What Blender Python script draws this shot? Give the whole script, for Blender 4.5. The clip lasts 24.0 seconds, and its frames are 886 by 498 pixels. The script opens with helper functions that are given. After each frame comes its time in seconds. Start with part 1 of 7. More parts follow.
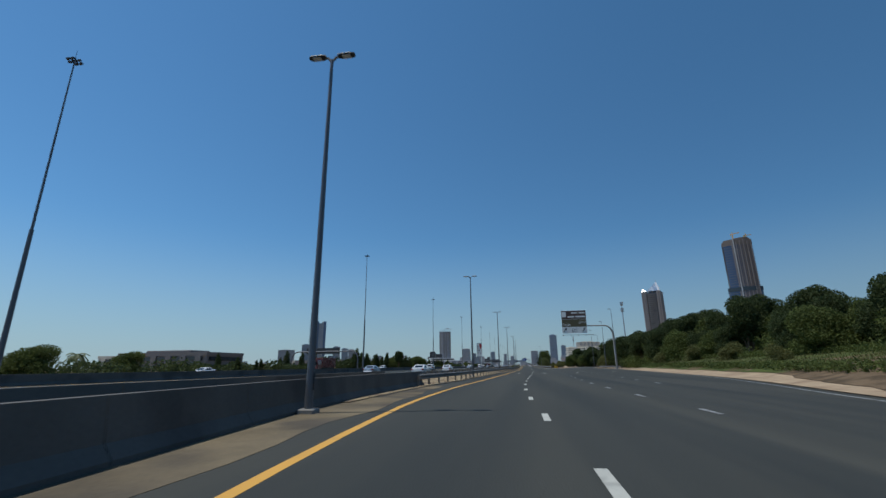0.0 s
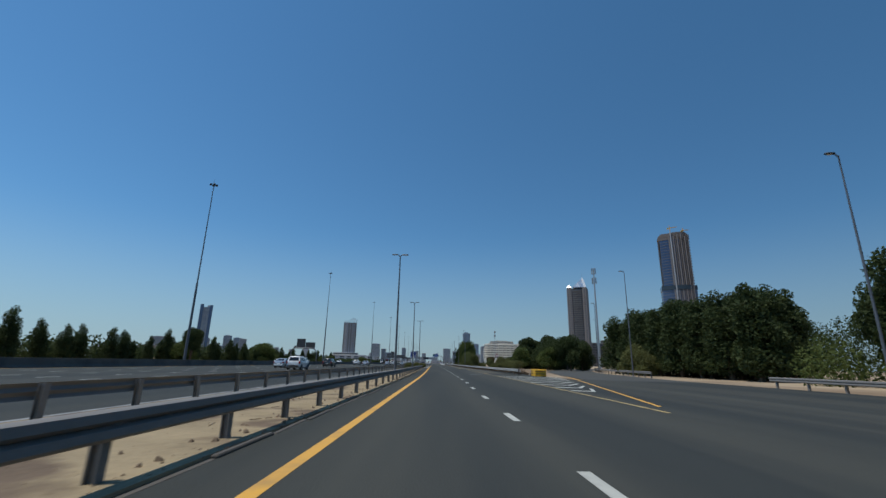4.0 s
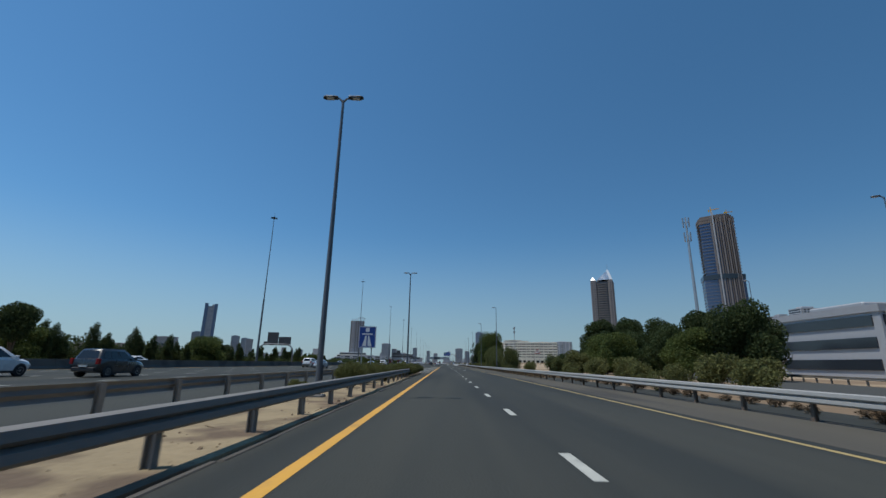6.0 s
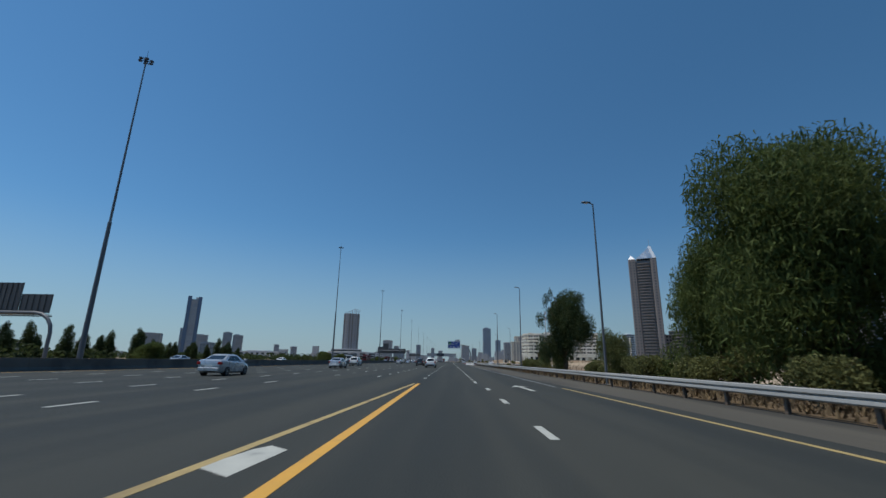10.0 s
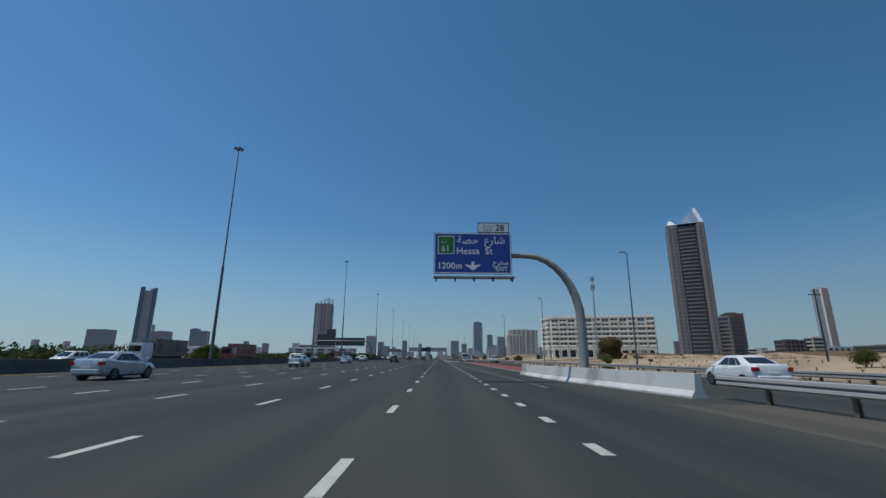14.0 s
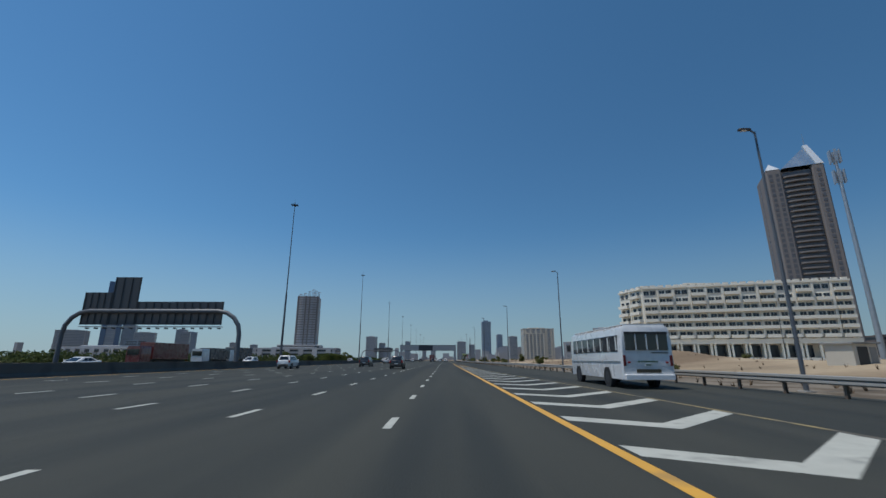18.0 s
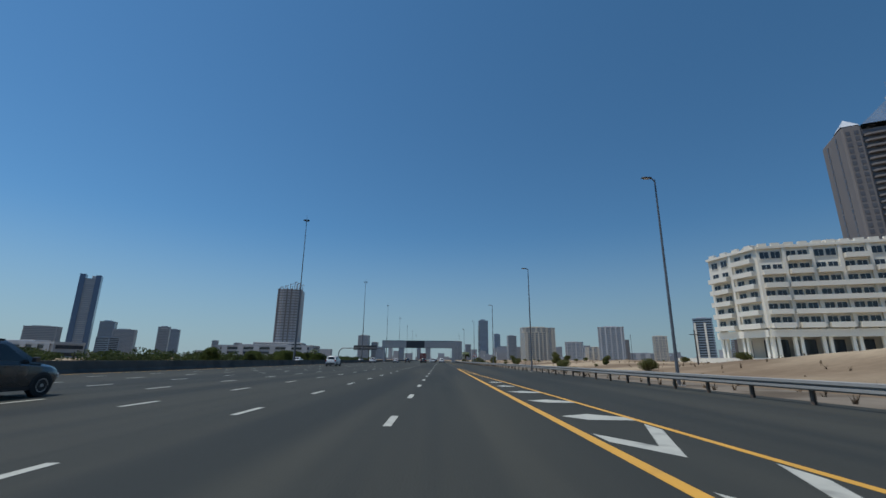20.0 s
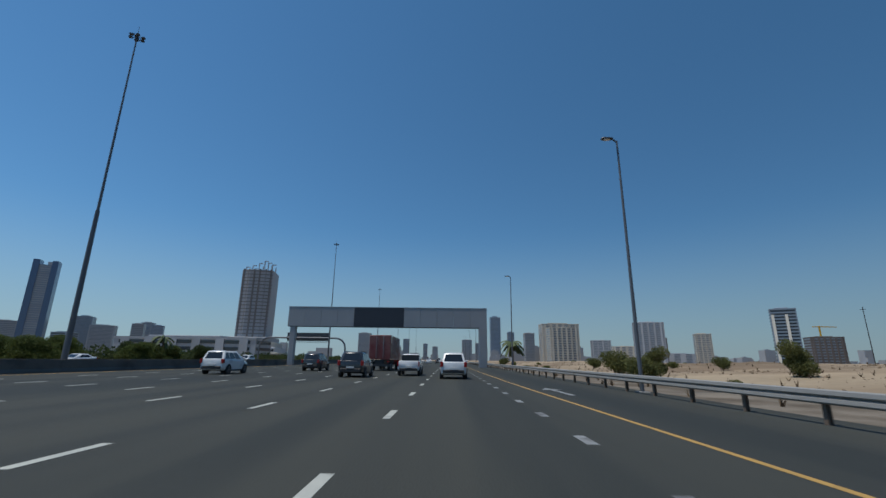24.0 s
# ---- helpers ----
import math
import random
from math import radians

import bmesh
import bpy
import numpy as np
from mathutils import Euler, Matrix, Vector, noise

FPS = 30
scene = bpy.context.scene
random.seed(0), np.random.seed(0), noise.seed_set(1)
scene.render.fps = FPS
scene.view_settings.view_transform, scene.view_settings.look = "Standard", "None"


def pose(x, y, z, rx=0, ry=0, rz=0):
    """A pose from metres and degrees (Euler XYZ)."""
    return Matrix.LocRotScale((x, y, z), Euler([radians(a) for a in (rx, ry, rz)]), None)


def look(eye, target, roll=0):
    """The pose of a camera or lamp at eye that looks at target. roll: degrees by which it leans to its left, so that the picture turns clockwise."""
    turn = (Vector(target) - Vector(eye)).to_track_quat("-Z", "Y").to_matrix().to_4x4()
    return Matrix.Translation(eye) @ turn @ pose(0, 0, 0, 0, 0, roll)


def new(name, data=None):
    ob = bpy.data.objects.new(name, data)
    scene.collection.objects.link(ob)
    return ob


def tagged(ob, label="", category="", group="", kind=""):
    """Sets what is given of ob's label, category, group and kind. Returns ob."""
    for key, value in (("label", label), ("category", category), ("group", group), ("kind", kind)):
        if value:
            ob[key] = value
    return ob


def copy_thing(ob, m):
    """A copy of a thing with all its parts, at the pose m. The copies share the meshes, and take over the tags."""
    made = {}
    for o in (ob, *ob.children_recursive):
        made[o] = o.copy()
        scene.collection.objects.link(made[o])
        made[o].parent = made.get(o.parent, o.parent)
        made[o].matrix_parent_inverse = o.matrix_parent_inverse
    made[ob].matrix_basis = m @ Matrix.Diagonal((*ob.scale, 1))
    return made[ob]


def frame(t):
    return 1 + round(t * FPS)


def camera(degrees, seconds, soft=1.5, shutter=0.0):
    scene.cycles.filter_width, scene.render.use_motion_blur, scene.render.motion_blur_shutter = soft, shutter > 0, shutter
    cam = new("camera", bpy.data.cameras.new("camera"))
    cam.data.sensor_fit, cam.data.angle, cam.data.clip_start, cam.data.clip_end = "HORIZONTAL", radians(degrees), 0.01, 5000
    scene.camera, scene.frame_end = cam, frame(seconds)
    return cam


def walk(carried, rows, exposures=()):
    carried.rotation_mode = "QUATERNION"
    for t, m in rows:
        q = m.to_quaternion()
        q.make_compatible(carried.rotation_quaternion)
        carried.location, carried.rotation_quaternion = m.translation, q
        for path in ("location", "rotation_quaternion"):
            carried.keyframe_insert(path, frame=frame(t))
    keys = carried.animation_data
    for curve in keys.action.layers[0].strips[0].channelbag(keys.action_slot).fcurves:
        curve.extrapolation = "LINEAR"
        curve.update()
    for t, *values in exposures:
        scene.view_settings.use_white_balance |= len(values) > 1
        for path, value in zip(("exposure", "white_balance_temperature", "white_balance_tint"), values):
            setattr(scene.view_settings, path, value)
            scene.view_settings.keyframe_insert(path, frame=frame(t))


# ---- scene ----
# The camera: a dash-mounted lens 1.28 m above the carriageway, driven along +y.
cam = camera(92.0, 24.0, soft=1.5, shutter=0.06)


def seat(x, y, z, yaw, pitch, lean):
    return pose(x, y, z, 90 + pitch, 0, yaw) @ pose(0, 0, 0, 0, 0, -lean)


PATH = [
    (0.0, -1.046, 44.121, 1.280, 9.923, 15.293, 0.626),
    (0.5, -2.021, 60.188, 1.280, 4.805, 15.747, 0.627),
    (1.0, -2.473, 76.473, 1.280, 0.880, 15.457, 0.219),
    (1.5, -2.378, 92.697, 1.280, -1.204, 15.617, -0.312),
    (2.0, -1.940, 109.099, 1.280, -1.508, 15.167, -0.887),
    (2.5, -1.321, 124.970, 1.280, -1.235, 15.498, -1.524),
    (4.5, 0.196, 188.801, 1.280, -0.859, 14.827, -1.083),
    (5.0, 0.455, 204.806, 1.280, -0.605, 14.865, -1.088),
    (5.5, 0.632, 220.863, 1.280, -0.014, 14.723, -1.099),
    (6.0, 0.735, 237.001, 1.280, 0.569, 14.943, -1.094),
    (6.5, 0.791, 253.439, 1.280, 1.003, 14.846, -1.079),
    (7.0, 0.795, 269.968, 1.280, 1.095, 14.720, -1.049),
    (7.5, 0.749, 286.319, 1.280, 1.517, 14.706, -1.017),
    (8.0, 0.683, 302.627, 1.280, 1.497, 14.819, -1.005),
    (8.5, 0.565, 319.403, 1.280, 1.429, 14.696, -0.982),
    (9.0, 0.660, 335.990, 1.280, 1.538, 14.593, -0.983),
    (9.5, 0.611, 352.011, 1.280, 1.224, 14.371, -0.992),
    (10.0, 0.735, 368.351, 1.280, 1.255, 14.665, -0.998),
    (10.5, 0.705, 385.786, 1.280, 1.044, 14.558, -0.953),
    (11.0, 0.434, 403.047, 1.280, 0.979, 14.480, -0.896),
    (11.5, 0.008, 419.838, 1.280, 0.385, 14.313, -0.863),
    (13.5, -0.098, 489.080, 1.280, -0.449, 14.186, -0.440),
    (14.0, -0.029, 505.849, 1.280, -0.397, 14.252, -0.401),
    (14.5, 0.009, 522.072, 1.280, -0.487, 14.522, -0.367),
    (15.0, 0.063, 538.953, 1.280, -0.591, 14.556, -0.332),
    (15.5, 0.143, 556.133, 1.280, -0.509, 14.456, -0.297),
    (16.0, 0.176, 572.945, 1.280, -0.368, 14.449, -0.265),
    (16.5, 0.120, 589.202, 1.280, -0.323, 14.162, -0.217),
    (17.0, 0.039, 605.417, 1.280, -0.154, 14.212, -0.184),
    (17.5, -0.022, 622.340, 1.280, -0.021, 14.456, -0.156),
    (18.0, -0.084, 639.938, 1.280, 0.279, 14.493, -0.144),
    (18.5, -0.153, 657.031, 1.280, -0.201, 14.398, -0.167),
    (20.5, -0.161, 723.179, 1.280, -0.167, 14.670, -0.560),
    (21.0, -0.050, 740.423, 1.280, 0.006, 14.824, -0.595),
    (21.5, 0.039, 758.161, 1.280, 0.038, 14.723, -0.608),
    (22.0, 0.080, 776.407, 1.280, 0.227, 14.704, -0.638),
    (22.5, 0.084, 794.815, 1.280, 0.473, 14.853, -0.656),
    (23.0, 0.044, 813.188, 1.280, 0.825, 14.611, -0.668),
    (23.5, 0.054, 830.883, 1.280, 0.814, 14.582, -0.697),
    (24.0, 0.170, 848.169, 1.280, 0.854, 14.532, -0.727),
]
walk(cam, [(t, seat(*row)) for t, *row in PATH], [(0.0, 0.02), (5.0, 0.07), (8.0, -0.02), (14.0, -0.06), (24.0, -0.08)])

# ---- light ----
SUN_TO = Vector((-4.4, -1.2, 12.3)).normalized()
sun_lamp = new("sun", bpy.data.lights.new("sun", "SUN"))
sun_lamp.data.energy, sun_lamp.data.angle, sun_lamp.data.color = 3.3, radians(0.53), (1.0, 0.95, 0.87)
sun_lamp.matrix_world = look(SUN_TO * 200, (0, 0, 0))
world = bpy.data.worlds.new("world")
scene.world = world
world.use_nodes = True
wn = world.node_tree
sky = wn.nodes.new("ShaderNodeTexSky")
sky.sky_type, sky.sun_disc = "NISHITA", False
sky.sun_elevation, sky.sun_rotation = math.asin(SUN_TO.z), math.atan2(SUN_TO.x, SUN_TO.y)
sky.altitude, sky.air_density, sky.dust_density, sky.ozone_density = 0, 1.0, 0.15, 4.5
tint = wn.nodes.new("ShaderNodeHueSaturation")
tint.inputs["Saturation"].default_value = 1.12
wn.links.new(sky.outputs[0], tint.inputs["Color"])
cool = wn.nodes.new("ShaderNodeMix")
cool.data_type, cool.blend_type = "RGBA", "MULTIPLY"
cool.inputs["Factor"].default_value = 1.0
cool.inputs["B"].default_value = (0.785, 0.97, 0.99, 1)
wn.links.new(tint.outputs[0], cool.inputs["A"])
haze = wn.nodes.new("ShaderNodeMix")
haze.data_type = "RGBA"
haze.inputs["Factor"].default_value = 0.22
haze.inputs["B"].default_value = (0.7, 2.4, 4.7, 1)
wn.links.new(cool.outputs["Result"], haze.inputs["A"])
# dust haze that thickens evenly towards the horizon
ray, split, rise = wn.nodes.new("ShaderNodeTexCoord"), wn.nodes.new("ShaderNodeSeparateXYZ"), wn.nodes.new("ShaderNodeMapRange")
rise.interpolation_type = "SMOOTHSTEP"
for k, v in (("From Min", -0.02), ("From Max", 0.30), ("To Min", 0.78), ("To Max", 0.0)):
    rise.inputs[k].default_value = v
wn.links.new(ray.outputs["Generated"], split.inputs[0])
wn.links.new(split.outputs["Z"], rise.inputs["Value"])
dust = wn.nodes.new("ShaderNodeMix")
dust.data_type = "RGBA"
dust.inputs["B"].default_value = (2.5, 3.5, 4.3, 1)
wn.links.new(rise.outputs[0], dust.inputs["Factor"])
wn.links.new(haze.outputs["Result"], dust.inputs["A"])
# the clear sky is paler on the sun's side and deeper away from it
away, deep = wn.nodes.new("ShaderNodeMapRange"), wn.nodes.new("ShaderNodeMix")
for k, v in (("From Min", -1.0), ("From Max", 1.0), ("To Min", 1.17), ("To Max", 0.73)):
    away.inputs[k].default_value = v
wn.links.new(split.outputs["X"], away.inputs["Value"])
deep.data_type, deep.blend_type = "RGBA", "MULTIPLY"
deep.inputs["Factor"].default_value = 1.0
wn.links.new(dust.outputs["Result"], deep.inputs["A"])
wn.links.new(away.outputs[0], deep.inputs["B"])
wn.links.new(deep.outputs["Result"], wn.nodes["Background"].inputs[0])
wn.nodes["Background"].inputs[1].default_value = 0.102


# ---- materials ----
def mat(name, col, rough=0.6, metal=0.0, var=0.12, scale=1.5, fine=25.0, bump=0.15, rnd=0.0, stretch=(1, 1, 1), spec=0.5, island=0.0, iso=False, col2=None, mask=(0.5, 0.62)):
    """A surface with stains at one scale, grain at another, and grain relief."""
    m = bpy.data.materials.new(name)
    m.use_nodes = True
    nt = m.node_tree
    N, L = nt.nodes, nt.links
    b = N["Principled BSDF"]
    geo = N.new("ShaderNodeNewGeometry")
    mp = N.new("ShaderNodeMapping")
    mp.inputs["Scale"].default_value = stretch
    L.new(geo.outputs["Position"], mp.inputs["Vector"])
    n1, n2 = N.new("ShaderNodeTexNoise"), N.new("ShaderNodeTexNoise")
    for n, s, d in ((n1, scale, 5), (n2, fine, 3)):
        n.inputs["Scale"].default_value, n.inputs["Detail"].default_value = s, d
        L.new(geo.outputs["Position"] if iso and n is n2 else mp.outputs[0], n.inputs["Vector"])

    def math_node(op, a, c):
        q = N.new("ShaderNodeMath")
        q.operation = op
        for i, x in enumerate((a, c)):
            if hasattr(x, "links"):
                L.new(x, q.inputs[i])
            else:
                q.inputs[i].default_value = x
        return q.outputs[0]

    v = math_node("ADD", math_node("MULTIPLY", math_node("SUBTRACT", n1.outputs["Fac"], 0.5), var * 3.0), 1.0)
    v = math_node("ADD", v, math_node("MULTIPLY", math_node("SUBTRACT", n2.outputs["Fac"], 0.5), var * 1.6))
    if rnd:
        oi = N.new("ShaderNodeObjectInfo")
        v = math_node("ADD", v, math_node("MULTIPLY", math_node("SUBTRACT", oi.outputs["Random"], 0.5), rnd))
    if island:
        v = math_node("ADD", v, math_node("MULTIPLY", math_node("SUBTRACT", geo.outputs["Random Per Island"], 0.5), island))
    mix = N.new("ShaderNodeMix")
    mix.data_type, mix.blend_type = "RGBA", "MULTIPLY"
    mix.inputs["Factor"].default_value = 1.0
    if col2:
        ramp = N.new("ShaderNodeMapRange")
        ramp.inputs["From Min"].default_value, ramp.inputs["From Max"].default_value = mask
        n3 = N.new("ShaderNodeTexNoise")
        n3.inputs["Scale"].default_value, n3.inputs["Detail"].default_value = scale * 0.6, 8
        L.new(mp.outputs[0], n3.inputs["Vector"])
        L.new(n3.outputs["Fac"], ramp.inputs["Value"])
        two = N.new("ShaderNodeMix")
        two.data_type = "RGBA"
        two.inputs["A"].default_value, two.inputs["B"].default_value = (*col, 1), (*col2, 1)
        L.new(ramp.outputs[0], two.inputs["Factor"])
        L.new(two.outputs["Result"], mix.inputs["A"])
    else:
        mix.inputs["A"].default_value = (*col, 1)
    L.new(v, mix.inputs["B"])
    L.new(mix.outputs["Result"], b.inputs["Base Color"])
    b.inputs["Metallic"].default_value = metal
    b.inputs["Specular IOR Level"].default_value = spec
    r = math_node("ADD", rough, math_node("MULTIPLY", math_node("SUBTRACT", n1.outputs["Fac"], 0.5), 0.25))
    L.new(r, b.inputs["Roughness"])
    if bump:
        bp = N.new("ShaderNodeBump")
        bp.inputs["Strength"].default_value, bp.inputs["Distance"].default_value = bump, 0.02
        L.new(n2.outputs["Fac"], bp.inputs["Height"])
        L.new(bp.outputs[0], b.inputs["Normal"])
    return m


M_ASPH = mat("asphalt", (0.0475, 0.0495, 0.0425), 0.85, var=0.19, scale=0.7, fine=30, bump=0.6, stretch=(1, 0.04, 1), spec=0.25, iso=True, col2=(0.030, 0.034, 0.032), mask=(0.42, 0.60))
M_ASPH2 = mat("worn asphalt", (0.064, 0.066, 0.062), 0.87, var=0.12, scale=0.5, fine=30, bump=0.5, stretch=(1, 0.06, 1), spec=0.25, iso=True)
M_SAND = mat("sand", (0.37, 0.295, 0.205), 0.95, var=0.26, scale=0.05, fine=1.3, bump=0.9, spec=0.1, col2=(0.20, 0.148, 0.10), mask=(0.42, 0.56))
# Distance haze is put into this glass colour, paler than dark panes.
M_GLASS_HAZE = mat("haze-paled window glass", (0.17, 0.20, 0.235), 0.3, var=0.05, scale=0.1, bump=0)
M_WEED = mat("brown weeds", (0.125, 0.088, 0.045), 0.9, var=0.3, scale=0.7, fine=8, island=0.8, bump=0)
M_RUBBLE = mat("brown rubble", (0.20, 0.15, 0.105), 0.95, var=0.25, scale=0.8, fine=9, bump=0.5, spec=0.1, island=0.5)
M_DUST = mat("dusty verge", (0.28, 0.225, 0.142), 0.95, var=0.22, scale=0.9, fine=9, bump=0.8, spec=0.1, col2=(0.14, 0.105, 0.075))
M_WHITE = mat("white road paint", (0.43, 0.435, 0.385), 0.6, var=0.16, scale=2.4, fine=24, bump=0.2, col2=(0.24, 0.24, 0.215), mask=(0.58, 0.72))
M_FAINT = mat("worn white road paint", (0.24, 0.25, 0.25), 0.7, var=0.2, scale=2.0, fine=14, bump=0.2, col2=(0.12, 0.12, 0.12), mask=(0.5, 0.6))
M_YEL = mat("yellow road paint", (0.62, 0.33, 0.045), 0.6, var=0.10, scale=1.2, fine=18, bump=0.2, col2=(0.42, 0.24, 0.06), mask=(0.6, 0.72))
M_YELD = mat("dull yellow road paint", (0.38, 0.285, 0.115), 0.7, var=0.14, scale=1.2, fine=16, bump=0.2, col2=(0.2, 0.14, 0.06), mask=(0.52, 0.66))
M_YELO = mat("faded orange road paint", (0.42, 0.25, 0.065), 0.7, var=0.14, scale=1.2, fine=16, bump=0.2, col2=(0.24, 0.16, 0.06), mask=(0.55, 0.7))
M_YELF = mat("worn yellow road paint", (0.26, 0.20, 0.09), 0.7, var=0.2, scale=1.5, fine=14, bump=0.2, col2=(0.10, 0.09, 0.07), mask=(0.42, 0.58))
M_RED = mat("red road coating", (0.205, 0.066, 0.058), 0.85, var=0.16, scale=0.5, fine=22, bump=0.4, stretch=(1, 0.2, 1), spec=0.2, col2=(0.165, 0.078, 0.068))
M_SEAL = mat("dark joint", (0.03, 0.03, 0.03), 0.7)
M_CONC = mat("concrete", (0.25, 0.245, 0.23), 0.85, var=0.18, scale=0.8, fine=14, bump=0.35, col2=(0.17, 0.165, 0.155))
M_WCONC = mat("whitewashed concrete", (0.54, 0.54, 0.515), 0.75, var=0.12, scale=0.9, fine=12, bump=0.3, col2=(0.33, 0.32, 0.30), mask=(0.5, 0.64))
# Kerb colour darkened to carry the shadow line at the asphalt's broken edge.
M_KERB_SHADE = mat("concrete kerb", (0.075, 0.068, 0.058), 0.85, var=0.16, scale=1.2, fine=14, rnd=0.2)
# Darker than M_CONC: the shade on the road-side faces is in the colour.
M_CONCD = mat("shade-dark median concrete", (0.125, 0.12, 0.11), 0.9, var=0.2, scale=0.5, fine=14, bump=0.35, col2=(0.085, 0.082, 0.078), spec=0.2)
M_SHOULDER = mat("dusty shoulder asphalt", (0.088, 0.082, 0.068), 0.9, var=0.16, scale=0.8, fine=26, bump=0.5, stretch=(1, 0.1, 1), spec=0.2, iso=True, col2=(0.058, 0.056, 0.05))
M_DRIFT = mat("thin blown sand", (0.165, 0.136, 0.09), 0.95, var=0.22, scale=0.6, fine=12, bump=0.5, spec=0.1, col2=(0.085, 0.075, 0.06), mask=(0.42, 0.62))
M_BANK = mat("pale bank sand", (0.34, 0.262, 0.178), 0.95, var=0.2, scale=0.7, fine=7, bump=0.9, spec=0.1, col2=(0.27, 0.20, 0.135), mask=(0.48, 0.62))
M_GRAVEL = mat("grey-brown gravel verge", (0.20, 0.172, 0.138), 0.95, var=0.24, scale=0.5, fine=8, bump=0.9, spec=0.1, col2=(0.12, 0.098, 0.075), mask=(0.45, 0.58))
M_LAWN = mat("patchy lawn", (0.060, 0.078, 0.024), 0.95, var=0.3, scale=0.35, fine=8, bump=0.9, spec=0.1, col2=(0.115, 0.085, 0.05), mask=(0.5, 0.66))
M_LITTER = mat("brown soil and leaf litter", (0.135, 0.098, 0.062), 0.95, var=0.3, scale=0.9, fine=7, bump=0.9, spec=0.1, col2=(0.075, 0.056, 0.036))
M_GALV = mat("galvanised steel", (0.40, 0.41, 0.42), 0.42, metal=0.75, var=0.12, scale=1.3, fine=18, bump=0.06)
# One rail steel in three tones: shade and sun are in the base colours.
M_RAIL = mat("weathered shade-side rail steel", (0.20, 0.192, 0.178), 0.65, metal=0.1, var=0.16, scale=0.7, fine=14, bump=0.08, stretch=(1, 0.3, 1))
M_RAILW = mat("sunlit-bright galvanised rail", (0.36, 0.355, 0.335), 0.55, metal=0.05, var=0.16, scale=0.7, fine=14, bump=0.08, stretch=(1, 0.3, 1))
M_RAILP = mat("sunlit-pale galvanised steel", (0.27, 0.265, 0.25), 0.55, metal=0.05, var=0.16, scale=0.7, fine=14, bump=0.08, stretch=(1, 0.3, 1))
M_RUST = mat("rusty post steel", (0.13, 0.092, 0.066), 0.75, var=0.25, scale=2.0, fine=16, bump=0.15)
M_POLE = mat("grey painted steel", (0.115, 0.125, 0.14), 0.5, metal=0.3, var=0.08, scale=0.8, fine=15, bump=0.04)
M_DARKMETAL = mat("dark metal", (0.045, 0.048, 0.052), 0.5, metal=0.4, var=0.1)
M_LED = mat("lamp glass", (0.6, 0.62, 0.62), 0.25, var=0.03)
M_SIGNBACK = mat("sign back", (0.085, 0.087, 0.092), 0.55, metal=0.5, var=0.1, scale=2)
M_BLUE = mat("blue sign sheet", (0.012, 0.055, 0.27), 0.4, var=0.05, scale=1.2, bump=0.02)
M_GREEN = mat("green sign sheet", (0.015, 0.16, 0.035), 0.4, var=0.05, bump=0.02)
# Brown and olive are darkened: the back-lit sign's shade is in the colour.
M_BROWN = mat("shade-dark brown sign sheet", (0.075, 0.034, 0.027), 0.4, var=0.05, bump=0.02)
M_OLIVE = mat("shade-dark olive sign sheet", (0.10, 0.078, 0.036), 0.4, var=0.05, bump=0.02)
M_SWHITE = mat("white sign sheet", (0.74, 0.74, 0.72), 0.4, var=0.04, bump=0.02)
M_SRED = mat("red sign sheet", (0.42, 0.035, 0.035), 0.4, var=0.05, bump=0.02)
M_BLACK = mat("black sign film", (0.02, 0.02, 0.022), 0.5, var=0.05, bump=0.02)
M_CRASH = mat("yellow crash cushion", (0.66, 0.36, 0.02), 0.55, var=0.12, scale=1.5)
M_SCREEN = mat("dark display panel", (0.028, 0.032, 0.045), 0.45, var=0.06, scale=0.6)
M_GPANEL = mat("grey cladding panel", (0.30, 0.31, 0.325), 0.5, metal=0.2, var=0.06, scale=0.4, rnd=0.04)
M_LEAF = mat("green leaves", (0.085, 0.112, 0.032), 0.75, var=0.2, scale=0.5, fine=6, bump=0, island=0.4, spec=0.2)
M_LEAFD = mat("dark green leaves", (0.050, 0.071, 0.026), 0.75, var=0.2, scale=0.4, fine=5, bump=0, island=0.4, spec=0.2)
M_LEAFO = mat("olive leaves", (0.130, 0.138, 0.052), 0.8, var=0.25, scale=0.5, fine=6, bump=0, island=0.4, spec=0.15)
M_LEAFB = mat("yellow-brown leaves", (0.150, 0.112, 0.050), 0.8, var=0.25, scale=0.5, fine=6, bump=0, island=0.4, spec=0.15)
M_LEAFW = mat("willowy leaves", (0.122, 0.140, 0.052), 0.75, var=0.2, scale=0.5, fine=6, bump=0, island=0.45, spec=0.2)
for leaf in (M_LEAF, M_LEAFD, M_LEAFO, M_LEAFW):
    # thin leaves let part of the light through
    lt = leaf.node_tree
    pb, out = lt.nodes["Principled BSDF"], lt.nodes["Material Output"]
    tr, mx = lt.nodes.new("ShaderNodeBsdfTranslucent"), lt.nodes.new("ShaderNodeMixShader")
    mx.inputs[0].default_value = 0.4
    lt.links.new(pb.inputs["Base Color"].links[0].from_socket, tr.inputs[0])
    lt.links.new(pb.outputs[0], mx.inputs[1])
    lt.links.new(tr.outputs[0], mx.inputs[2])
    lt.links.new(mx.outputs[0], out.inputs["Surface"])
M_BARK = mat("bark", (0.12, 0.085, 0.055), 0.9, var=0.25, scale=3, fine=30, bump=0.8)
M_DRY = mat("dry brush", (0.125, 0.085, 0.05), 0.9, var=0.25, scale=1.0, fine=8, island=0.6, bump=0)
M_PALM = mat("palm fronds", (0.06, 0.085, 0.03), 0.7, var=0.2, island=0.5, bump=0)
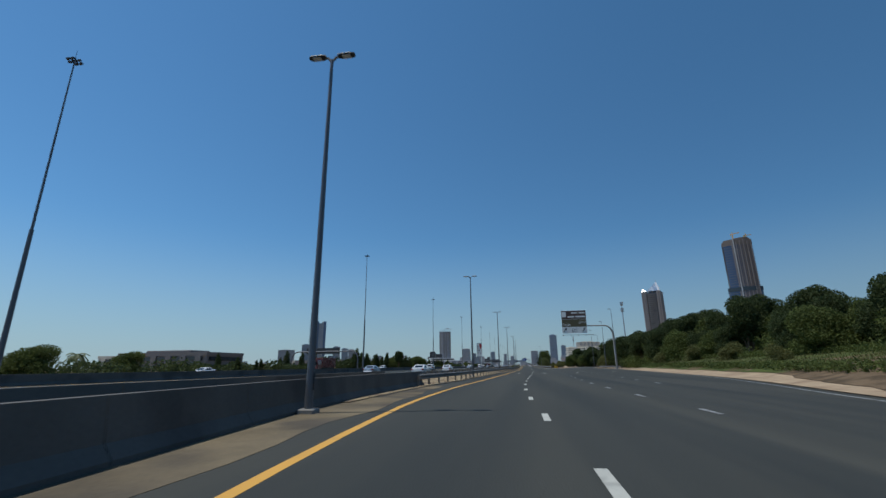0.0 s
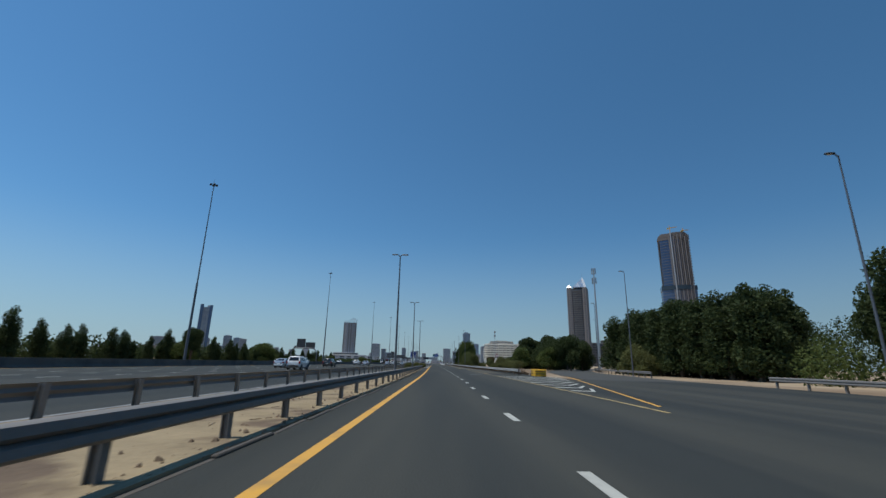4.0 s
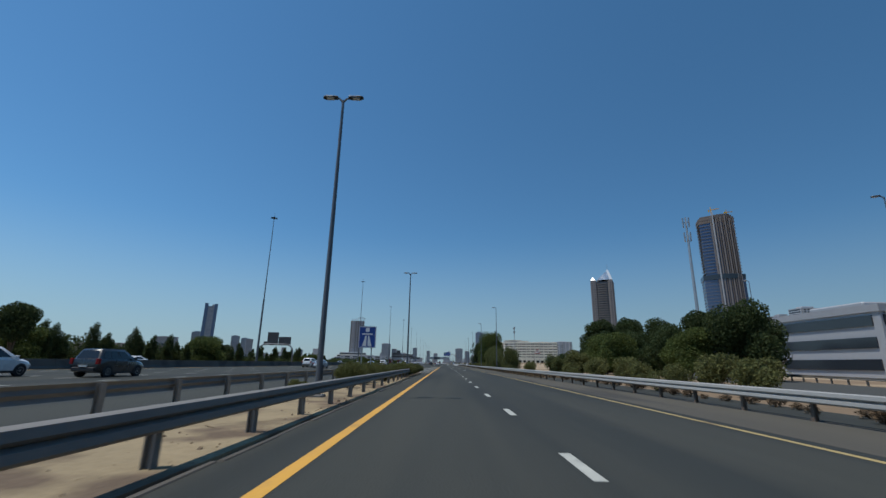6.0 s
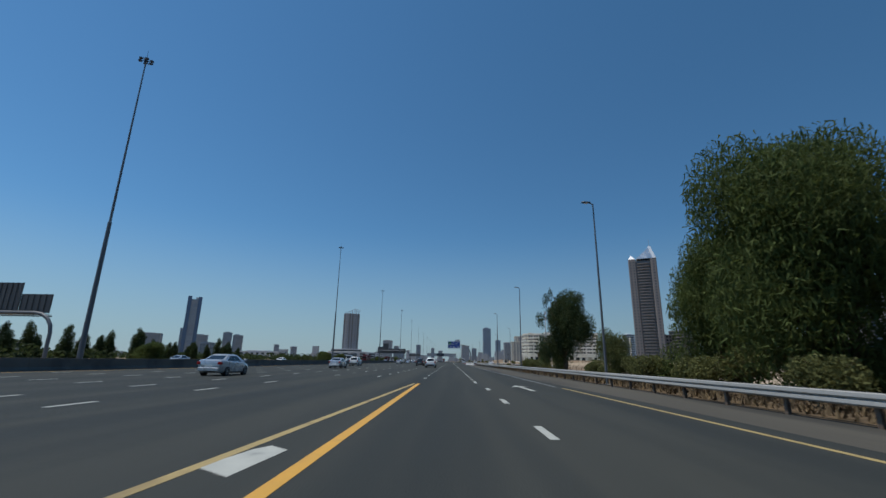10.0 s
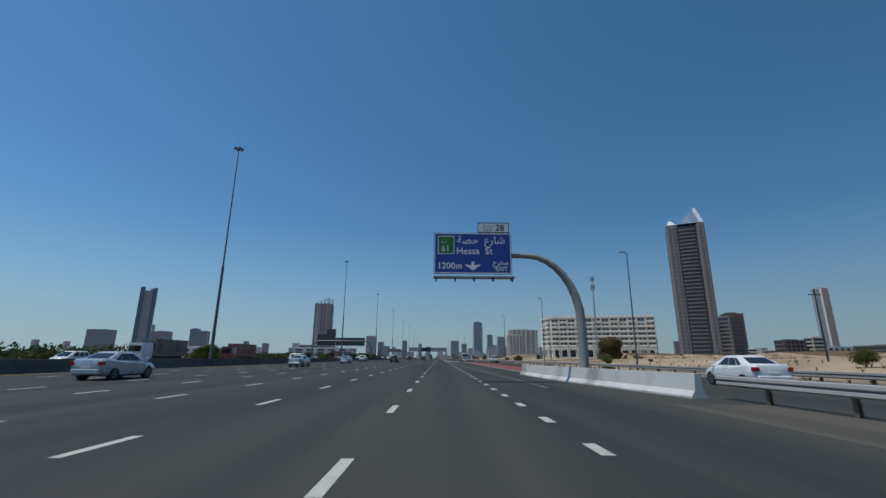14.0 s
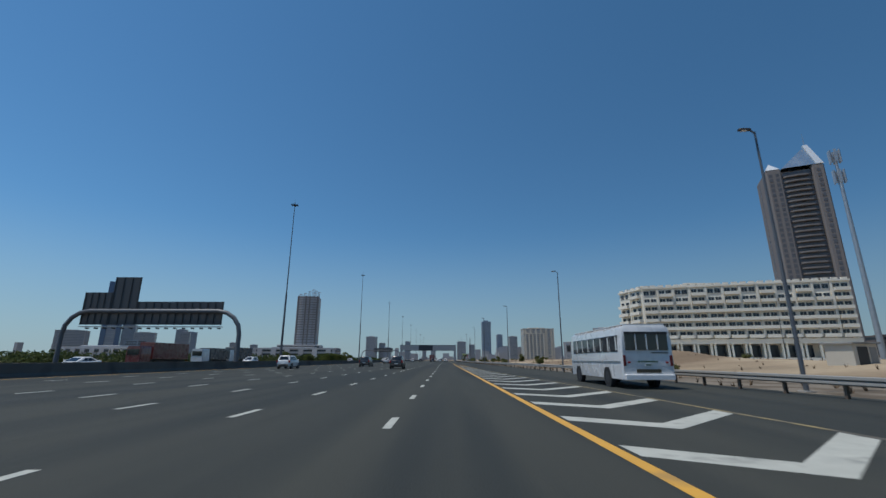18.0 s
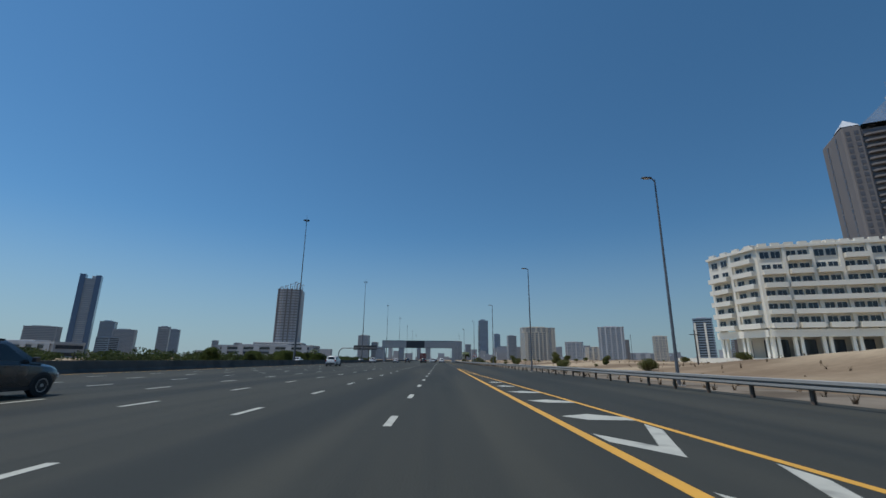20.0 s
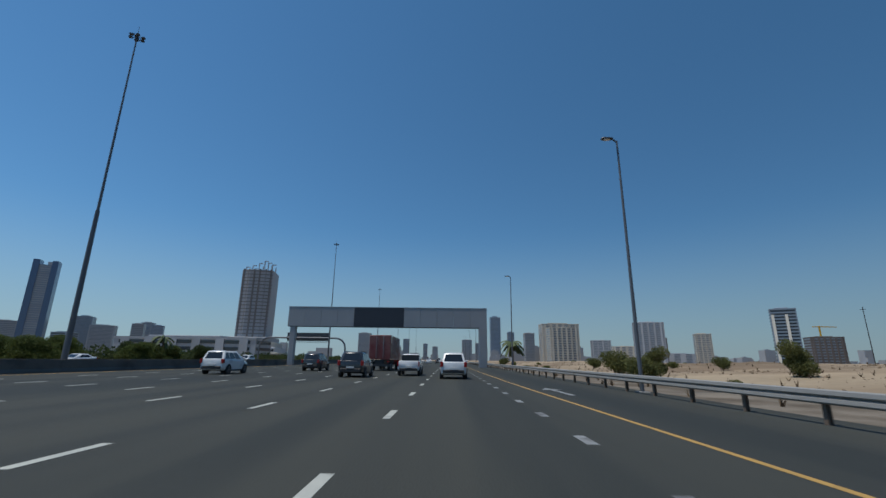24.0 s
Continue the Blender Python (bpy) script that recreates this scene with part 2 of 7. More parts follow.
M_GLASSD = mat("dark window glass", (0.025, 0.032, 0.042), 0.12, var=0.05, scale=0.1, bump=0, spec=0.6)
M_GLASSB = mat("blue curtain glass", (0.075, 0.115, 0.20), 0.15, metal=0.25, var=0.10, scale=0.05, bump=0, spec=0.6, rnd=0.2)
M_TOWERC = mat("tan tower concrete", (0.178, 0.164, 0.162), 0.8, var=0.10, scale=0.06, fine=1.5, bump=0.1)
M_RAW = mat("raw tower concrete", (0.125, 0.108, 0.102), 0.85, var=0.14, scale=0.06, fine=1.2, bump=0.1)
M_ROOFGL = mat("grey mirror roof glass", (0.62, 0.64, 0.64), 0.25, metal=0.85, var=0.05, scale=0.2, bump=0, spec=0.6)
M_RECESS = mat("shaded balcony glass", (0.10, 0.10, 0.11), 0.3, var=0.08, scale=0.1, bump=0)
M_BRICKY = mat("brown block infill", (0.115, 0.085, 0.075), 0.85, var=0.12, scale=0.06, fine=1.2, bump=0.1)
# White base carries the sunlight that brightens the tower's roof glass.
M_SHINY = mat("sun-white roof glass", (0.75, 0.77, 0.78), 0.3, metal=0.3, var=0.03, bump=0)
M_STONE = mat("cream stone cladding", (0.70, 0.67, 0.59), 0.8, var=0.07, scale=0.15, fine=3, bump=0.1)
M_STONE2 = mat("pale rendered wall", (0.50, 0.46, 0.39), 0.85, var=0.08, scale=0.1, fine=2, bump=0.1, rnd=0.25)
# Both claddings are paled and blued: the distance haze is in the colour.
M_GREY_HAZE = mat("haze-paled grey cladding", (0.36, 0.375, 0.40), 0.55, var=0.08, scale=0.05, fine=1, bump=0, rnd=0.3)
M_BLUE_HAZE = mat("haze-paled blue-grey cladding", (0.235, 0.29, 0.36), 0.35, var=0.08, scale=0.05, fine=1, bump=0, rnd=0.2)
M_TYRE = mat("tyre rubber", (0.018, 0.018, 0.019), 0.85, var=0.1, scale=6)
M_RIM = mat("alloy rim", (0.42, 0.43, 0.44), 0.35, metal=0.8, var=0.08, scale=6)
M_TRIM = mat("black plastic trim", (0.022, 0.022, 0.024), 0.6, var=0.08, scale=4)
M_TAIL = mat("red tail lamp lens", (0.30, 0.012, 0.012), 0.2, var=0.05, scale=6, bump=0)
M_HEAD = mat("clear headlamp lens", (0.62, 0.64, 0.66), 0.12, var=0.05, scale=6, bump=0)
M_CARGLASS = mat("tinted car glass", (0.016, 0.019, 0.022), 0.06, var=0.04, scale=2, bump=0, spec=0.7)
M_TAILD = mat("dark tail lamp lens", (0.10, 0.010, 0.012), 0.25, var=0.05, scale=6, bump=0)
M_DGREEN = mat("dark green lettering", (0.02, 0.075, 0.03), 0.5, var=0.05, bump=0)
M_PLATE = mat("plain plate", (0.62, 0.62, 0.60), 0.5, var=0.05)


def paint(name, col, metal=0.0):
    m = mat(name, col, 0.28, metal=metal, var=0.05, scale=1.2, fine=9, bump=0.01, spec=0.6)
    m.node_tree.nodes["Principled BSDF"].inputs["Coat Weight"].default_value = 0.6
    return m


P_WHITE, P_SILVER, P_BLACK = paint("white car paint", (0.70, 0.71, 0.71)), paint("silver car paint", (0.42, 0.46, 0.50), 0.4), paint("black car paint", (0.02, 0.021, 0.024))
P_RED, P_BUS, P_GREY = paint("red truck paint", (0.16, 0.026, 0.028)), paint("white bus paint", (0.66, 0.67, 0.68)), paint("grey car paint", (0.10, 0.105, 0.115), 0.3)


# ---- shape helpers ----
class Geo:
    def __init__(self):
        self.v, self.f = [], []

    def add(self, vs, fs):
        o = len(self.v)
        self.v += [tuple(p) for p in vs]
        self.f += [tuple(i + o for i in q) for q in fs]
        return self

    def box(self, x0, x1, y0, y1, z0, z1):
        vs = [(x, y, z) for z in (z0, z1) for y in (y0, y1) for x in (x0, x1)]
        return self.add(vs, [(0, 2, 3, 1), (4, 5, 7, 6), (0, 1, 5, 4), (2, 6, 7, 3), (0, 4, 6, 2), (1, 3, 7, 5)])

    def bbox(self, x0, x1, y0, y1, z0, z1, b):
        """A box with chamfered upright edges and top rim."""
        def ring(i, z):
            a0, a1, c0, c1 = x0 + i, x1 - i, y0 + i, y1 - i
            return [(a0 + b, c0, z), (a1 - b, c0, z), (a1, c0 + b, z), (a1, c1 - b, z), (a1 - b, c1, z), (a0 + b, c1, z), (a0, c1 - b, z), (a0, c0 + b, z)]
        return self.loft([ring(0, z0), ring(0, z1 - b), ring(b * 0.7, z1)])

    def loft(self, rings, caps=True, closed=True):
        n, o = len(rings[0]), len(self.v)
        for r in rings:
            self.v += [tuple(p) for p in r]
        m = n if closed else n - 1
        for k in range(len(rings) - 1):
            for i in range(m):
                a, b = o + k * n + i, o + k * n + (i + 1) % n
                self.f.append((a, b, b + n, a + n))
        if caps and closed:
            self.f.append(tuple(o + i for i in reversed(range(n))))
            self.f.append(tuple(o + (len(rings) - 1) * n + i for i in range(n)))
        return self

    def tube(self, pts, radii, n=8):
        pts = [Vector(p) for p in pts]
        rings = []
        for i, p in enumerate(pts):
            d = (pts[min(i + 1, len(pts) - 1)] - pts[max(i - 1, 0)]).normalized()
            u = d.cross(Vector((0, 1, 0)) if abs(d.y) < 0.9 else Vector((1, 0, 0))).normalized()
            w = d.cross(u)
            r = radii[i] if isinstance(radii, (list, tuple)) else radii
            rings.append([p + (u * math.cos(2 * math.pi * k / n) + w * math.sin(2 * math.pi * k / n)) * r for k in range(n)])
        return self.loft(rings)

    def sweep(self, prof, path, closed=True):
        """A profile of (across, up) carried along a path of (x, y, z)."""
        rings = []
        for i, p in enumerate(path):
            a, b = path[max(i - 1, 0)], path[min(i + 1, len(path) - 1)]
            d = Vector((b[0] - a[0], b[1] - a[1])).normalized()
            rings.append([(p[0] + d.y * s, p[1] - d.x * s, p[2] + z) for s, z in prof])
        return self.loft(rings, closed, closed)

    def disc(self, c, r, axis, t, n=16, inner=0.0):
        """A short cylinder along axis 'x' or 'y'."""
        def ring(q, d):
            out = []
            for k in range(n):
                a = 2 * math.pi * k / n
                e, g = q * math.cos(a), q * math.sin(a)
                out.append((c[0] + d, c[1] + e, c[2] + g) if axis == "x" else (c[0] + e, c[1] + d, c[2] + g))
            return out
        h = t / 2
        if inner:
            return self.loft([ring(inner, -h), ring(r * 0.94, -h), ring(r, -h * 0.6), ring(r, h * 0.6), ring(r * 0.94, h), ring(inner, h), ring(inner, -h)], caps=False)
        return self.loft([ring(r * 0.94, -h), ring(r, -h * 0.6), ring(r, h * 0.6), ring(r * 0.94, h)])

    def mesh(self, name, material, smooth=False):
        me = bpy.data.meshes.new(name)
        me.from_pydata(self.v, [], self.f)
        bm = bmesh.new()
        bm.from_mesh(me)
        bmesh.ops.recalc_face_normals(bm, faces=bm.faces)
        bm.to_mesh(me)
        bm.free()
        me.materials.append(material)
        if smooth:
            me.polygons.foreach_set("use_smooth", [True] * len(me.polygons))
            me.set_sharp_from_angle(angle=radians(40))
        return me


def part(name, geo, material, parent=None, label="", at=None, smooth=False):
    """One mesh object, a part of parent where that is given. geo: a Geo, or mesh data to share."""
    me = geo.mesh(name, material, smooth) if isinstance(geo, Geo) else geo
    ob = new(name, me)
    if parent:
        ob.parent = parent
    if at is not None:
        ob.matrix_basis = at if isinstance(at, Matrix) else Matrix.Translation(at)
    if label:
        ob["label"] = label
    return ob


def thing(name, label, category, group="", at=(0, 0, 0), turn=0.0, kind=""):
    ob = tagged(new(name), label, category, group, kind)
    ob.empty_display_size = 0.3
    ob.matrix_basis = at if isinstance(at, Matrix) else pose(*at, 0, 0, turn)
    return ob


def structure(name, geo, material, label, category):
    return tagged(part(name, geo, material), label, category, kind="structure")


def lerp(table):
    xs, ys = [p[0] for p in table], [p[1] for p in table]
    return lambda y: float(np.interp(y, xs, ys))


def smooth_lerp(table):
    """The table's curve with its kinks rounded over some 20 m."""
    f = lerp(table)
    return lambda y: sum(f(y + d) for d in (-6, -3, 0, 3, 6)) / 5


def span(y0, y1, step):
    n = max(1, round((y1 - y0) / step))
    return [y0 + (y1 - y0) * i / n for i in range(n + 1)]


def letters(body, size, material, parent, at, name="lettering", align="LEFT", bold=0.0):
    """Flat lettering that faces -y."""
    cu = bpy.data.curves.new("lettering", "FONT")
    cu.body, cu.size, cu.align_x, cu.offset = body, size, align, bold
    cu.resolution_u = 2
    ob = bpy.data.objects.new("lettering", cu)
    me = bpy.data.meshes.new_from_object(ob)
    bpy.data.objects.remove(ob)
    me.materials.clear()
    me.materials.append(material)
    o = new(name, me)
    o.parent = parent
    o.matrix_basis = pose(*at, 90, 0, 0)
    return o


# ---- plan: curves along the road, x as a function of y ----
bend = smooth_lerp([(-60, 18), (0, 4.6), (20, 1.0), (36, -1.3), (44, -2.15), (49.5, -2.62), (56, -2.95), (62.5, -3.22), (69, -3.37), (75.5, -3.35), (82, -3.17), (88, -2.95), (101, -2.43), (114, -1.95), (127, -1.55), (133, -1.35), (157, -0.9), (189, -0.42), (205, -0.2), (237, 0), (1200, 0)])
mast_x = smooth_lerp([(-60, -52), (75, -45.5), (157, -44), (246, -42), (329, -39), (408, -33), (488, -31.5), (1300, -32)])
wall_x = lambda y: mast_x(y) + 2.2
shift = smooth_lerp([(-60, -5.5), (75, -5), (150, -4), (250, -2.2), (350, -0.9), (450, 0), (1300, 0)])
right_edge = smooth_lerp([(-60, 22), (20, 9.5), (44, 9.0), (62, 11.3), (75, 14.6), (90, 17.5), (120, 20), (140, 22), (165, 24), (200, 25), (214, 25)])
rail_r = smooth_lerp([(200, 10.6), (300, 10.1), (440, 10.2), (480, 9.9), (515, 9.6), (560, 9.5)])
serv_l = lerp([(470, 14), (500, 12.3), (530, 11.5), (560, 11.2), (600, 10.9), (640, 9)])
serv_rail = smooth_lerp([(440, 24), (500, 20), (540, 18.8), (580, 17.8), (610, 16.6), (650, 14.0), (690, 12.3), (730, 11.3), (770, 10.6), (810, 9.6), (850, 8.7), (880, 8.1), (1300, 7.6)])
exit_c = smooth_lerp([(150, 15.5), (190, 18.5), (225, 21), (262, 28), (300, 40), (340, 58), (380, 82), (430, 118), (480, 160)])
near_l = lerp([(20, 0), (44, -0.25), (52, -0.6), (60, -0.85), (70, -0.65), (84, -0.25), (100, -0.2), (120, -0.25), (150, -0.1), (200, 0.0), (215, 0.1), (300, 0.1)])
verge_off = lerp([(60, -4.7), (74, -4.3), (84, -3.7), (95, -3.7), (120, -3.4), (160, -3.0), (210, -2.65), (300, -2.7)])
verge_l = lambda y: verge_off(y) + bend(y)
LANES = [-1.2, -4.95, -8.7, -12.45, -16.2, -19.95, -23.7, -27.45, -31.2, -34.9]


def ribbon(f0, f1, y0, y1, step, z, drop=0.25):
    """A strip of surfacing between two curves, with a skirt into the ground."""
    g = Geo()
    ys = span(y0, y1, step)
    g.loft([[(f0(y), y, z - drop), (f0(y), y, z), (f1(y), y, z), (f1(y), y, z - drop)] for y in ys])
    return g


# ---- ground and surfacing ----
def ground_z(x, y):
    z = -0.06
    if x > 26 and y > 430:
        k = min(1.0, (x - 26) / 14) * min(1.0, (y - 430) / 40)
        z += k * (0.55 + 0.6 * noise.fractal((x * 0.022, y * 0.016, 0.3), 1.0, 2.0, 4) + 0.35 * noise.noise((x * 0.12, y * 0.10, 4)) + 0.22 * abs(noise.noise((x * 0.3, y * 0.22, 7))))
        z += 0.8 * math.exp(-((x - 62) / 22) ** 2) * min(1.0, (y - 430) / 60) * max(0.0, min(1.0, (1150 - y) / 150))
        z += 2.4 * math.exp(-((x - 42) / 10) ** 2 - ((y - 735) / 26) ** 2)
    elif x > 28 and y < 200:
        z += min(1.0, (x - 28) / 8) * min(1.0, (200 - y) / 40)
    if x < -110:
        z += 0.8 * min(1.0, (-110 - x) / 60)
    return z


g = Geo()
xs = [-3500, -2000, -1200, -700, -400, -250] + [-180 + 6 * i for i in range(24)] + [-36 + 9 * i for i in range(6)] + [18 + 3.2 * i for i in range(36)] + [150, 200, 300, 500, 900, 1600, 3000]
ys = [-700, -300, -150] + [-80 + 12 * i for i in range(42)] + [424 + 5 * i for i in range(140)] + [1150, 1250, 1500, 2000, 3000, 4700]
for y in ys:
    g.v += [(x, y, ground_z(x, y)) for x in xs]
nx = len(xs)
g.f = [(j * nx + i, j * nx + i + 1, (j + 1) * nx + i + 1, (j + 1) * nx + i) for j in range(len(ys) - 1) for i in range(nx - 1)]
structure("ground", g, M_SAND, "pale sandy desert ground with low mounds", "ground")
bpy.data.objects["ground"].data.polygons.foreach_set("use_smooth", [True] * len(bpy.data.objects["ground"].data.polygons))

road_edge = lambda y: right_edge(y) if y < 214 else (13.0 if y < 455 else serv_rail(y) + 1.0 if y > 470 else 13 + (y - 455) / 15 * 9)
road = structure("road", ribbon(lambda y: wall_x(y) + 0.1, road_edge, -60, 1300, 3, 0.0), M_ASPH, "wide grey asphalt motorway carriageway", "road")
exit_road = structure("exit_road", ribbon(lambda y: exit_c(y) - 5.2, lambda y: exit_c(y) + 5.2, 195, 470, 3, -0.012), M_ASPH2, "worn asphalt slip road curving away", "road")
structure("opposite_road", ribbon(lambda y: wall_x(y) - 32, lambda y: wall_x(y) - 5.2, -60, 1300, 6, 0.0), M_ASPH2, "asphalt carriageway for the oncoming traffic", "road")
structure("median_strip", ribbon(lambda y: wall_x(y) - 4.7, lambda y: wall_x(y) - 0.6, -60, 1300, 6, 0.03), M_DUST, "sandy median strip between concrete walls", "verge")

structure("tree_verge", ribbon(lambda y: rail_r(y) + 0.2, lambda y: rail_r(y) + 13 - max(0, y - 440) * 0.3, 284, 470, 3, 0.012), M_LITTER, "brown soil and leaf litter under the trees", "verge")

bank_rise = lerp([(0.3, 0.0), (2.0, 0.15), (4.0, 0.6), (5.5, 0.95), (8, 1.35), (14, 2.1), (20, 2.7), (25, 2.8)])


def bank(q0, q1, y0, y1, lift=0.0):
    """A strip of the raised verge beside the first stretch, from q0 to q1 beyond the road's edge."""
    rise = bank_rise
    g = Geo()
    for y in span(y0, y1, 2.0):
        k = max(0.05, min(1.0, (166 - y) / 14))
        w = 0.35 * math.sin(y * 0.31) + 0.25 * math.sin(y * 0.93 + 1)
        qs = [q0(y) + (q1 - q0(y)) * i / 7 for i in range(8)]
        g.v += [(right_edge(y) + q + (w if 0.5 < q < 18 else 0), y, rise(q) * k + lift + 0.05 * noise.noise((q * 0.9, y * 0.7, 2)) * (q > 0.5)) for q in qs]
    n = len(g.v) // 8
    g.f = [(j * 8 + i, j * 8 + i + 1, (j + 1) * 8 + i + 1, (j + 1) * 8 + i) for j in range(n - 1) for i in range(7)]
    return g


structure("sand_bank", bank(lambda y: 0.3, 7.0, 30, 166), M_BANK, "pale sandy bank rising beside the road", "verge")
structure("lawn", bank(lambda y: 3.0, 25, 84, 162, 0.05), M_LAWN, "patchy green lawn on a low bank", "lawn")
structure("dry_lawn", bank(lerp([(66, 1.3), (80, 2.6), (94, 3.6)]), 25, 28, 94, 0.035), M_LITTER, "dry brown grass on a low bank", "lawn")
# washed-out edge of the raised desert
cut, scrub = Geo(), Geo()
cut_y = span(556, 712, 0.7)
ROWS = ((-2.0, -0.25), (0.0, 0.15), (0.35, 0.9), (0.6, 1.6), (1.1, 2.05), (3.5, 2.25), (16, 2.6), (34, 2.3), (52, -0.4))
for y in cut_y:
    taper = max(0.0, min(1.0, (y - 556) / 14, (712 - y) / 14))
    base = 74 + 4 * math.sin(y * 0.045) + 3.2 * noise.noise((y * 0.11, 2, 0)) + 1.2 * noise.noise((y * 0.5, 5, 0))
    for j, (o, h) in enumerate(ROWS):
        x = base + o + (0.75 * noise.noise((y * 0.9, j * 0.6, 3)) if 0 < j < 5 else 0)
        cut.v.append((x, y, ground_z(x, y) + (h * (0.8 + 0.5 * noise.noise((y * 0.07, 8, 1))) - 0.1 + 0.12 * noise.noise((x * 0.6, y * 0.6, 2))) * taper - 0.15 * (1 - taper)))
n = len(ROWS)
cut.f.extend((i * n + j, i * n + j + 1, i * n + n + j + 1, i * n + n + j) for i in range(len(cut_y) - 1) for j in range(n - 1))
for i in range(len(cut_y)):
    scrub.v.extend((x, y, z + 0.03) for x, y, z in cut.v[i * n + 4:i * n + n])
scrub.f.extend((i * 5 + j, i * 5 + j + 1, i * 5 + 6 + j, i * 5 + 5 + j) for i in range(len(cut_y) - 1) for j in range(4))
structure("scrub_ground", scrub, M_LITTER, "dull brown scrub soil on top of the bank", "ground")
structure("sand_terrace", cut, M_BANK, "eroded sandy bank at the desert's edge", "bank")
structure("gravel_verge", ribbon(lambda y: serv_rail(y) + 0.45, lambda y: serv_rail(y) + 6.0 + 1.2 * math.sin(y * 0.05) + 0.6 * math.sin(y * 0.21), 470, 1100, 4, -0.012, 0.1), M_GRAVEL, "grey-brown gravel strip behind the guardrail", "verge")
structure("hard_shoulder", ribbon(lambda y: 7.55 - max(0.0, min(0.9, (y - 385) * 0.03)), lambda y: rail_r(y) + 0.25, 236, 519, 3, 0.003, 0.1), M_SHOULDER, "dusty paved shoulder in front of the guardrail", "shoulder")
side_x = lambda y: lerp([(0, -4.3), (48, -4.25), (56, -4.85), (63, -5.0), (75, -4.6)])(y) + bend(y)
structure("sand_drift", ribbon(lambda y: side_x(y) + 0.25, lambda y: side_x(y) + 2.05 + 0.35 * math.sin(y * 0.23) + 0.15 * math.sin(y * 0.9), -40, 74, 1.5, 0.006, 0.1), M_DRIFT, "blown sand along the foot of the barrier", "sand")

# The sandy strip between the two rails of the divider, with its dark edge line.
strip_r = lambda y: verge_l(y) + 0.42
strip_l = lambda y: verge_l(y) - lerp([(60, 4.9), (120, 4.8), (200, 4.6), (297, 3.9)])(y)
structure("divider_verge", ribbon(strip_l, strip_r, 60, 298, 2, 0.045, 0.1), M_DUST, "dusty sand strip with pebbles between steel rails", "verge")
kerb = thing("kerb", "low kerb, dark for the shadow line along the sandy strip", "kerb", kind="structure")
k_me = Geo().bbox(-0.05, 0.05, -0.98, 0.98, -0.1, 0.035, 0.02).mesh("kerb_stone", M_KERB_SHADE)
for i in range(116):
    y = 64 + 2 * i
    a = math.degrees(math.atan2(bend(y + 1) - bend(y - 1), 2))
    part("kerb_stone", k_me, None, kerb, at=pose(strip_r(y) + 0.1 + random.uniform(-0.05, 0.03), y, random.uniform(-0.03, 0.012), 0, 0, -a + random.uniform(-1.6, 1.6)))

# Paved red median between motorway and service road, and its kerbs.
structure("red_island", ribbon(lambda y: 7.5 + (0 if y > 560 else (560 - y) * 0.015), lambda y: serv_l(y), 542.5, 641, 3, 0.10), M_RED, "low traffic island paved in faded red", "island")
p_me = Geo().bbox(-0.10, 0.10, -0.985, 0.985, -0.1, 0.06, 0.02).mesh("kerb_stone", M_CONC)
rk = thing("island_kerb", "pale concrete kerb beside the red island", "kerb", kind="structure")
for i in range(49):
    y = 543.6 + 2 * i
    part("kerb_stone", p_me, None, rk, at=pose(7.36 + (0 if y > 560 else (560 - y) * 0.015), y, 0.06, 0, 0, random.uniform(-0.4, 0.4)))

# ---- road markings ----
PZ = 0.004


def stripe(fx, y0, y1, w, z=PZ, step=3.0):
    g = Geo()
    g.loft([[(fx(y) - w / 2, y, z - 0.003), (fx(y) - w / 2, y, z), (fx(y) + w / 2, y, z), (fx(y) + w / 2, y, z - 0.003)] for y in span(y0, y1, step)])
    return g


def line(name, fx, y0, y1, w, material, label=""):
    return part(name, stripe(fx, y0, y1, w), material, road, label)


line("edge_line", lambda y: -1.2 + near_l(y) + bend(y), -55, 394, 0.20, M_YEL, "solid yellow edge line")
line("edge_line", lerp([(296, -6.6), (311, -6.1), (322, -5.4), (344, -4.3), (373, -2.35), (394, -1.34)]), 296, 394, 0.17, M_YELD, "dull yellow edge line")
line("edge_line", lambda y: -9.0 + shift(y) - shift(296) + 2.4 if y < 290 else -6.6, -55, 296, 0.18, M_FAINT, "worn pale edge line")
line("edge_line", smooth_lerp([(150, 6.4), (205, 7.15), (330, 7.1), (375, 6.9), (400, 6.45), (440, 6.3)]), 186, 392, 0.14, M_YELD, "dull yellow edge line")
line("edge_line", smooth_lerp([(390, 6.5), (440, 6.3), (520, 6.2)]), 393, 500, 0.12, M_FAINT, "worn pale edge line")
line("edge_line", smooth_lerp([(526, 4.9), (560, 4.0), (578, 3.5), (600, 3.0), (628, 2.46), (660, 2.4)]), 526, 627, 0.12, M_YELF, "worn thin yellow edge line")
line("edge_line", lambda y: 2.42, 628, 772, 0.20, M_YEL, "solid yellow edge line")
line("edge_line", smooth_lerp([(640, 7.6), (664, 6.7), (672, 6.0), (700, 4.6), (745, 2.95), (762, 2.62)]), 640, 706, 0.14, M_YELF, "worn thin yellow edge line")
line("edge_line", smooth_lerp([(664, 6.7), (672, 6.0), (700, 4.75), (730, 3.9), (745, 3.25), (770, 2.66)]), 706.02, 772, 0.15, M_YEL, "solid yellow edge line")
line("edge_line", smooth_lerp([(790, 5.6), (853, 4.4), (872, 3.9), (900, 3.7), (1300, 3.6)]), 800, 1290, 0.12, M_YELO, "thin yellow edge line")
line("edge_line", lambda y: wall_x(y) + 1.7, -55, 1290, 0.16, M_YEL, "yellow edge line along the median wall")
line("edge_line", lambda y: right_edge(y) - 0.7, -50, 150, 0.14, M_FAINT, "worn pale edge line")

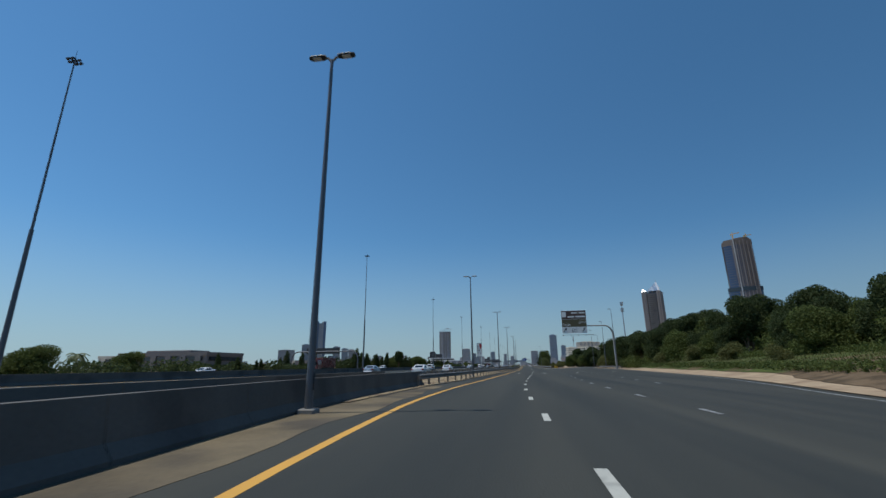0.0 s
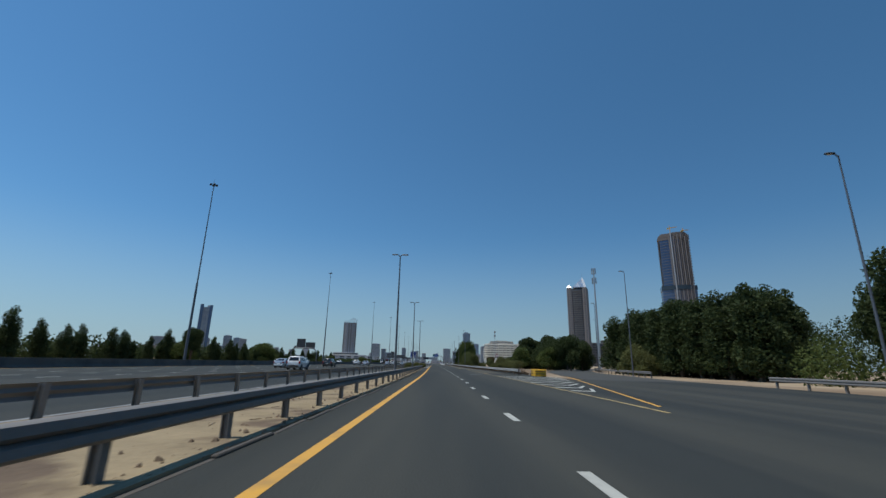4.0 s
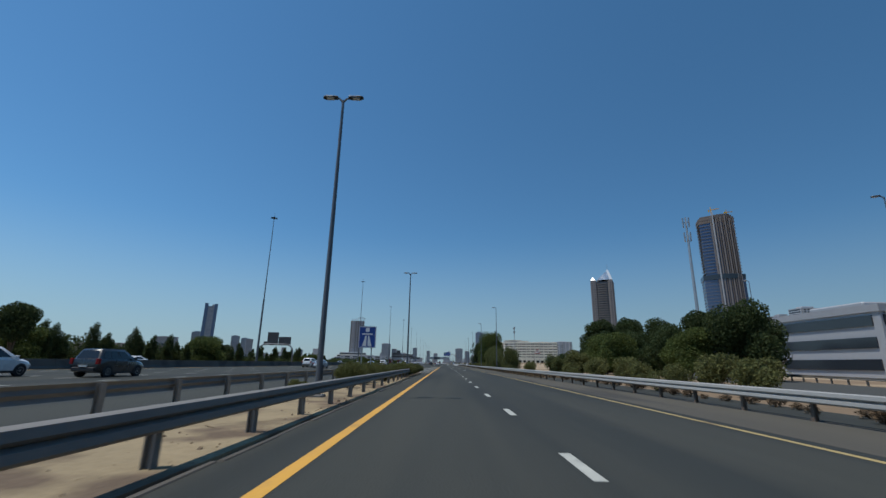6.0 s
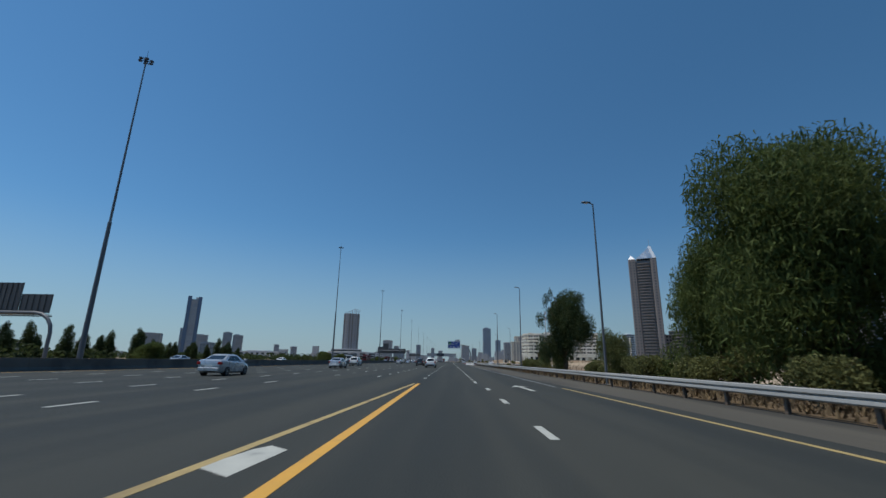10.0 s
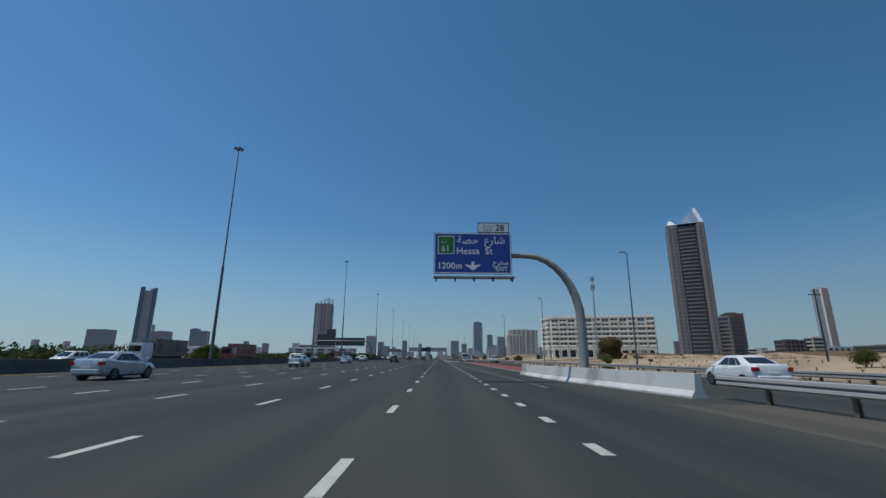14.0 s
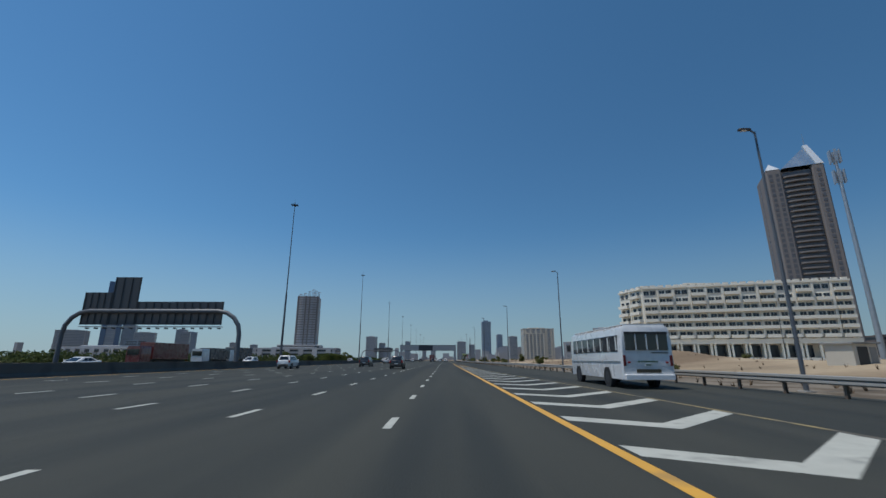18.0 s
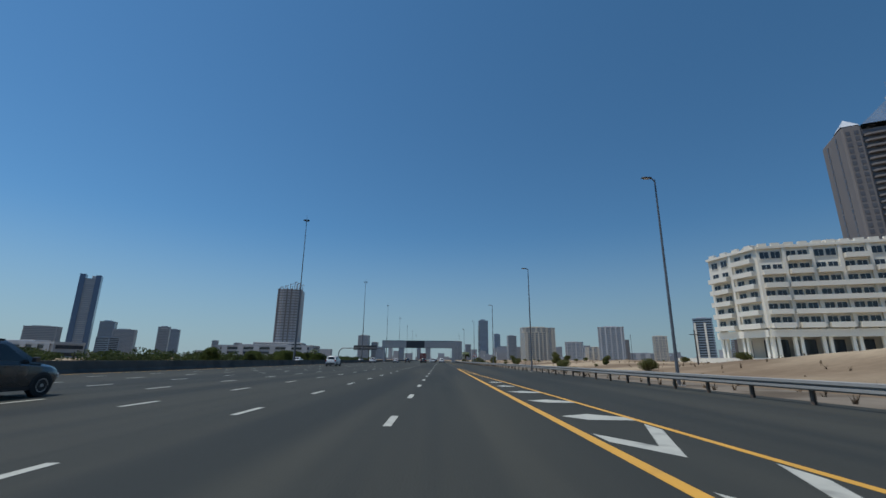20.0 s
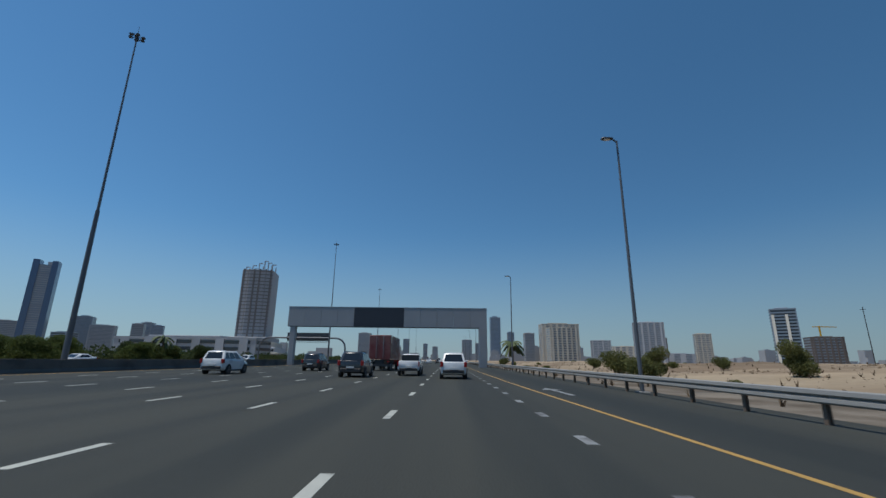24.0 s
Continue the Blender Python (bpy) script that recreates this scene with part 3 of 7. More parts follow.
dash = Geo().box(-0.085, 0.085, -0.8, 0.8, 0.0005, PZ).mesh("lane_dash", M_WHITE)
short_dash = Geo().box(-0.10, 0.10, -0.42, 0.42, 0.0005, PZ).mesh("short_dash", M_WHITE)
faint_dash = Geo().box(-0.10, 0.10, -0.42, 0.42, 0.0005, PZ).mesh("short_dash", M_FAINT)
# the two lines beside the lane that is driven: (from, to, one dash, spacing, mesh)
for a, b, c, p, me in ((-50, 150, 49.55, 6.47, dash), (150, 240, 197.24, 6.47, dash), (240, 322, 275.59, 6.47, dash), (322, 397, 357.72, 6.47, dash), (398, 480, 425.5, 3.05, short_dash), (480, 618, 512.6, 3.07, short_dash), (775, 1000, 856.0, 3.5, faint_dash)):
    for n in range(math.ceil((a - c) / p), math.floor((b - c) / p) + 1):
        y = c + n * p
        part("lane_dash", me, None, road, at=(2.42 + (bend(y) + (0.12 if y > 200 else 0) if y < 240 else 0.13 if y < 396 else -0.12 if y < 640 else 0.08), y, 0))
near, worn = Geo(), Geo()
for a, b, c in ((400, 470, 402.23), (470, 606, 498.35), (606, 690, 624.0), (690, 790, 729.06), (790, 1000, 814.48)):
    for k in range(3):
        for n in range(math.ceil((a - c) / 6.377), math.floor((b - c) / 6.377) + 1):
            y = c + n * 6.377 + 1.55 * k
            if k < 2 and y < 900:
                part("lane_dash", dash, None, road, at=(LANES[k], y, 0))
            else:
                near.box(LANES[k] - 0.085, LANES[k] + 0.085, y - 0.8, y + 0.8, 0.0005, PZ)
for k in range(1, 10):
    for n in range(-10, 210):
        y = 6.377 * n + 1.55 * k + 0.9
        x = LANES[k] + shift(y)
        if (k > 2 or y < 398 or y > 1003) and x > wall_x(y) + 3.3 and not (y < 398 and x > strip_l(min(y, 296)) - 2.6):
            near.box(x - 0.085, x + 0.085, y - 0.8, y + 0.8, 0.0005, PZ)
for n in range(-12, 26):
    for x in (7.0, 11.4):
        y = 6.47 * n + 6.0
        if x < right_edge(y) - 3 and y < 150:
            worn.box(x + bend(y) - 0.08, x + bend(y) + 0.08, y - 0.7, y + 0.7, 0.0005, PZ)
tagged(part("far_lane_dashes", near, M_WHITE, road), kind="stuff")
tagged(part("worn_lane_dashes", worn, M_FAINT, road), kind="stuff")


def chevron(y, xl, xr, w, depth, lead, back=0.35):
    """A painted V across a gore, its point towards the traffic."""
    xm = xl + (xr - xl) * lead
    top = [(xl, y + depth), (xm, y), (xr, y + back)]
    g = Geo()
    g.loft([[(x, yy, 0.0006), (x, yy + w, 0.0006), (x, yy + w, PZ - 0.0005), (x, yy, PZ - 0.0005)] for x, yy in top])
    return g


gore_l = lerp([(296, -6.6), (311, -6.1), (322, -5.4), (344, -4.3), (373, -2.35), (394, -1.34)])
for i in range(19):
    y = 296.0 + 3.9 * i
    if -1.35 - gore_l(y) > 0.9:
        part("gore_chevron", chevron(y, gore_l(y + 2) + 0.18, -1.36, 0.9, 2.4, 0.52), M_WHITE, road)
part("gore_patch", Geo().add([(-2.28, 373.9, PZ - 0.0005), (-1.72, 373.5, PZ - 0.0005), (-1.6, 375.0, PZ - 0.0005), (-1.95, 375.3, PZ - 0.0005), (-2.1, 375.0, PZ - 0.0005)], [(0, 1, 2, 3, 4)]), M_WHITE, road, "worn white paint patch")
gore_r = smooth_lerp([(640, 7.6), (664, 6.7), (672, 6.0), (700, 4.7), (730, 3.9), (745, 3.25), (770, 2.66)])
for i in range(29):
    y = 641.65 + 3.56 * i
    if y < 716:
        part("gore_chevron", chevron(y, 2.62, gore_r(y + 2.4) - 0.14, 0.78, 1.15, 0.42, 2.45), M_WHITE, road)
for y in (716.6, 720.6, 724.7, 728.8, 732.7):
    w = (gore_r(y) - 2.7) * (0.75 if y > 727 else 1)
    part("gore_chevron", Geo().add([(2.72, y + 0.7, PZ - 0.0005), (2.72 + 0.3 * w, y + 0.05, PZ - 0.0005), (2.68 + w, y, PZ - 0.0005), (2.7 + w, y + 0.5, PZ - 0.0005), (2.72 + 0.5 * w, y + 1.15, PZ - 0.0005)], [(0, 1, 2, 3, 4)]), M_WHITE, road, "worn white paint patch")
for i in range(9):
    y = 196 + 3.3 * i
    part("gore_chevron", chevron(y, 7.35, 7.6 + (y - 188) * 0.21, 0.6, 0.4, 0.55, 2.8), M_WHITE, road)
line("edge_line", lerp([(186, 7.2), (222, 15.2), (240, 18.5)]), 188, 226, 0.15, M_YEL, "solid yellow edge line")


def arrow(x, y, turn=0.0, s=1.0, material=M_WHITE):
    g = Geo()
    g.add([(-0.12, -2.2, PZ), (0.12, -2.2, PZ), (0.10, 1.0, PZ), (-0.10, 1.0, PZ)], [(0, 1, 2, 3)])
    g.add([(-0.48, 0.95, PZ), (0.48, 0.95, PZ), (0.0, 2.25, PZ)], [(0, 1, 2)])
    part("lane_arrow", g, material, road, "white straight-ahead arrow", at=pose(x, y, 0.0006, 0, 0, turn) @ Matrix.Diagonal((s, s, 1, 1)))


arrow(-1.62, 116.6, 1)
arrow(2.42, 117.55, 0, 0.94)
arrow(7.9, 120.5, -4, 0.84)
arrow(14.6, 125.2, -6, 0.8, material=M_WHITE)
arrow(4.55, 325.4, 3)
arrow(4.5, 352.5, 2)
arrow(4.5, 391.5, 3)
arrow(5.2, 826.5, 2, material=M_FAINT)
arrow(5.0, 868, 2, material=M_FAINT)
hatch = Geo()
for a in ((4.45, 5.75, 226.2, 226.35), (4.45, 5.75, 227.55, 227.7), (4.45, 4.6, 226.35, 227.55), (5.6, 5.75, 226.35, 227.55)):
    hatch.box(*a, 0.0006, PZ)
part("utility_hatch", hatch, M_FAINT, road, "pale concrete frame of a utility hatch")
part("hatch_cover", Geo().box(4.6, 5.6, 226.35, 227.55, 0.0006, PZ - 0.001), M_SEAL, road, "dark hatch cover")
for y, x0, x1 in ((268, -0.9, 2.1),):
    part("tar_seam", Geo().box(x0, x1, y, y + 0.06, 0.0006, PZ - 0.002), M_SEAL, road, "thin dark tar seam")

# ---- walls and rails ----
WALL = [(-0.30, -0.2), (-0.30, 0.08), (-0.16, 0.30), (-0.10, 0.95), (0.10, 0.95), (0.16, 0.30), (0.30, 0.08), (0.30, -0.2)]


def barrier(name, fx, y0, y1, label, material, step=6.0, high=1.0, group="barriers"):
    """Precast barrier units, end to end with open joints."""
    root = thing(name, label, "barrier", group, kind="structure")
    prof = [(a, z * high) for a, z in WALL]
    ys = span(y0, y1, step)
    for a, b in zip(ys, ys[1:]):
        g = Geo().sweep(prof, [(fx(y), y, 0) for y in (a + 0.012, (a + b) / 2, b - 0.012)])
        part("barrier_unit", g, material, root)
    return root


barrier("median_barrier", wall_x, -55, 1290, "long shade-dark concrete median wall", M_CONCD, 12.0)
barrier("median_barrier", lambda y: wall_x(y) - 5.0, -55, 1290, "long shade-dark concrete median wall", M_CONCD, 12.0)
barrier("side_barrier", lambda y: lerp([(0, -4.3), (48, -4.25), (56, -4.85), (63, -5.0), (75, -4.6)])(y) + bend(y), -40, 74, "shade-dark concrete barrier beside the lane", M_CONCD, 4.0, 0.98)
barrier("side_barrier", lambda y: -8.6 + bend(y) - (74 - y) * 0.01, -40, 78, "shade-dark concrete barrier beside the main road", M_CONCD, 4.0, 0.98)
barrier("exit_barrier", lambda y: lerp([(521, 8.8), (527, 8.0), (534, 7.05), (548, 6.7)])(y), 521, 542, "whitewashed concrete barrier at the sign post", M_WCONC, 7.0, 0.85)

BEAM = [(0.0, 0.44), (0.062, 0.46), (0.082, 0.49), (0.07, 0.565), (0.0, 0.60), (0.05, 0.622), (0.082, 0.65), (0.07, 0.735), (0.0, 0.76), (-0.012, 0.76), (0.03, 0.73), (0.06, 0.68), (0.03, 0.63), (-0.012, 0.60), (0.03, 0.57), (0.06, 0.52), (0.03, 0.475), (-0.012, 0.44)]
post_me = Geo().box(-0.06, -0.045, -0.075, 0.075, -0.3, 0.74).box(0.045, 0.06, -0.075, 0.075, -0.3, 0.74).box(-0.045, 0.045, -0.01, 0.01, -0.3, 0.74).mesh("post", M_RAIL)
rust_me = Geo().box(-0.055, -0.043, -0.06, 0.06, -0.3, 0.74).box(0.043, 0.055, -0.06, 0.06, -0.3, 0.74).box(-0.043, 0.043, -0.01, 0.01, -0.3, 0.74).mesh("post", M_RUST)
block_me = Geo().bbox(-0.05, 0.05, -0.06, 0.06, 0.50, 0.72, 0.015).mesh("spacer_block", M_RAIL)


def guardrail(fx, y0, y1, side, label, gap=2.7, blocks=True, z=0.0, double=False, steel=M_RAIL):
    """A W-beam on steel posts. side: +1 where the beam faces +x."""
    root = thing("guardrail", label, "guardrail", "steel guardrails", kind="structure")
    ys = span(y0, y1, 4.0)
    for a in range(0, len(ys) - 1, 10):
        seg = ys[a:a + 11]
        prof = [(s * side + 0.11 * side, h) for s, h in BEAM]
        part("beam", Geo().sweep(prof, [(fx(y), y, z) for y in seg]), steel, root, smooth=True)
        if double:
            part("beam", Geo().sweep([(-p, h) for p, h in prof], [(fx(y), y, z) for y in seg]), steel, root, smooth=True)
    n = int((y1 - y0) / gap)
    for i in range(n + 1):
        y = y0 + 0.3 + i * gap
        if y > y1:
            break
        lean = pose(fx(y), y, z, random.uniform(-1.5, 1.5), random.uniform(-1.2, 1.2), random.uniform(-3, 3))
        part("post", rust_me if steel in (M_RAILW, M_RAILP) else post_me, None, root, at=lean)
        if blocks:
            part("spacer_block", block_me, None, root, at=lean @ pose(0.085 * side, 0, 0))
    return root


guardrail(verge_l, 72, 297, 1, "weathered steel guardrail along the sandy strip")
guardrail(lambda y: strip_l(y) + 0.45, 76, 297, -1, "weathered steel guardrail beside the main road", blocks=False)
guardrail(rail_r, 227, 521, -1, "galvanised double-sided guardrail in a sunlit tone with dry weeds", double=True, blocks=False, steel=M_RAILW)
guardrail(serv_rail, 455, 1010, -1, "grey steel guardrail at the desert's edge", gap=2.6, blocks=False, steel=M_RAILP)
guardrail(lambda y: exit_c(y) + 6.4, 230, 330, -1, "steel guardrail beyond the slip road", gap=3.0, blocks=False)
guardrail(lambda y: right_edge(y) + 0.5, 166, 206, -1, "steel guardrail beside the slip road", gap=2.8, blocks=False)
# nose of the divider
cush = thing("crash_cushion", "yellow crash cushion in front of a guardrail's end", "crash barrier", at=(12.2, 223.3, 0))
for i in range(4):
    part("cushion_cell", Geo().bbox(-0.66 + 0.03 * i, 0.66 - 0.03 * i, i * 0.62, i * 0.62 + 0.57, 0.06, 0.80, 0.06), M_CRASH, cush)
part("cushion_rib", Geo().box(-0.62, 0.62, -0.05, 2.45, 0.28, 0.34), M_TRIM, cush, "dark rib")
part("cushion_rib", Geo().box(-0.62, 0.62, -0.05, 2.45, 0.56, 0.62), M_TRIM, cush, "dark rib")
for x in (-0.5, 0.5):
    part("cushion_foot", Geo().box(x - 0.12, x + 0.12, 0.1, 2.3, -0.05, 0.07), M_DARKMETAL, cush)


# ---- lamps, masts, signs ----
def double_lamp():
    root = thing("street_lamp", "tall grey double-arm street lamp in the sandy strip", "street lamp", "double-arm street lamps")
    part("pole", Geo().tube([(0, 0, 0), (0, 0, 2.2), (0, 0, 12.0)], [0.12, 0.11, 0.055], 10), M_POLE, root, smooth=True)
    part("base_plate", Geo().bbox(-0.25, 0.25, -0.25, 0.25, -0.05, 0.09, 0.03), M_CONC, root)
    part("service_door", Geo().box(0.118, 0.14, -0.06, 0.06, 0.6, 1.1), M_DARKMETAL, root)
    for s in (-1, 1):
        part("arm", Geo().tube([(0, 0, 11.9), (s * 0.15, 0, 12.08), (s * 0.35, 0, 12.14)], [0.05, 0.045, 0.04], 6), M_POLE, root)
        head = part("lamp_head", Geo().loft([[(s * x, y * w, z) for y, z in ((-0.17, 12.12), (-0.13, 12.17), (0.13, 12.17), (0.17, 12.12), (0.1, 12.085), (-0.1, 12.085))] for x, w in ((0.22, 0.6), (0.34, 0.9), (0.74, 0.9), (0.85, 0.5))]), M_DARKMETAL, root)
        part("lens", Geo().box(min(s * 0.4, s * 0.7), max(s * 0.4, s * 0.7), -0.1, 0.1, 12.07, 12.085), M_LED, head)
    return root


lamp = double_lamp()
lamp.matrix_basis = pose(-3.8, 216.4, 0.04)
for y in (-22, 17.5, 56.4, 97, 135.5, 174.6, 253, 289.8):
    copy_thing(lamp, pose(-3.8 + bend(y) - 0.45 * (y < 200), y, 0.04, 0, 0, -math.degrees(math.atan2(bend(y + 2) - bend(y - 2), 4))))


def side_lamp():
    root = thing("street_lamp", "tall grey street lamp with one short arm behind the guardrail", "street lamp", "single-arm street lamps")
    part("pole", Geo().tube([(0, 0, -0.2), (0, 0, 2.4), (0, 0, 12.2)], [0.10, 0.085, 0.045], 10), M_POLE, root, smooth=True)
    part("base_plate", Geo().bbox(-0.25, 0.25, -0.25, 0.25, -0.2, 0.05, 0.03), M_CONC, root)
    part("arm", Geo().tube([(0, 0, 12.1), (-0.15, 0, 12.25), (-0.35, 0, 12.32)], [0.05, 0.045, 0.04], 6), M_POLE, root)
    head = part("lamp_head", Geo().loft([[(-x, y * w, z + 0.2) for y, z in ((-0.17, 12.1), (-0.13, 12.15), (0.13, 12.15), (0.17, 12.1), (0.1, 12.065), (-0.1, 12.065))] for x, w in ((0.2, 0.6), (0.32, 0.9), (0.68, 0.9), (0.78, 0.5))]), M_DARKMETAL, root)
    part("lens", Geo().box(-0.66, -0.36, -0.1, 0.1, 12.25, 12.265), M_LED, head)
    return root


lampr = side_lamp()
lampr.matrix_basis = pose(10.8, 323.5, 0)
for x, y in ((10.7, 359.7), (10.7, 397), (11.0, 433), (11.6, 470.3), (20.6, 515.5), (19.8, 550), (19.2, 586.3), (17.4, 622), (15.2, 659), (14.3, 694), (13.0, 731), (10.6, 758.3), (10.5, 795), (9.7, 833.5), (8.7, 868), (8.4, 905), (8.4, 942), (8.4, 979), (8.4, 1016), (8.4, 1060)):
    copy_thing(lampr, pose(x, y, 0, 0, random.uniform(-0.3, 0.3), 0))
for x, y, a in ((28.4, 235.5, 15), (36.5, 270, 30), (26.4, 198, 8), (22.7, 162.4, 5), (50, 306, 40)):
    copy_thing(lampr, pose(x, y, 0, 0, 0, -a) @ Matrix.Diagonal((1, 1, 1.24, 1)))


def mast():
    root = thing("high_mast_light", "very tall dark high-mast light in the median", "light mast", "high-mast lights")
    part("shaft", Geo().tube([(0, 0, 0), (0, 0, 14), (0, 0, 14.02), (0, 0, 33)], [0.24, 0.17, 0.12, 0.06], 12), M_POLE, root, smooth=True)
    part("base_plate", Geo().bbox(-0.6, 0.6, -0.6, 0.6, -0.05, 0.35, 0.08), M_CONC, root)
    part("crown_ring", Geo().disc((0, 0, 32.6), 0.32, "x", 0.12, 12, 0.2).tube([(-0.7, 0, 32.6), (0.7, 0, 32.6)], 0.04, 6).tube([(0, -0.6, 32.6), (0, 0.6, 32.6)], 0.04, 6), M_DARKMETAL, root)
    for s, t in ((-0.7, 0), (0.7, 0), (-0.35, 0.55), (0.35, 0.55), (-0.35, -0.55), (0.35, -0.55)):
        part("floodlight", Geo().loft([[(s * 0.85 + x * 0.15, t * 0.8 + y * 0.11, z) for x, y in ((-1, -1), (1, -1), (1, 1), (-1, 1))] for z in (32.52, 32.6, 32.7)]), M_DARKMETAL, root)
    part("finial", Geo().tube([(0, 0, 33), (0, 0, 33.9)], 0.02, 5), M_POLE, root)
    return root


mst = mast()
mst.matrix_basis = pose(mast_x(75), 75, 0)
for y in (-5, 160, 248, 329.5, 408, 488, 567, 648, 724.5, 802, 884.5, 965, 1045, 1125, 1205, 1285):
    copy_thing(mst, pose(mast_x(y), y, 0, 0, 0, random.uniform(0, 60)))


def frame_border(g, w, h, t, y=0.0):
    return g.box(-w / 2, w / 2, y - 0.004, y, h / 2 - t, h / 2).box(-w / 2, w / 2, y - 0.004, y, -h / 2, -h / 2 + t).box(-w / 2, -w / 2 + t, y - 0.004, y, -h / 2 + t, h / 2 - t).box(w / 2 - t, w / 2, y - 0.004, y, -h / 2 + t, h / 2 - t)


def cantilever(at, post_x, top, reach, r, label, arc=0.45):
    root = thing("cantilever_sign", label, "road sign", at=at)
    R = top * arc
    pts = [(post_x, 0.25, -0.2), (post_x, 0.25, top - R * 1.22)]
    for i in range(1, 9):
        a = i / 8 * math.pi / 2
        pts.append((post_x - R * 0.92 * (1 - math.cos(a)), 0.25, top + R * 1.22 * (math.sin(a) - 1)))
    pts.append((reach, 0.25, pts[-1][2] + 0.06))
    part("curved_post", Geo().tube(pts, [r, r, *[r * (1 - 0.05 * i) for i in range(8)], r * 0.55], 14), M_RAILP, root, "curved grey steel tube", smooth=True)
    part("footing", Geo().bbox(post_x - 0.6, post_x + 0.6, -0.35, 0.85, -0.2, 0.2, 0.05), M_CONC, root)
    return root


def walkway(root, x0, x1, z, n):
    part("walkway", Geo().box(x0, x1, -0.42, 0.1, z - 0.04, z).box(x0, x1, -0.44, -0.40, z, z + 0.05), M_GALV, root)
    for i in range(n):
        x = x0 + 0.15 + (x1 - x0 - 0.3) * i / (n - 1)
        part("bracket", Geo().box(x - 0.03, x + 0.03, -0.5, 0.2, z - 0.10, z - 0.04).box(x - 0.04, x + 0.04, -0.46, -0.3, z - 0.26, z - 0.10), M_DARKMETAL, root)


# blue direction sign over the lane
sg = cantilever((0, 530, 0), 8.0, 7.1, -0.2, 0.25, "blue direction sign with white lettering on a curved cantilever post")
pw, ph, px_, pz_ = 4.5, 2.45, 1.86, 7.15
panel = part("sign_panel", Geo().bbox(-pw / 2, pw / 2, -0.02, 0.05, -ph / 2, ph / 2, 0.02), M_BLUE, sg, "blue panel", at=(px_, -0.1, pz_))
part("sign_border", frame_border(Geo(), pw - 0.06, ph - 0.06, 0.05, -0.022), M_SWHITE, panel)
gpl = part("route_plate", Geo().box(-1.98, -1.10, -0.028, -0.022, -0.02, 0.98), M_GREEN, panel, "green route shield")
part("shield_edge", Geo().box(-2.02, -1.06, -0.0265, -0.0215, -0.06, 1.02), M_SWHITE, panel)
letters("61", 0.52, M_SWHITE, panel, (-1.83, -0.031, 0.10))
letters("\ufeaa \ufe91", 0.3, M_SWHITE, panel, (-1.85, -0.031, 0.62))
letters("Hessa  St", 0.56, M_SWHITE, panel, (-0.95, -0.026, -0.05), bold=0.006)
letters("1200m", 0.52, M_SWHITE, panel, (-2.05, -0.026, -0.92), bold=0.006)
letters("EXIT", 0.34, M_SWHITE, panel, (1.30, -0.026, -1.02), bold=0.006)
letters("\ufe9d\ufeae\ufea8\ufee3", 0.42, M_SWHITE, panel, (1.12, -0.026, -0.68), bold=0.004)
letters("\ufe94\ufebc\ufea3  \ufec9\ufead\ufe8e\ufeb7", 0.62, M_SWHITE, panel, (-0.92, -0.026, 0.58), bold=0.004)
ar = Geo().add([(-0.08, -0.026, -0.50), (0.08, -0.026, -0.50), (0.08, -0.026, -0.72), (0.48, -0.026, -0.66), (0.0, -0.026, -1.02), (-0.48, -0.026, -0.66), (-0.08, -0.026, -0.72)], [(0, 1, 2, 6), (2, 3, 4), (2, 4, 6), (6, 4, 5)])
part("down_arrow", ar, M_SWHITE, panel)
tab = part("exit_plate", Geo().bbox(-0.92, 0.92, -0.02, 0.05, -0.31, 0.31, 0.02), M_SWHITE, sg, "white exit-number plate", at=(px_ + 1.22, -0.1, pz_ + ph / 2 + 0.33))
part("plate_border", frame_border(Geo(), 1.84, 0.62, 0.04, -0.022), M_BLACK, tab)
letters("28", 0.52, M_BLACK, tab, (0.12, -0.026, -0.18), bold=0.008)
letters("EXIT", 0.24, M_BLACK, tab, (-0.55, -0.026, -0.24))
letters("\ufe9d\ufeae\ufea8\ufee3", 0.3, M_BLACK, tab, (-0.62, -0.026, 0.02))
walkway(sg, px_ - pw / 2, px_ + pw / 2 + 0.1, pz_ - ph / 2 - 0.22, 5)
for x in (px_ - 1.6, px_ + 1.6):
    part("hanger", Geo().box(x - 0.06, x + 0.06, -0.05, 0.2, pz_ - ph / 2, pz_ + ph / 2 - 0.2), M_GALV, sg)

# brown direction sign at the slip road
sb = cantilever((0, 165.5, 0), 23.3, 11.3, 10.6, 0.27, "brown and white direction sign on a curved cantilever post", 0.2)
bw, bx, bz = 6.5, 13.5, 12.45
p2 = part("sign_panel", Geo().bbox(-bw / 2, bw / 2, -0.03, 0.06, -3.05, 3.05, 0.03), M_SWHITE, sb, "tall direction panel", at=(bx, -0.1, bz))
part("brown_field", Geo().box(-bw / 2 + 0.05, bw / 2 - 0.05, -0.038, -0.031, 0.75, 3.0), M_BROWN, p2)
part("olive_field", Geo().box(-bw / 2 + 0.05, bw / 2 - 0.05, -0.038, -0.031, -1.35, 0.68), M_OLIVE, p2)
part("pictogram", Geo().box(-3.1, -2.0, -0.044, -0.038, 1.3, 2.75), M_SWHITE, p2)
part("lettering_bar", Geo().box(-1.6, 0.1, -0.044, -0.038, 1.15, 1.55).box(0.5, 3.0, -0.044, -0.038, 1.15, 1.55).box(-0.6, 1.0, -0.044, -0.038, 2.2, 2.55).box(1.4, 3.0, -0.044, -0.038, 2.2, 2.55), M_SWHITE, p2)
letters("Arjan", 0.95, M_SWHITE, p2, (-3.05, -0.044, -1.0))
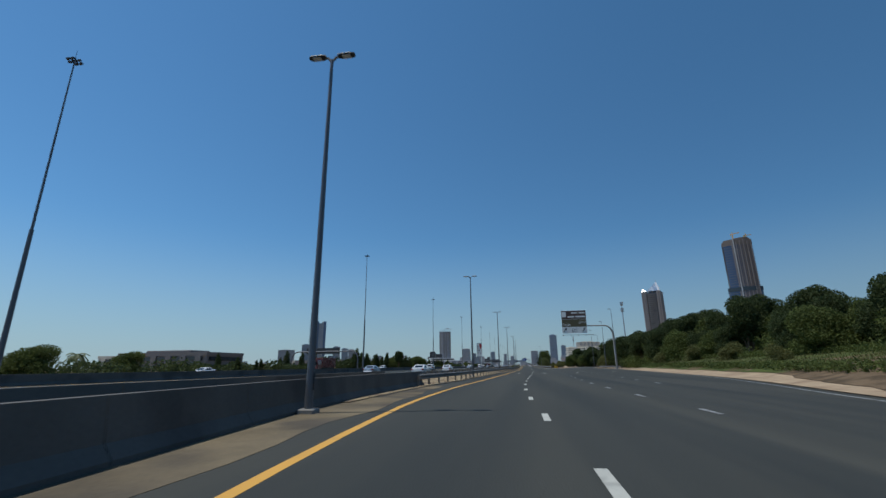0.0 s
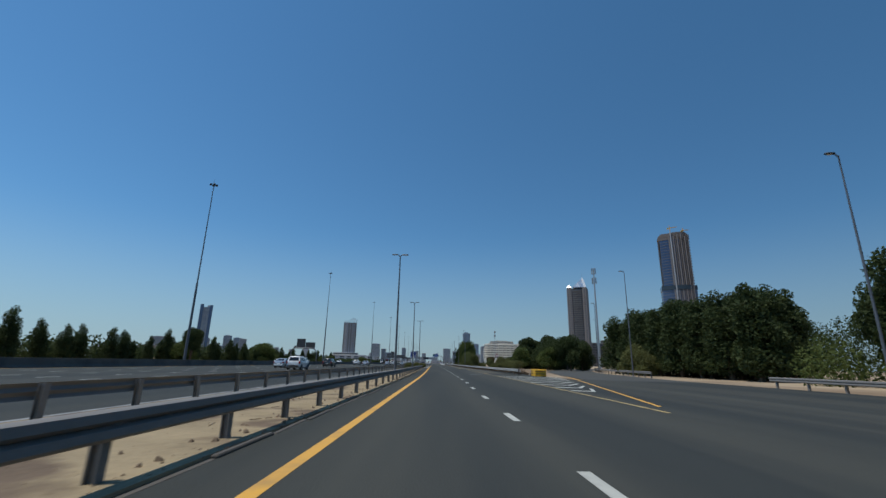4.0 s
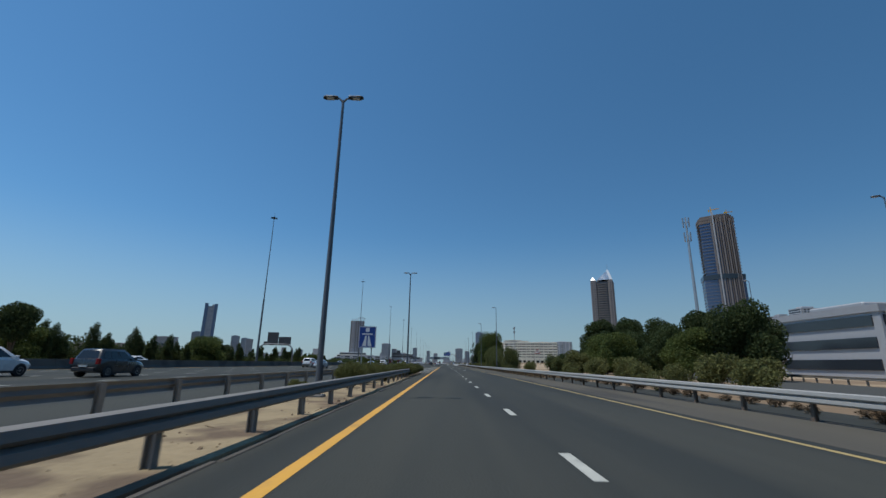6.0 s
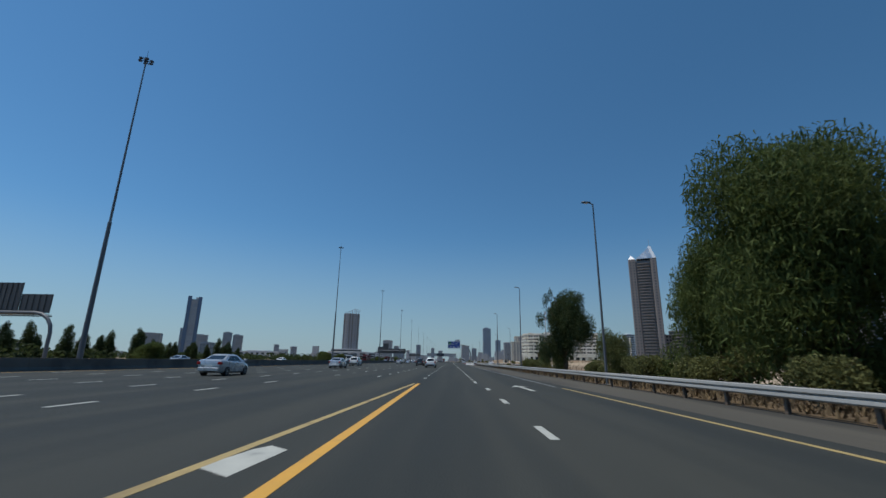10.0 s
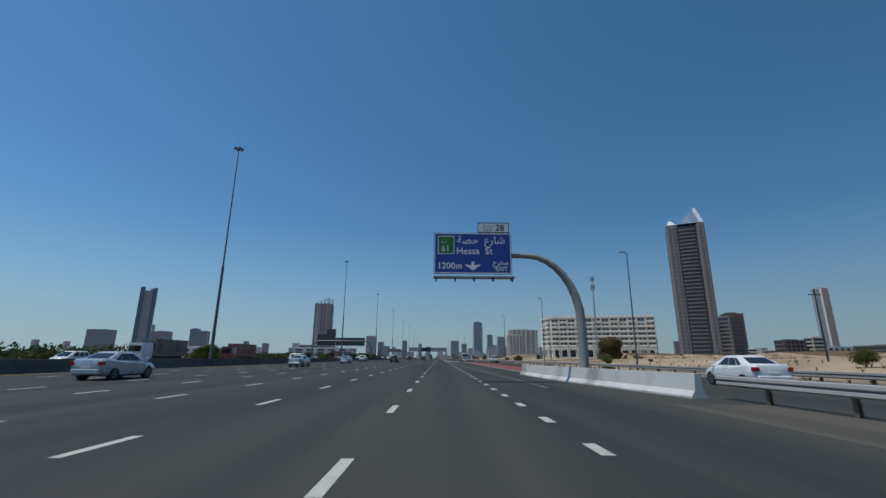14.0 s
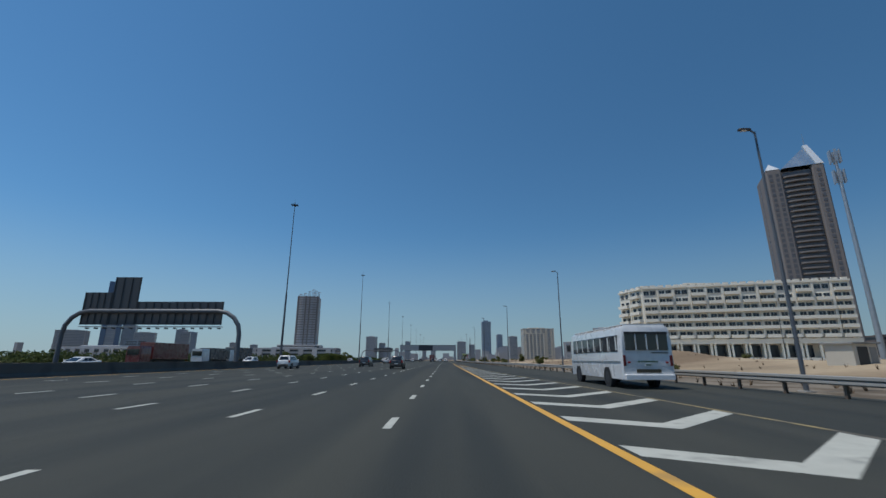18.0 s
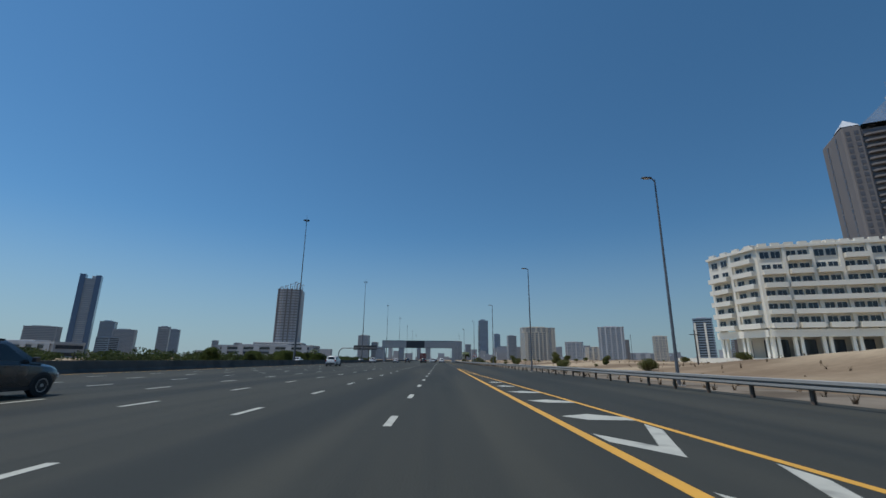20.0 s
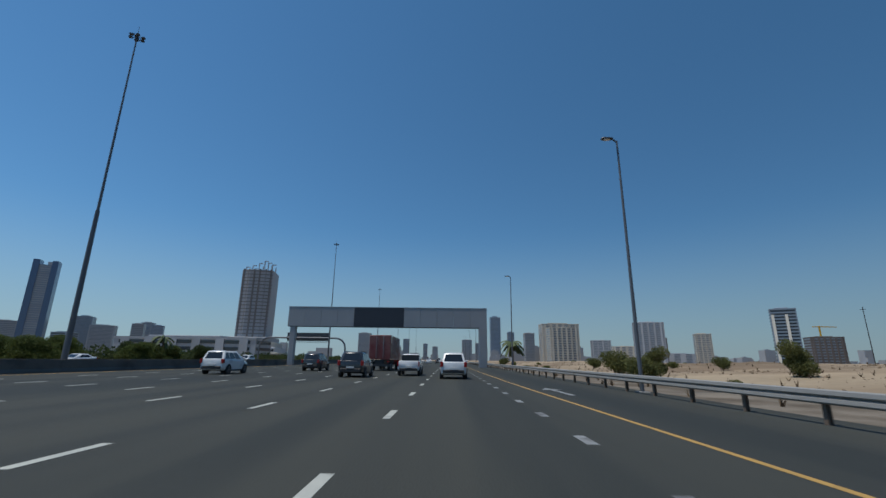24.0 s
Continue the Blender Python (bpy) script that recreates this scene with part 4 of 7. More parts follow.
letters("\ufee5\ufe8e\ufe9f\ufead\u0623", 0.9, M_SWHITE, p2, (1.2, -0.044, -0.3))
letters("EXIT", 0.7, M_BLACK, p2, (-0.7, -0.036, -2.85))
letters("\ufe9d\ufeae\ufea8\ufee3", 0.7, M_BLACK, p2, (-0.7, -0.036, -2.1))
for x in (-2.5, 2.3):
    ga = Geo().tube([(x - 0.4, -0.036, -2.7), (x + 0.25, -0.036, -1.95)], 0.1, 5).add([(x + 0.5, -0.04, -1.62), (x - 0.12, -0.04, -1.78), (x + 0.36, -0.04, -2.25)], [(0, 1, 2)])
    part("exit_arrow", ga, M_BLACK, p2)
walkway(sb, bx - bw / 2, bx + bw / 2 + 1.6, bz - 3.5, 5)

# lane-merge sign on two posts
ms = thing("merge_sign", "white lane-merge sign with black arrows on two posts", "road sign", at=pose(-7.85, 117.0, 0.04, 0, 0, 4) @ Matrix.Diagonal((0.84, 1, 1, 1)))
pm = part("sign_panel", Geo().bbox(-0.5, 0.5, -0.015, 0.03, 2.7, 4.85, 0.03), M_SWHITE, ms, "white panel with a dark rim")
part("panel_rim", frame_border(Geo(), 1.0, 2.15, 0.03, -0.017), M_BLACK, pm, at=(0, 0, 3.775))
part("red_field", Geo().add([(0.02, -0.02, 4.75), (0.45, -0.02, 4.75), (0.45, -0.02, 4.15), (0.30, -0.02, 3.75), (0.02, -0.02, 4.3)], [(0, 1, 2, 3, 4)]), M_SRED, pm)
part("straight_arrow", Geo().add([(-0.30, -0.02, 2.9), (-0.22, -0.02, 2.9), (-0.22, -0.02, 4.3), (-0.30, -0.02, 4.3), (-0.40, -0.02, 4.25), (-0.12, -0.02, 4.25), (-0.26, -0.02, 4.6)], [(0, 1, 2, 3), (4, 5, 6)]), M_BLACK, pm)
part("bent_arrow", Geo().add([(0.10, -0.02, 2.9), (0.18, -0.02, 2.9), (0.18, -0.02, 3.4), (0.10, -0.02, 3.4), (0.0, -0.02, 3.72), (-0.07, -0.02, 3.68), (0.12, -0.02, 3.62), (-0.14, -0.02, 3.66), (-0.06, -0.02, 3.95)], [(0, 1, 2, 3), (3, 2, 4, 5), (6, 7, 8)]), M_BLACK, pm)
for x in (-0.38, 0.02, 0.12):
    part("post", Geo().tube([(x, 0.07, -0.1), (x, 0.07, 4.6)], 0.035, 8), M_GALV, ms)

# motorway sign
mw = thing("motorway_sign", "blue motorway sign with a white road symbol", "road sign", at=(-4.3, 265, 0.04), turn=4)
pb = part("sign_panel", Geo().bbox(-0.55, 0.55, -0.015, 0.03, 2.1, 3.45, 0.03), M_BLUE, mw, "blue panel")
part("panel_rim", frame_border(Geo(), 1.06, 1.31, 0.03, -0.017), M_SWHITE, pb, at=(0, 0, 2.775))
part("road_symbol", Geo().box(-0.34, 0.34, -0.021, -0.016, 2.92, 3.0).add([(-0.30, -0.02, 2.2), (-0.04, -0.02, 2.2), (-0.04, -0.02, 2.86), (-0.12, -0.02, 2.86)], [(0, 1, 2, 3)]).add([(0.30, -0.02, 2.2), (0.04, -0.02, 2.2), (0.04, -0.02, 2.86), (0.12, -0.02, 2.86)], [(0, 1, 2, 3)]).box(-0.12, 0.12, -0.021, -0.016, 3.1, 3.36), M_SWHITE, pb)
for x in (-0.3, 0.3):
    part("post", Geo().tube([(x, 0.07, -0.1), (x, 0.07, 3.3)], 0.035, 8), M_GALV, mw)


def warning(at, s, turn=0, z=2.15):
    root = thing("warning_sign", "red-rimmed triangular warning sign on posts", "road sign", "warning signs", at=at, turn=turn)
    def tri(k, y):
        return [(-0.62 * k * s, y, z + 0.40 * s * (1 - k)), (0.62 * k * s, y, z + 0.40 * s * (1 - k)), (0, y, z + 0.40 * s * (1 - k) + 1.1 * k * s)]
    rim = part("sign_panel", Geo().loft([tri(1, 0.02), tri(1, -0.01)]), M_SRED, root, "red rim")
    part("sign_face", Geo().loft([tri(0.74, -0.011), tri(0.74, -0.016)]), M_SWHITE, rim)
    part("symbol", Geo().box(-0.03 * s, 0.03 * s, -0.022, -0.0165, z + 0.17 * s, z + 0.72 * s).add([(-0.13 * s, -0.021, z + 0.55 * s), (0.13 * s, -0.021, z + 0.55 * s), (0, -0.021, z + 0.82 * s)], [(0, 1, 2)]).add([(0.03 * s, -0.021, z + 0.4 * s), (0.17 * s, -0.021, z + 0.17 * s), (0.23 * s, -0.021, z + 0.2 * s), (0.03 * s, -0.021, z + 0.5 * s)], [(0, 1, 2, 3)]), M_BLACK, rim)
    for x in (-0.35 * s, 0.35 * s):
        part("post", Geo().tube([(x, 0.06, -0.3), (x, 0.06, z + 0.35 * s)], 0.03, 7), M_GALV, root)


warning((9.7, 832.3, 0), 1.0)
warning((28.4, 369.0, 0), 1.4, z=4.5)

# twin poles with banners
tp = thing("banner_poles", "pair of tall thin steel poles with narrow banner frames", "pole", at=(10.55, 829.4, 0))
for x, h in ((0.0, 10.8), (0.42, 10.5)):
    part("pole", Geo().tube([(x, 0, -0.2), (x, 0, h)], [0.06, 0.04], 8), M_POLE, tp)
for z0, z1 in ((6.0, 9.9), (3.6, 5.8)):
    part("banner_frame", Geo().tube([(0.1, 0, z0), (0.1, 0, z1)], 0.025, 6).tube([(0.3, 0, z0), (0.3, 0, z1)], 0.025, 6).box(0, 0.42, -0.02, 0.02, z0, z0 + 0.05).box(0, 0.42, -0.02, 0.02, z1 - 0.05, z1), M_POLE, tp)

# grey gantry across the road
ga = thing("gantry", "flat grey box gantry with a dark central display", "gantry", at=(0, 928, 0))
for i in range(12):
    x0 = -29.4 + i * 3.05
    if not 4 <= i <= 6:
        part("cladding_panel", Geo().bbox(x0, x0 + 3.03, -0.6, 0.6, 7.0, 10.5, 0.03), M_GPANEL, ga)
part("display", Geo().bbox(-29.4 + 4 * 3.05, -29.4 + 7 * 3.05 - 0.02, -0.62, 0.6, 7.02, 10.48, 0.03), M_SCREEN, ga, "dark display panel")
part("left_leg", Geo().bbox(-28.9, -27.9, -0.5, 0.5, -0.2, 7.0, 0.05), M_GPANEL, ga)
part("right_leg", Geo().bbox(5.7, 7.2, -0.6, 0.6, -0.2, 7.0, 0.05), M_GPANEL, ga)
part("soffit", Geo().box(-29.3, 7.1, -0.55, 0.55, 6.9, 7.0), M_DARKMETAL, ga)
part("coping", Geo().box(-29.45, 7.25, -0.65, 0.65, 10.5, 10.58), M_GALV, ga)


def arch_gantry(y, x0, x1, top, boards, label):
    """A bent-tube gantry that carries sign boards, seen from behind."""
    root = thing("sign_gantry", label, "gantry", "arched sign gantries", at=(0, y, 0))
    R = top * 0.42
    pts = [(x0, 0, -0.1), (x0, 0, top - R)] + [(x0 + R * (1 - math.cos(a)), 0, top - R + R * math.sin(a)) for a in (0.4, 0.8, 1.2, 1.57)]
    pts += [(x1 - (p[0] - x0), 0, p[2]) for p in reversed(pts)]
    part("arch_tube", Geo().tube(pts, 0.32, 12), M_POLE, root, smooth=True)
    for a, b, z0, z1 in boards:
        bd = part("sign_board", Geo().box(a, b, 0.45, 0.55, z0, z1), M_SIGNBACK, root, "grey back of a sign board")
        n = max(2, round((b - a) / 1.15))
        for i in range(n + 1):
            x = a + 0.08 + (b - a - 0.16) * i / n
            part("stiffener", Geo().box(x - 0.06, x + 0.06, 0.37, 0.45, z0 - 0.05, z1), M_DARKMETAL, bd)
    w0, w1 = min(b[0] for b in boards), max(b[1] for b in boards)
    part("catwalk", Geo().box(w0, w1, 0.3, 1.1, min(b[2] for b in boards) - 0.35, min(b[2] for b in boards) - 0.25), M_GALV, root)
    for i in range(16):
        x = w0 + (w1 - w0) * (i + 0.5) / 16
        part("luminaire", Geo().box(x - 0.1, x + 0.1, 0.9, 1.5, min(b[2] for b in boards) - 0.6, min(b[2] for b in boards) - 0.4), M_DARKMETAL, root)


arch_gantry(705, -57.6, -30.9, 8.3, [(-55.6, -51.4, 6.3, 11.2), (-51.3, -47.3, 6.3, 13.6), (-47.2, -34.0, 6.3, 9.8)], "wide arched gantry with the backs of sign boards")
arch_gantry(446, -88.5, -72.0, 8.6, [(-86.5, -85.0, 8.6, 9.8), (-84.9, -79.6, 8.6, 14.2), (-79.4, -73.5, 8.6, 12.1)], "arched gantry with the backs of tall sign boards")
arch_gantry(1010, -70.0, -38.0, 8.6, [(-60, -44, 7.5, 10.5)], "distant arched gantry with sign boards")
arch_gantry(255, -118.0, -82.0, 9, [(-110, -92, 7.8, 10.8)], "distant arched gantry with sign boards")


def flood_tower(x, y, h):
    root = thing("cell_tower", "slim pale telecom mast with antennas at its head", "tower", "telecom masts", at=(x, y, 0))
    part("shaft", Geo().tube([(0, 0, 0), (0, 0, h * 0.86), (0, 0, h)], [0.5, 0.3, 0.2], 12), M_GALV, root, smooth=True)
    for k, z in enumerate((h - 1.0, h - 5.2)):
        part("platform", Geo().tube([(-0.9, 0, z), (0.9, 0, z)], 0.06, 6).tube([(0, -0.9, z), (0, 0.9, z)], 0.06, 6), M_GALV, root)
        for i in range(6):
            a = i * math.pi / 3
            part("antenna", Geo().box(-0.2, 0.2, -0.1, 0.1, z - 1.3, z + 1.3), M_GALV, root, at=pose(0.85 * math.cos(a), 0.85 * math.sin(a), 0, 0, 0, math.degrees(a) + 90))


flood_tower(68.2, 352.5, 42)
flood_tower(76.3, 717, 41)
for x, y, h in ((110.7, 783.5, 15), (114, 967.5, 16), (92, 690, 9), (38, 655, 6), (40, 775, 5.5), (48, 560, 9), (60, 468, 11), (63, 471, 11), (68, 474, 12)):
    up = thing("utility_pole", "dark slim utility pole on the sand", "pole", "utility poles", at=(x, y, ground_z(x, y)))
    part("pole", Geo().tube([(0, 0, -0.5), (0, 0, h)], [0.13, 0.09], 7), M_DARKMETAL, up)
    part("crossarm", Geo().box(-0.8, 0.8, -0.05, 0.05, h - 0.8, h - 0.68), M_DARKMETAL, up)


# ---- buildings ----
def tower(name, x0, x1, y, h, depth, body, floors, label, band=M_GLASSD, turn=0.0, top=None, group="distant towers", fins=0):
    """A tower block: walls, one ribbon of windows a floor on each side, roof plant."""
    w = x1 - x0
    root = thing(name, label, "building", group, at=((x0 + x1) / 2, y, 0), turn=turn)
    part("wall", Geo().box(-w / 2, w / 2, 0, depth, -1, h), body, root)
    fh = h / floors
    me = Geo().box(-w * 0.46, w * 0.46, -0.25, -0.0, fh * 0.36, fh * 0.86).box(-w / 2 - 0.25, -w / 2, depth * 0.06, depth * 0.94, fh * 0.36, fh * 0.86).box(w / 2, w / 2 + 0.25, depth * 0.06, depth * 0.94, fh * 0.36, fh * 0.86).mesh("window_band", band)
    for i in range(floors):
        part("window_band", me, None, root, at=(0, 0, i * fh))
    for i in range(fins):
        x = -w / 2 + w * (i + 0.5) / fins
        part("pier", Geo().box(x - w * 0.03, x + w * 0.03, -0.7, -0.26, 0, h), body, root)
    part("roof_plant", Geo().bbox(-w * 0.3, w * 0.22, depth * 0.2, depth * 0.7, h, h + max(2.5, h * 0.045), 0.3), body, root)
    part("parapet", Geo().box(-w / 2 - 0.3, w / 2 + 0.3, -0.3, 0.3, h, h + 1.4).box(-w / 2 - 0.3, -w / 2 + 0.3, 0.3, depth, h, h + 1.4).box(w / 2 - 0.3, w / 2 + 0.3, 0.3, depth, h, h + 1.4), body, root)
    return root


# unfinished curved tower with cranes
t1 = thing("unfinished_tower", "tall unfinished curved tower with cranes on top", "building", at=pose(331, 739, 0, 0, 0, -22) @ Matrix.Diagonal((0.67, 0.70, 0.965, 1)))
def bow(w, d, k, n=14):
    front = [(-w / 2 + w * i / n, -k * (1 - (2 * i / n - 1) ** 2)) for i in range(n + 1)]
    return front + [(w / 2, d), (-w / 2, d)]
part("glass_skin", Geo().loft([[(x, y, z) for x, y in bow(54, 24, 8)] for z in (0, 184)]), M_GLASSB, t1, "blue glass skin")
part("lower_wing", Geo().loft([[(x, y, z) for x, y in bow(62, 27, 8.6)] for z in (0, 112)]), M_GLASSB, t1, "blue glass skin")
slab_u = Geo().loft([[(x, y, z) for x, y in bow(57.6, 26, 9.0)] for z in (-0.25, 0.25)]).mesh("floor_slab", M_RAW)
slab_l = Geo().loft([[(x, y, z) for x, y in bow(63.4, 28, 9.3)] for z in (-0.22, 0.22)]).mesh("floor_slab", M_RAW)
for i in range(1, 28):
    part("floor_slab", slab_l, None, t1, at=(0, 0, i * 4.0))
for i in range(28, 47):
    part("floor_slab", slab_u, None, t1, at=(0, 0, i * 4.0))
# bare concrete piers over the right two thirds, the hoist shaft tallest
for i, (x, w) in enumerate(((-9.5, 2.4), (-5.5, 1.5), (-2.0, 2.2), (1.8, 1.4), (5.2, 2.4), (9.0, 1.5), (12.2, 2.2), (15.8, 1.5), (19.2, 2.3), (22.6, 1.5), (25.4, 1.6))):
    yy = -9.0 * (1 - (x / 31) ** 2)
    part("concrete_pier", Geo().box(x - w / 2, x + w / 2, yy - 1.5, yy + 1.0, 0, 188 - (i % 3) * 2), M_RAW if i % 2 else M_TOWERC, t1)
part("hoist_shaft", Geo().box(-7.6, -5.6, -11.6, -9.4, 0, 194), M_GREY_HAZE, t1, "pale hoist shaft")
part("open_floor", Geo().loft([[(x, y, z) for x, y in bow(56.5, 25.4, 8.8)] for z in (180, 187)]), M_RAW, t1, "bare top storeys")
part("raw_crown", Geo().loft([[(x, y, z) for x, y in bow(50, 22, 7)] for z in (187, 189.5)]).loft([[(x * 0.55 + 9, y * 0.6 + 4, z) for x, y in bow(50, 22, 7)] for z in (189.5, 192)]), M_RAW, t1)
# Closed dark-glass band; the open floor's shade is in its colour.
part("service_floor", Geo().loft([[(x, y, z) for x, y in bow(64.4, 28.6, 11.2)] for z in (107, 113)]), M_GLASSD, t1, "service floor as a dark band, recess shade in its colour")
for x, h, a in ((-4, 14, 12), (20, 9, 35)):
    cr = part("tower_crane", Geo().box(x - 0.7, x + 0.7, 6, 7.4, 186, 186 + h), M_CRASH, t1, "tower crane")
    part("jib", Geo().box(-5, 14, -0.5, 0.5, -0.4, 0.5).box(-5, -3, -0.7, 0.7, -2, 0.4).box(-0.4, 0.4, -0.4, 0.4, 0.5, 3.5), M_CRASH, cr, at=pose(x, 6.7, 186 + h, 0, -6, a))
tower("podium_block", 300, 420, 742, 12, 40, M_STONE2, 3, "low concrete podium and car deck", turn=14, group="low blocks")

# tower with glass pyramids
t2 = thing("pyramid_tower", "tan residential tower with pointed glass roofs", "building", at=pose(254, 928.5, 0, 0, 0, -25) @ Matrix.Diagonal((1.04, 0.92, 1.05, 1)))
part("core", Geo().box(-15, 15, 1.5, 30, -1, 129), M_TOWERC, t2)
for x0, x1 in ((-16.5, -7.5), (9.5, 16.5)):
    part("corner_shaft", Geo().bbox(x0, x1, -1.6, 31, -1, 131, 0.8), M_TOWERC, t2)
part("recess_glass", Geo().box(-7.5, 9.5, 0.9, 1.5, 0, 128), M_RECESS, t2, "dark glazed recess")
bal = Geo().loft([[(x, y, z) for x, y in ((-7.5, 0.9), (-5, -1.5), (1, -2.3), (7, -1.5), (9.5, 0.9))] for z in (-0.55, 0.55)]).mesh("balcony", M_TOWERC)
wnd = Geo().box(-1.0, 1.0, -0.15, 0.0, -1.1, 1.1).mesh("window", M_RECESS)
for i in range(34):
    z = 6 + i * 3.6
    part("balcony", bal, None, t2, at=(0, 0, z))
    for x in (-14, -10.2, 13):
        part("window", wnd, None, t2, at=(x, -1.62, z + 1.8))
    part("window", wnd, None, t2, at=pose(-16.52, 8, z + 1.8, 0, 0, -90))
    part("window", wnd, None, t2, at=pose(-16.52, 22, z + 1.8, 0, 0, -90))
part("glass_pyramid", Geo().add([(-16.5, -1.6, 131), (-8, -1.6, 131), (-8, 10, 131), (-16.5, 10, 131), (-13, 3.5, 137)], [(0, 1, 4), (1, 2, 4), (2, 3, 4), (3, 0, 4)]), M_SHINY, t2, "bright glass pyramid")
part("glass_pyramid", Geo().add([(-7, -1.6, 131), (14.4, -1.6, 131), (14.4, 24, 131), (-7, 24, 131), (9.6, 4, 147)], [(0, 1, 4), (1, 2, 4), (2, 3, 4), (3, 0, 4)]), M_ROOFGL, t2, "sky-mirroring grey glass pyramid")
part("bright_edge", Geo().loft([[(12.4, -1.9, 131), (16.4, -1.9, 131), (16.4, 3.2, 131), (12.4, 3.2, 131)], [(8.2, 3.0, 147.4), (11.0, 3.0, 147.4), (11.0, 5.6, 147.4), (8.2, 5.6, 147.4)]]), M_SHINY, t2, "bright white roof edge")
part("spire", Geo().tube([(9.8, 4.4, 147), (9.8, 4.4, 157)], [0.3, 0.08], 6), M_GALV, t2)
tower("annex_block", 342, 368, 1020, 50, 26, M_TOWERC, 11, "brown annex block beside the tan tower", turn=24, group="low blocks", fins=6)
tower("annex_block", 308, 338, 1030, 44, 24, M_TOWERC, 9, "brown annex block with dark windows", turn=20, group="low blocks", fins=5)

# pale hotel block
A_, B_, C_, D_ = Vector((78, 809)), Vector((141, 788)), Vector((75, 823.5)), Vector((147, 812))
hb = thing("hotel_building", "cream seven-storey hotel block with balconies and a colonnade", "building")
H0, FH, CH = 2.2, 3.18, 7.1
part("wall", Geo().loft([[(p.x, p.y, z) for p in (A_, B_, D_, C_)] for z in (H0 + CH, H0 + CH + FH * 6)]), M_STONE, hb)
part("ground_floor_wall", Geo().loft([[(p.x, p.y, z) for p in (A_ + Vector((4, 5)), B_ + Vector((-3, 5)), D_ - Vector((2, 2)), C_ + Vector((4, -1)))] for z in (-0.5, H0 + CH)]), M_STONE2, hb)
part("terrace", Geo().loft([[(p.x, p.y, z) for p in (A_ + Vector((-9, -6)), B_ + Vector((6, -7)), D_ + Vector((4, 4)), C_ + Vector((-10, 4)))] for z in (-0.6, H0)]), M_STONE, hb)
win_me = Geo().box(-1.05, 1.05, -0.14, 0.0, -0.9, 0.95).mesh("window", M_STONE)
pane_me = Geo().box(-0.92, -0.04, -0.16, -0.142, -0.78, 0.83).box(0.04, 0.92, -0.16, -0.142, -0.78, 0.83).mesh("pane", M_GLASSD)
col_me = Geo().bbox(-0.34, 0.34, -0.45, 0.45, 0, CH + 0.02, 0.06).mesh("column", M_STONE)
shop_me = Geo().box(-2.0, 2.0, -0.1, 0.0, 0.2, 4.4).mesh("shop_window", M_GLASSD)


def facade(P, Q, bays, deep):
    d = (Q - P)
    n = Vector((d.y, -d.x)).normalized()
    a = math.degrees(math.atan2(d.y, d.x))
    bay = d.length / bays
    bal_me = Geo().box(-bay * 0.40, bay * 0.40, -deep, 0, -0.2, 0.0).box(-bay * 0.40, bay * 0.40, -deep, -deep + 0.14, 0.0, 1.0).box(-bay * 0.40, -bay * 0.40 + 0.14, -deep + 0.14, 0, 0.0, 1.0).box(bay * 0.40 - 0.14, bay * 0.40, -deep + 0.14, 0, 0.0, 1.0).mesh("balcony", M_STONE)
    run_me = Geo().box(-bay * 0.5, bay * 0.5, -deep, 0, -0.2, 0.0).box(-bay * 0.5, bay * 0.5, -deep, -deep + 0.14, 0.0, 0.95).mesh("balcony", M_STONE)
    for i in range(bays):
        p = P + d * ((i + 0.5) / bays)
        for k in range(6):
            z = H0 + CH + FH * k
            m = pose(p.x, p.y, z, 0, 0, a)
            for s in (-0.22, 0.2):
                w = part("window", win_me, None, hb, at=m @ pose(s * bay, 0, 1.55))
                part("pane", pane_me, None, w)
            if k < 5 or i % 2:
                part("balcony", run_me if 0 < k < 4 and 0 < i < bays - 1 else bal_me, None, hb, at=m @ pose(0, 0, 0.02))
        part("shop_window", shop_me, None, hb, at=pose(p.x, p.y, H0, 0, 0, a) @ pose(0, 4.2, 0))
    for i in range(bays + 1):
        p = P + d * (i / bays)
        for o in (-0.62, 0.62):
            part("column", col_me, None, hb, at=pose(p.x, p.y, H0, 0, 0, a) @ pose((1.0 if i == 0 else -1.0 if i == bays else 0) + o, 0.8, 0))
        if 0 < i < bays:
            part("pier", Geo().box(-0.35, 0.35, -0.55, 0, H0 + CH, H0 + CH + FH * 6 + 0.9), M_STONE, hb, at=pose(p.x, p.y, 0, 0, 0, a))
    part("cornice", Geo().box(0, d.length, -0.7, 0.3, H0 + CH + FH * 6, H0 + CH + 0.6 + FH * 6).box(0, d.length, -0.5, 0.2, H0 + CH - 0.5, H0 + 4.88), M_STONE, hb, at=pose(P.x, P.y, 0, 0, 0, a))
    for i in range(bays * 2):
        p = P + d * ((i + 0.5) / (bays * 2))
        part("merlon", Geo().box(-0.9, 0.9, -0.5, 0.2, H0 + CH + 0.6 + FH * 6, H0 + CH + 1.35 + FH * 6), M_STONE, hb, at=pose(p.x, p.y, 0, 0, 0, a))


facade(A_, B_, 12, 1.5)
facade(C_, A_, 2, 1.6)
part("roof_plant", Geo().bbox(95, 108, 808, 814, 28.2, 31, 0.4).bbox(122, 131, 800, 808, 28.2, 30.3, 0.4).bbox(80, 84, 813, 817, 28.2, 30.6, 0.3), M_STONE2, hb)

# small concrete kiosk behind the guardrail
ko = thing("utility_kiosk", "small pale concrete utility kiosk on the sand", "kiosk", at=pose(40, 682, ground_z(40, 682), 0, 0, 12))
part("wall", Geo().bbox(-1.5, 1.5, 0, 2.6, -0.5, 2.0, 0.03), M_STONE2, ko)
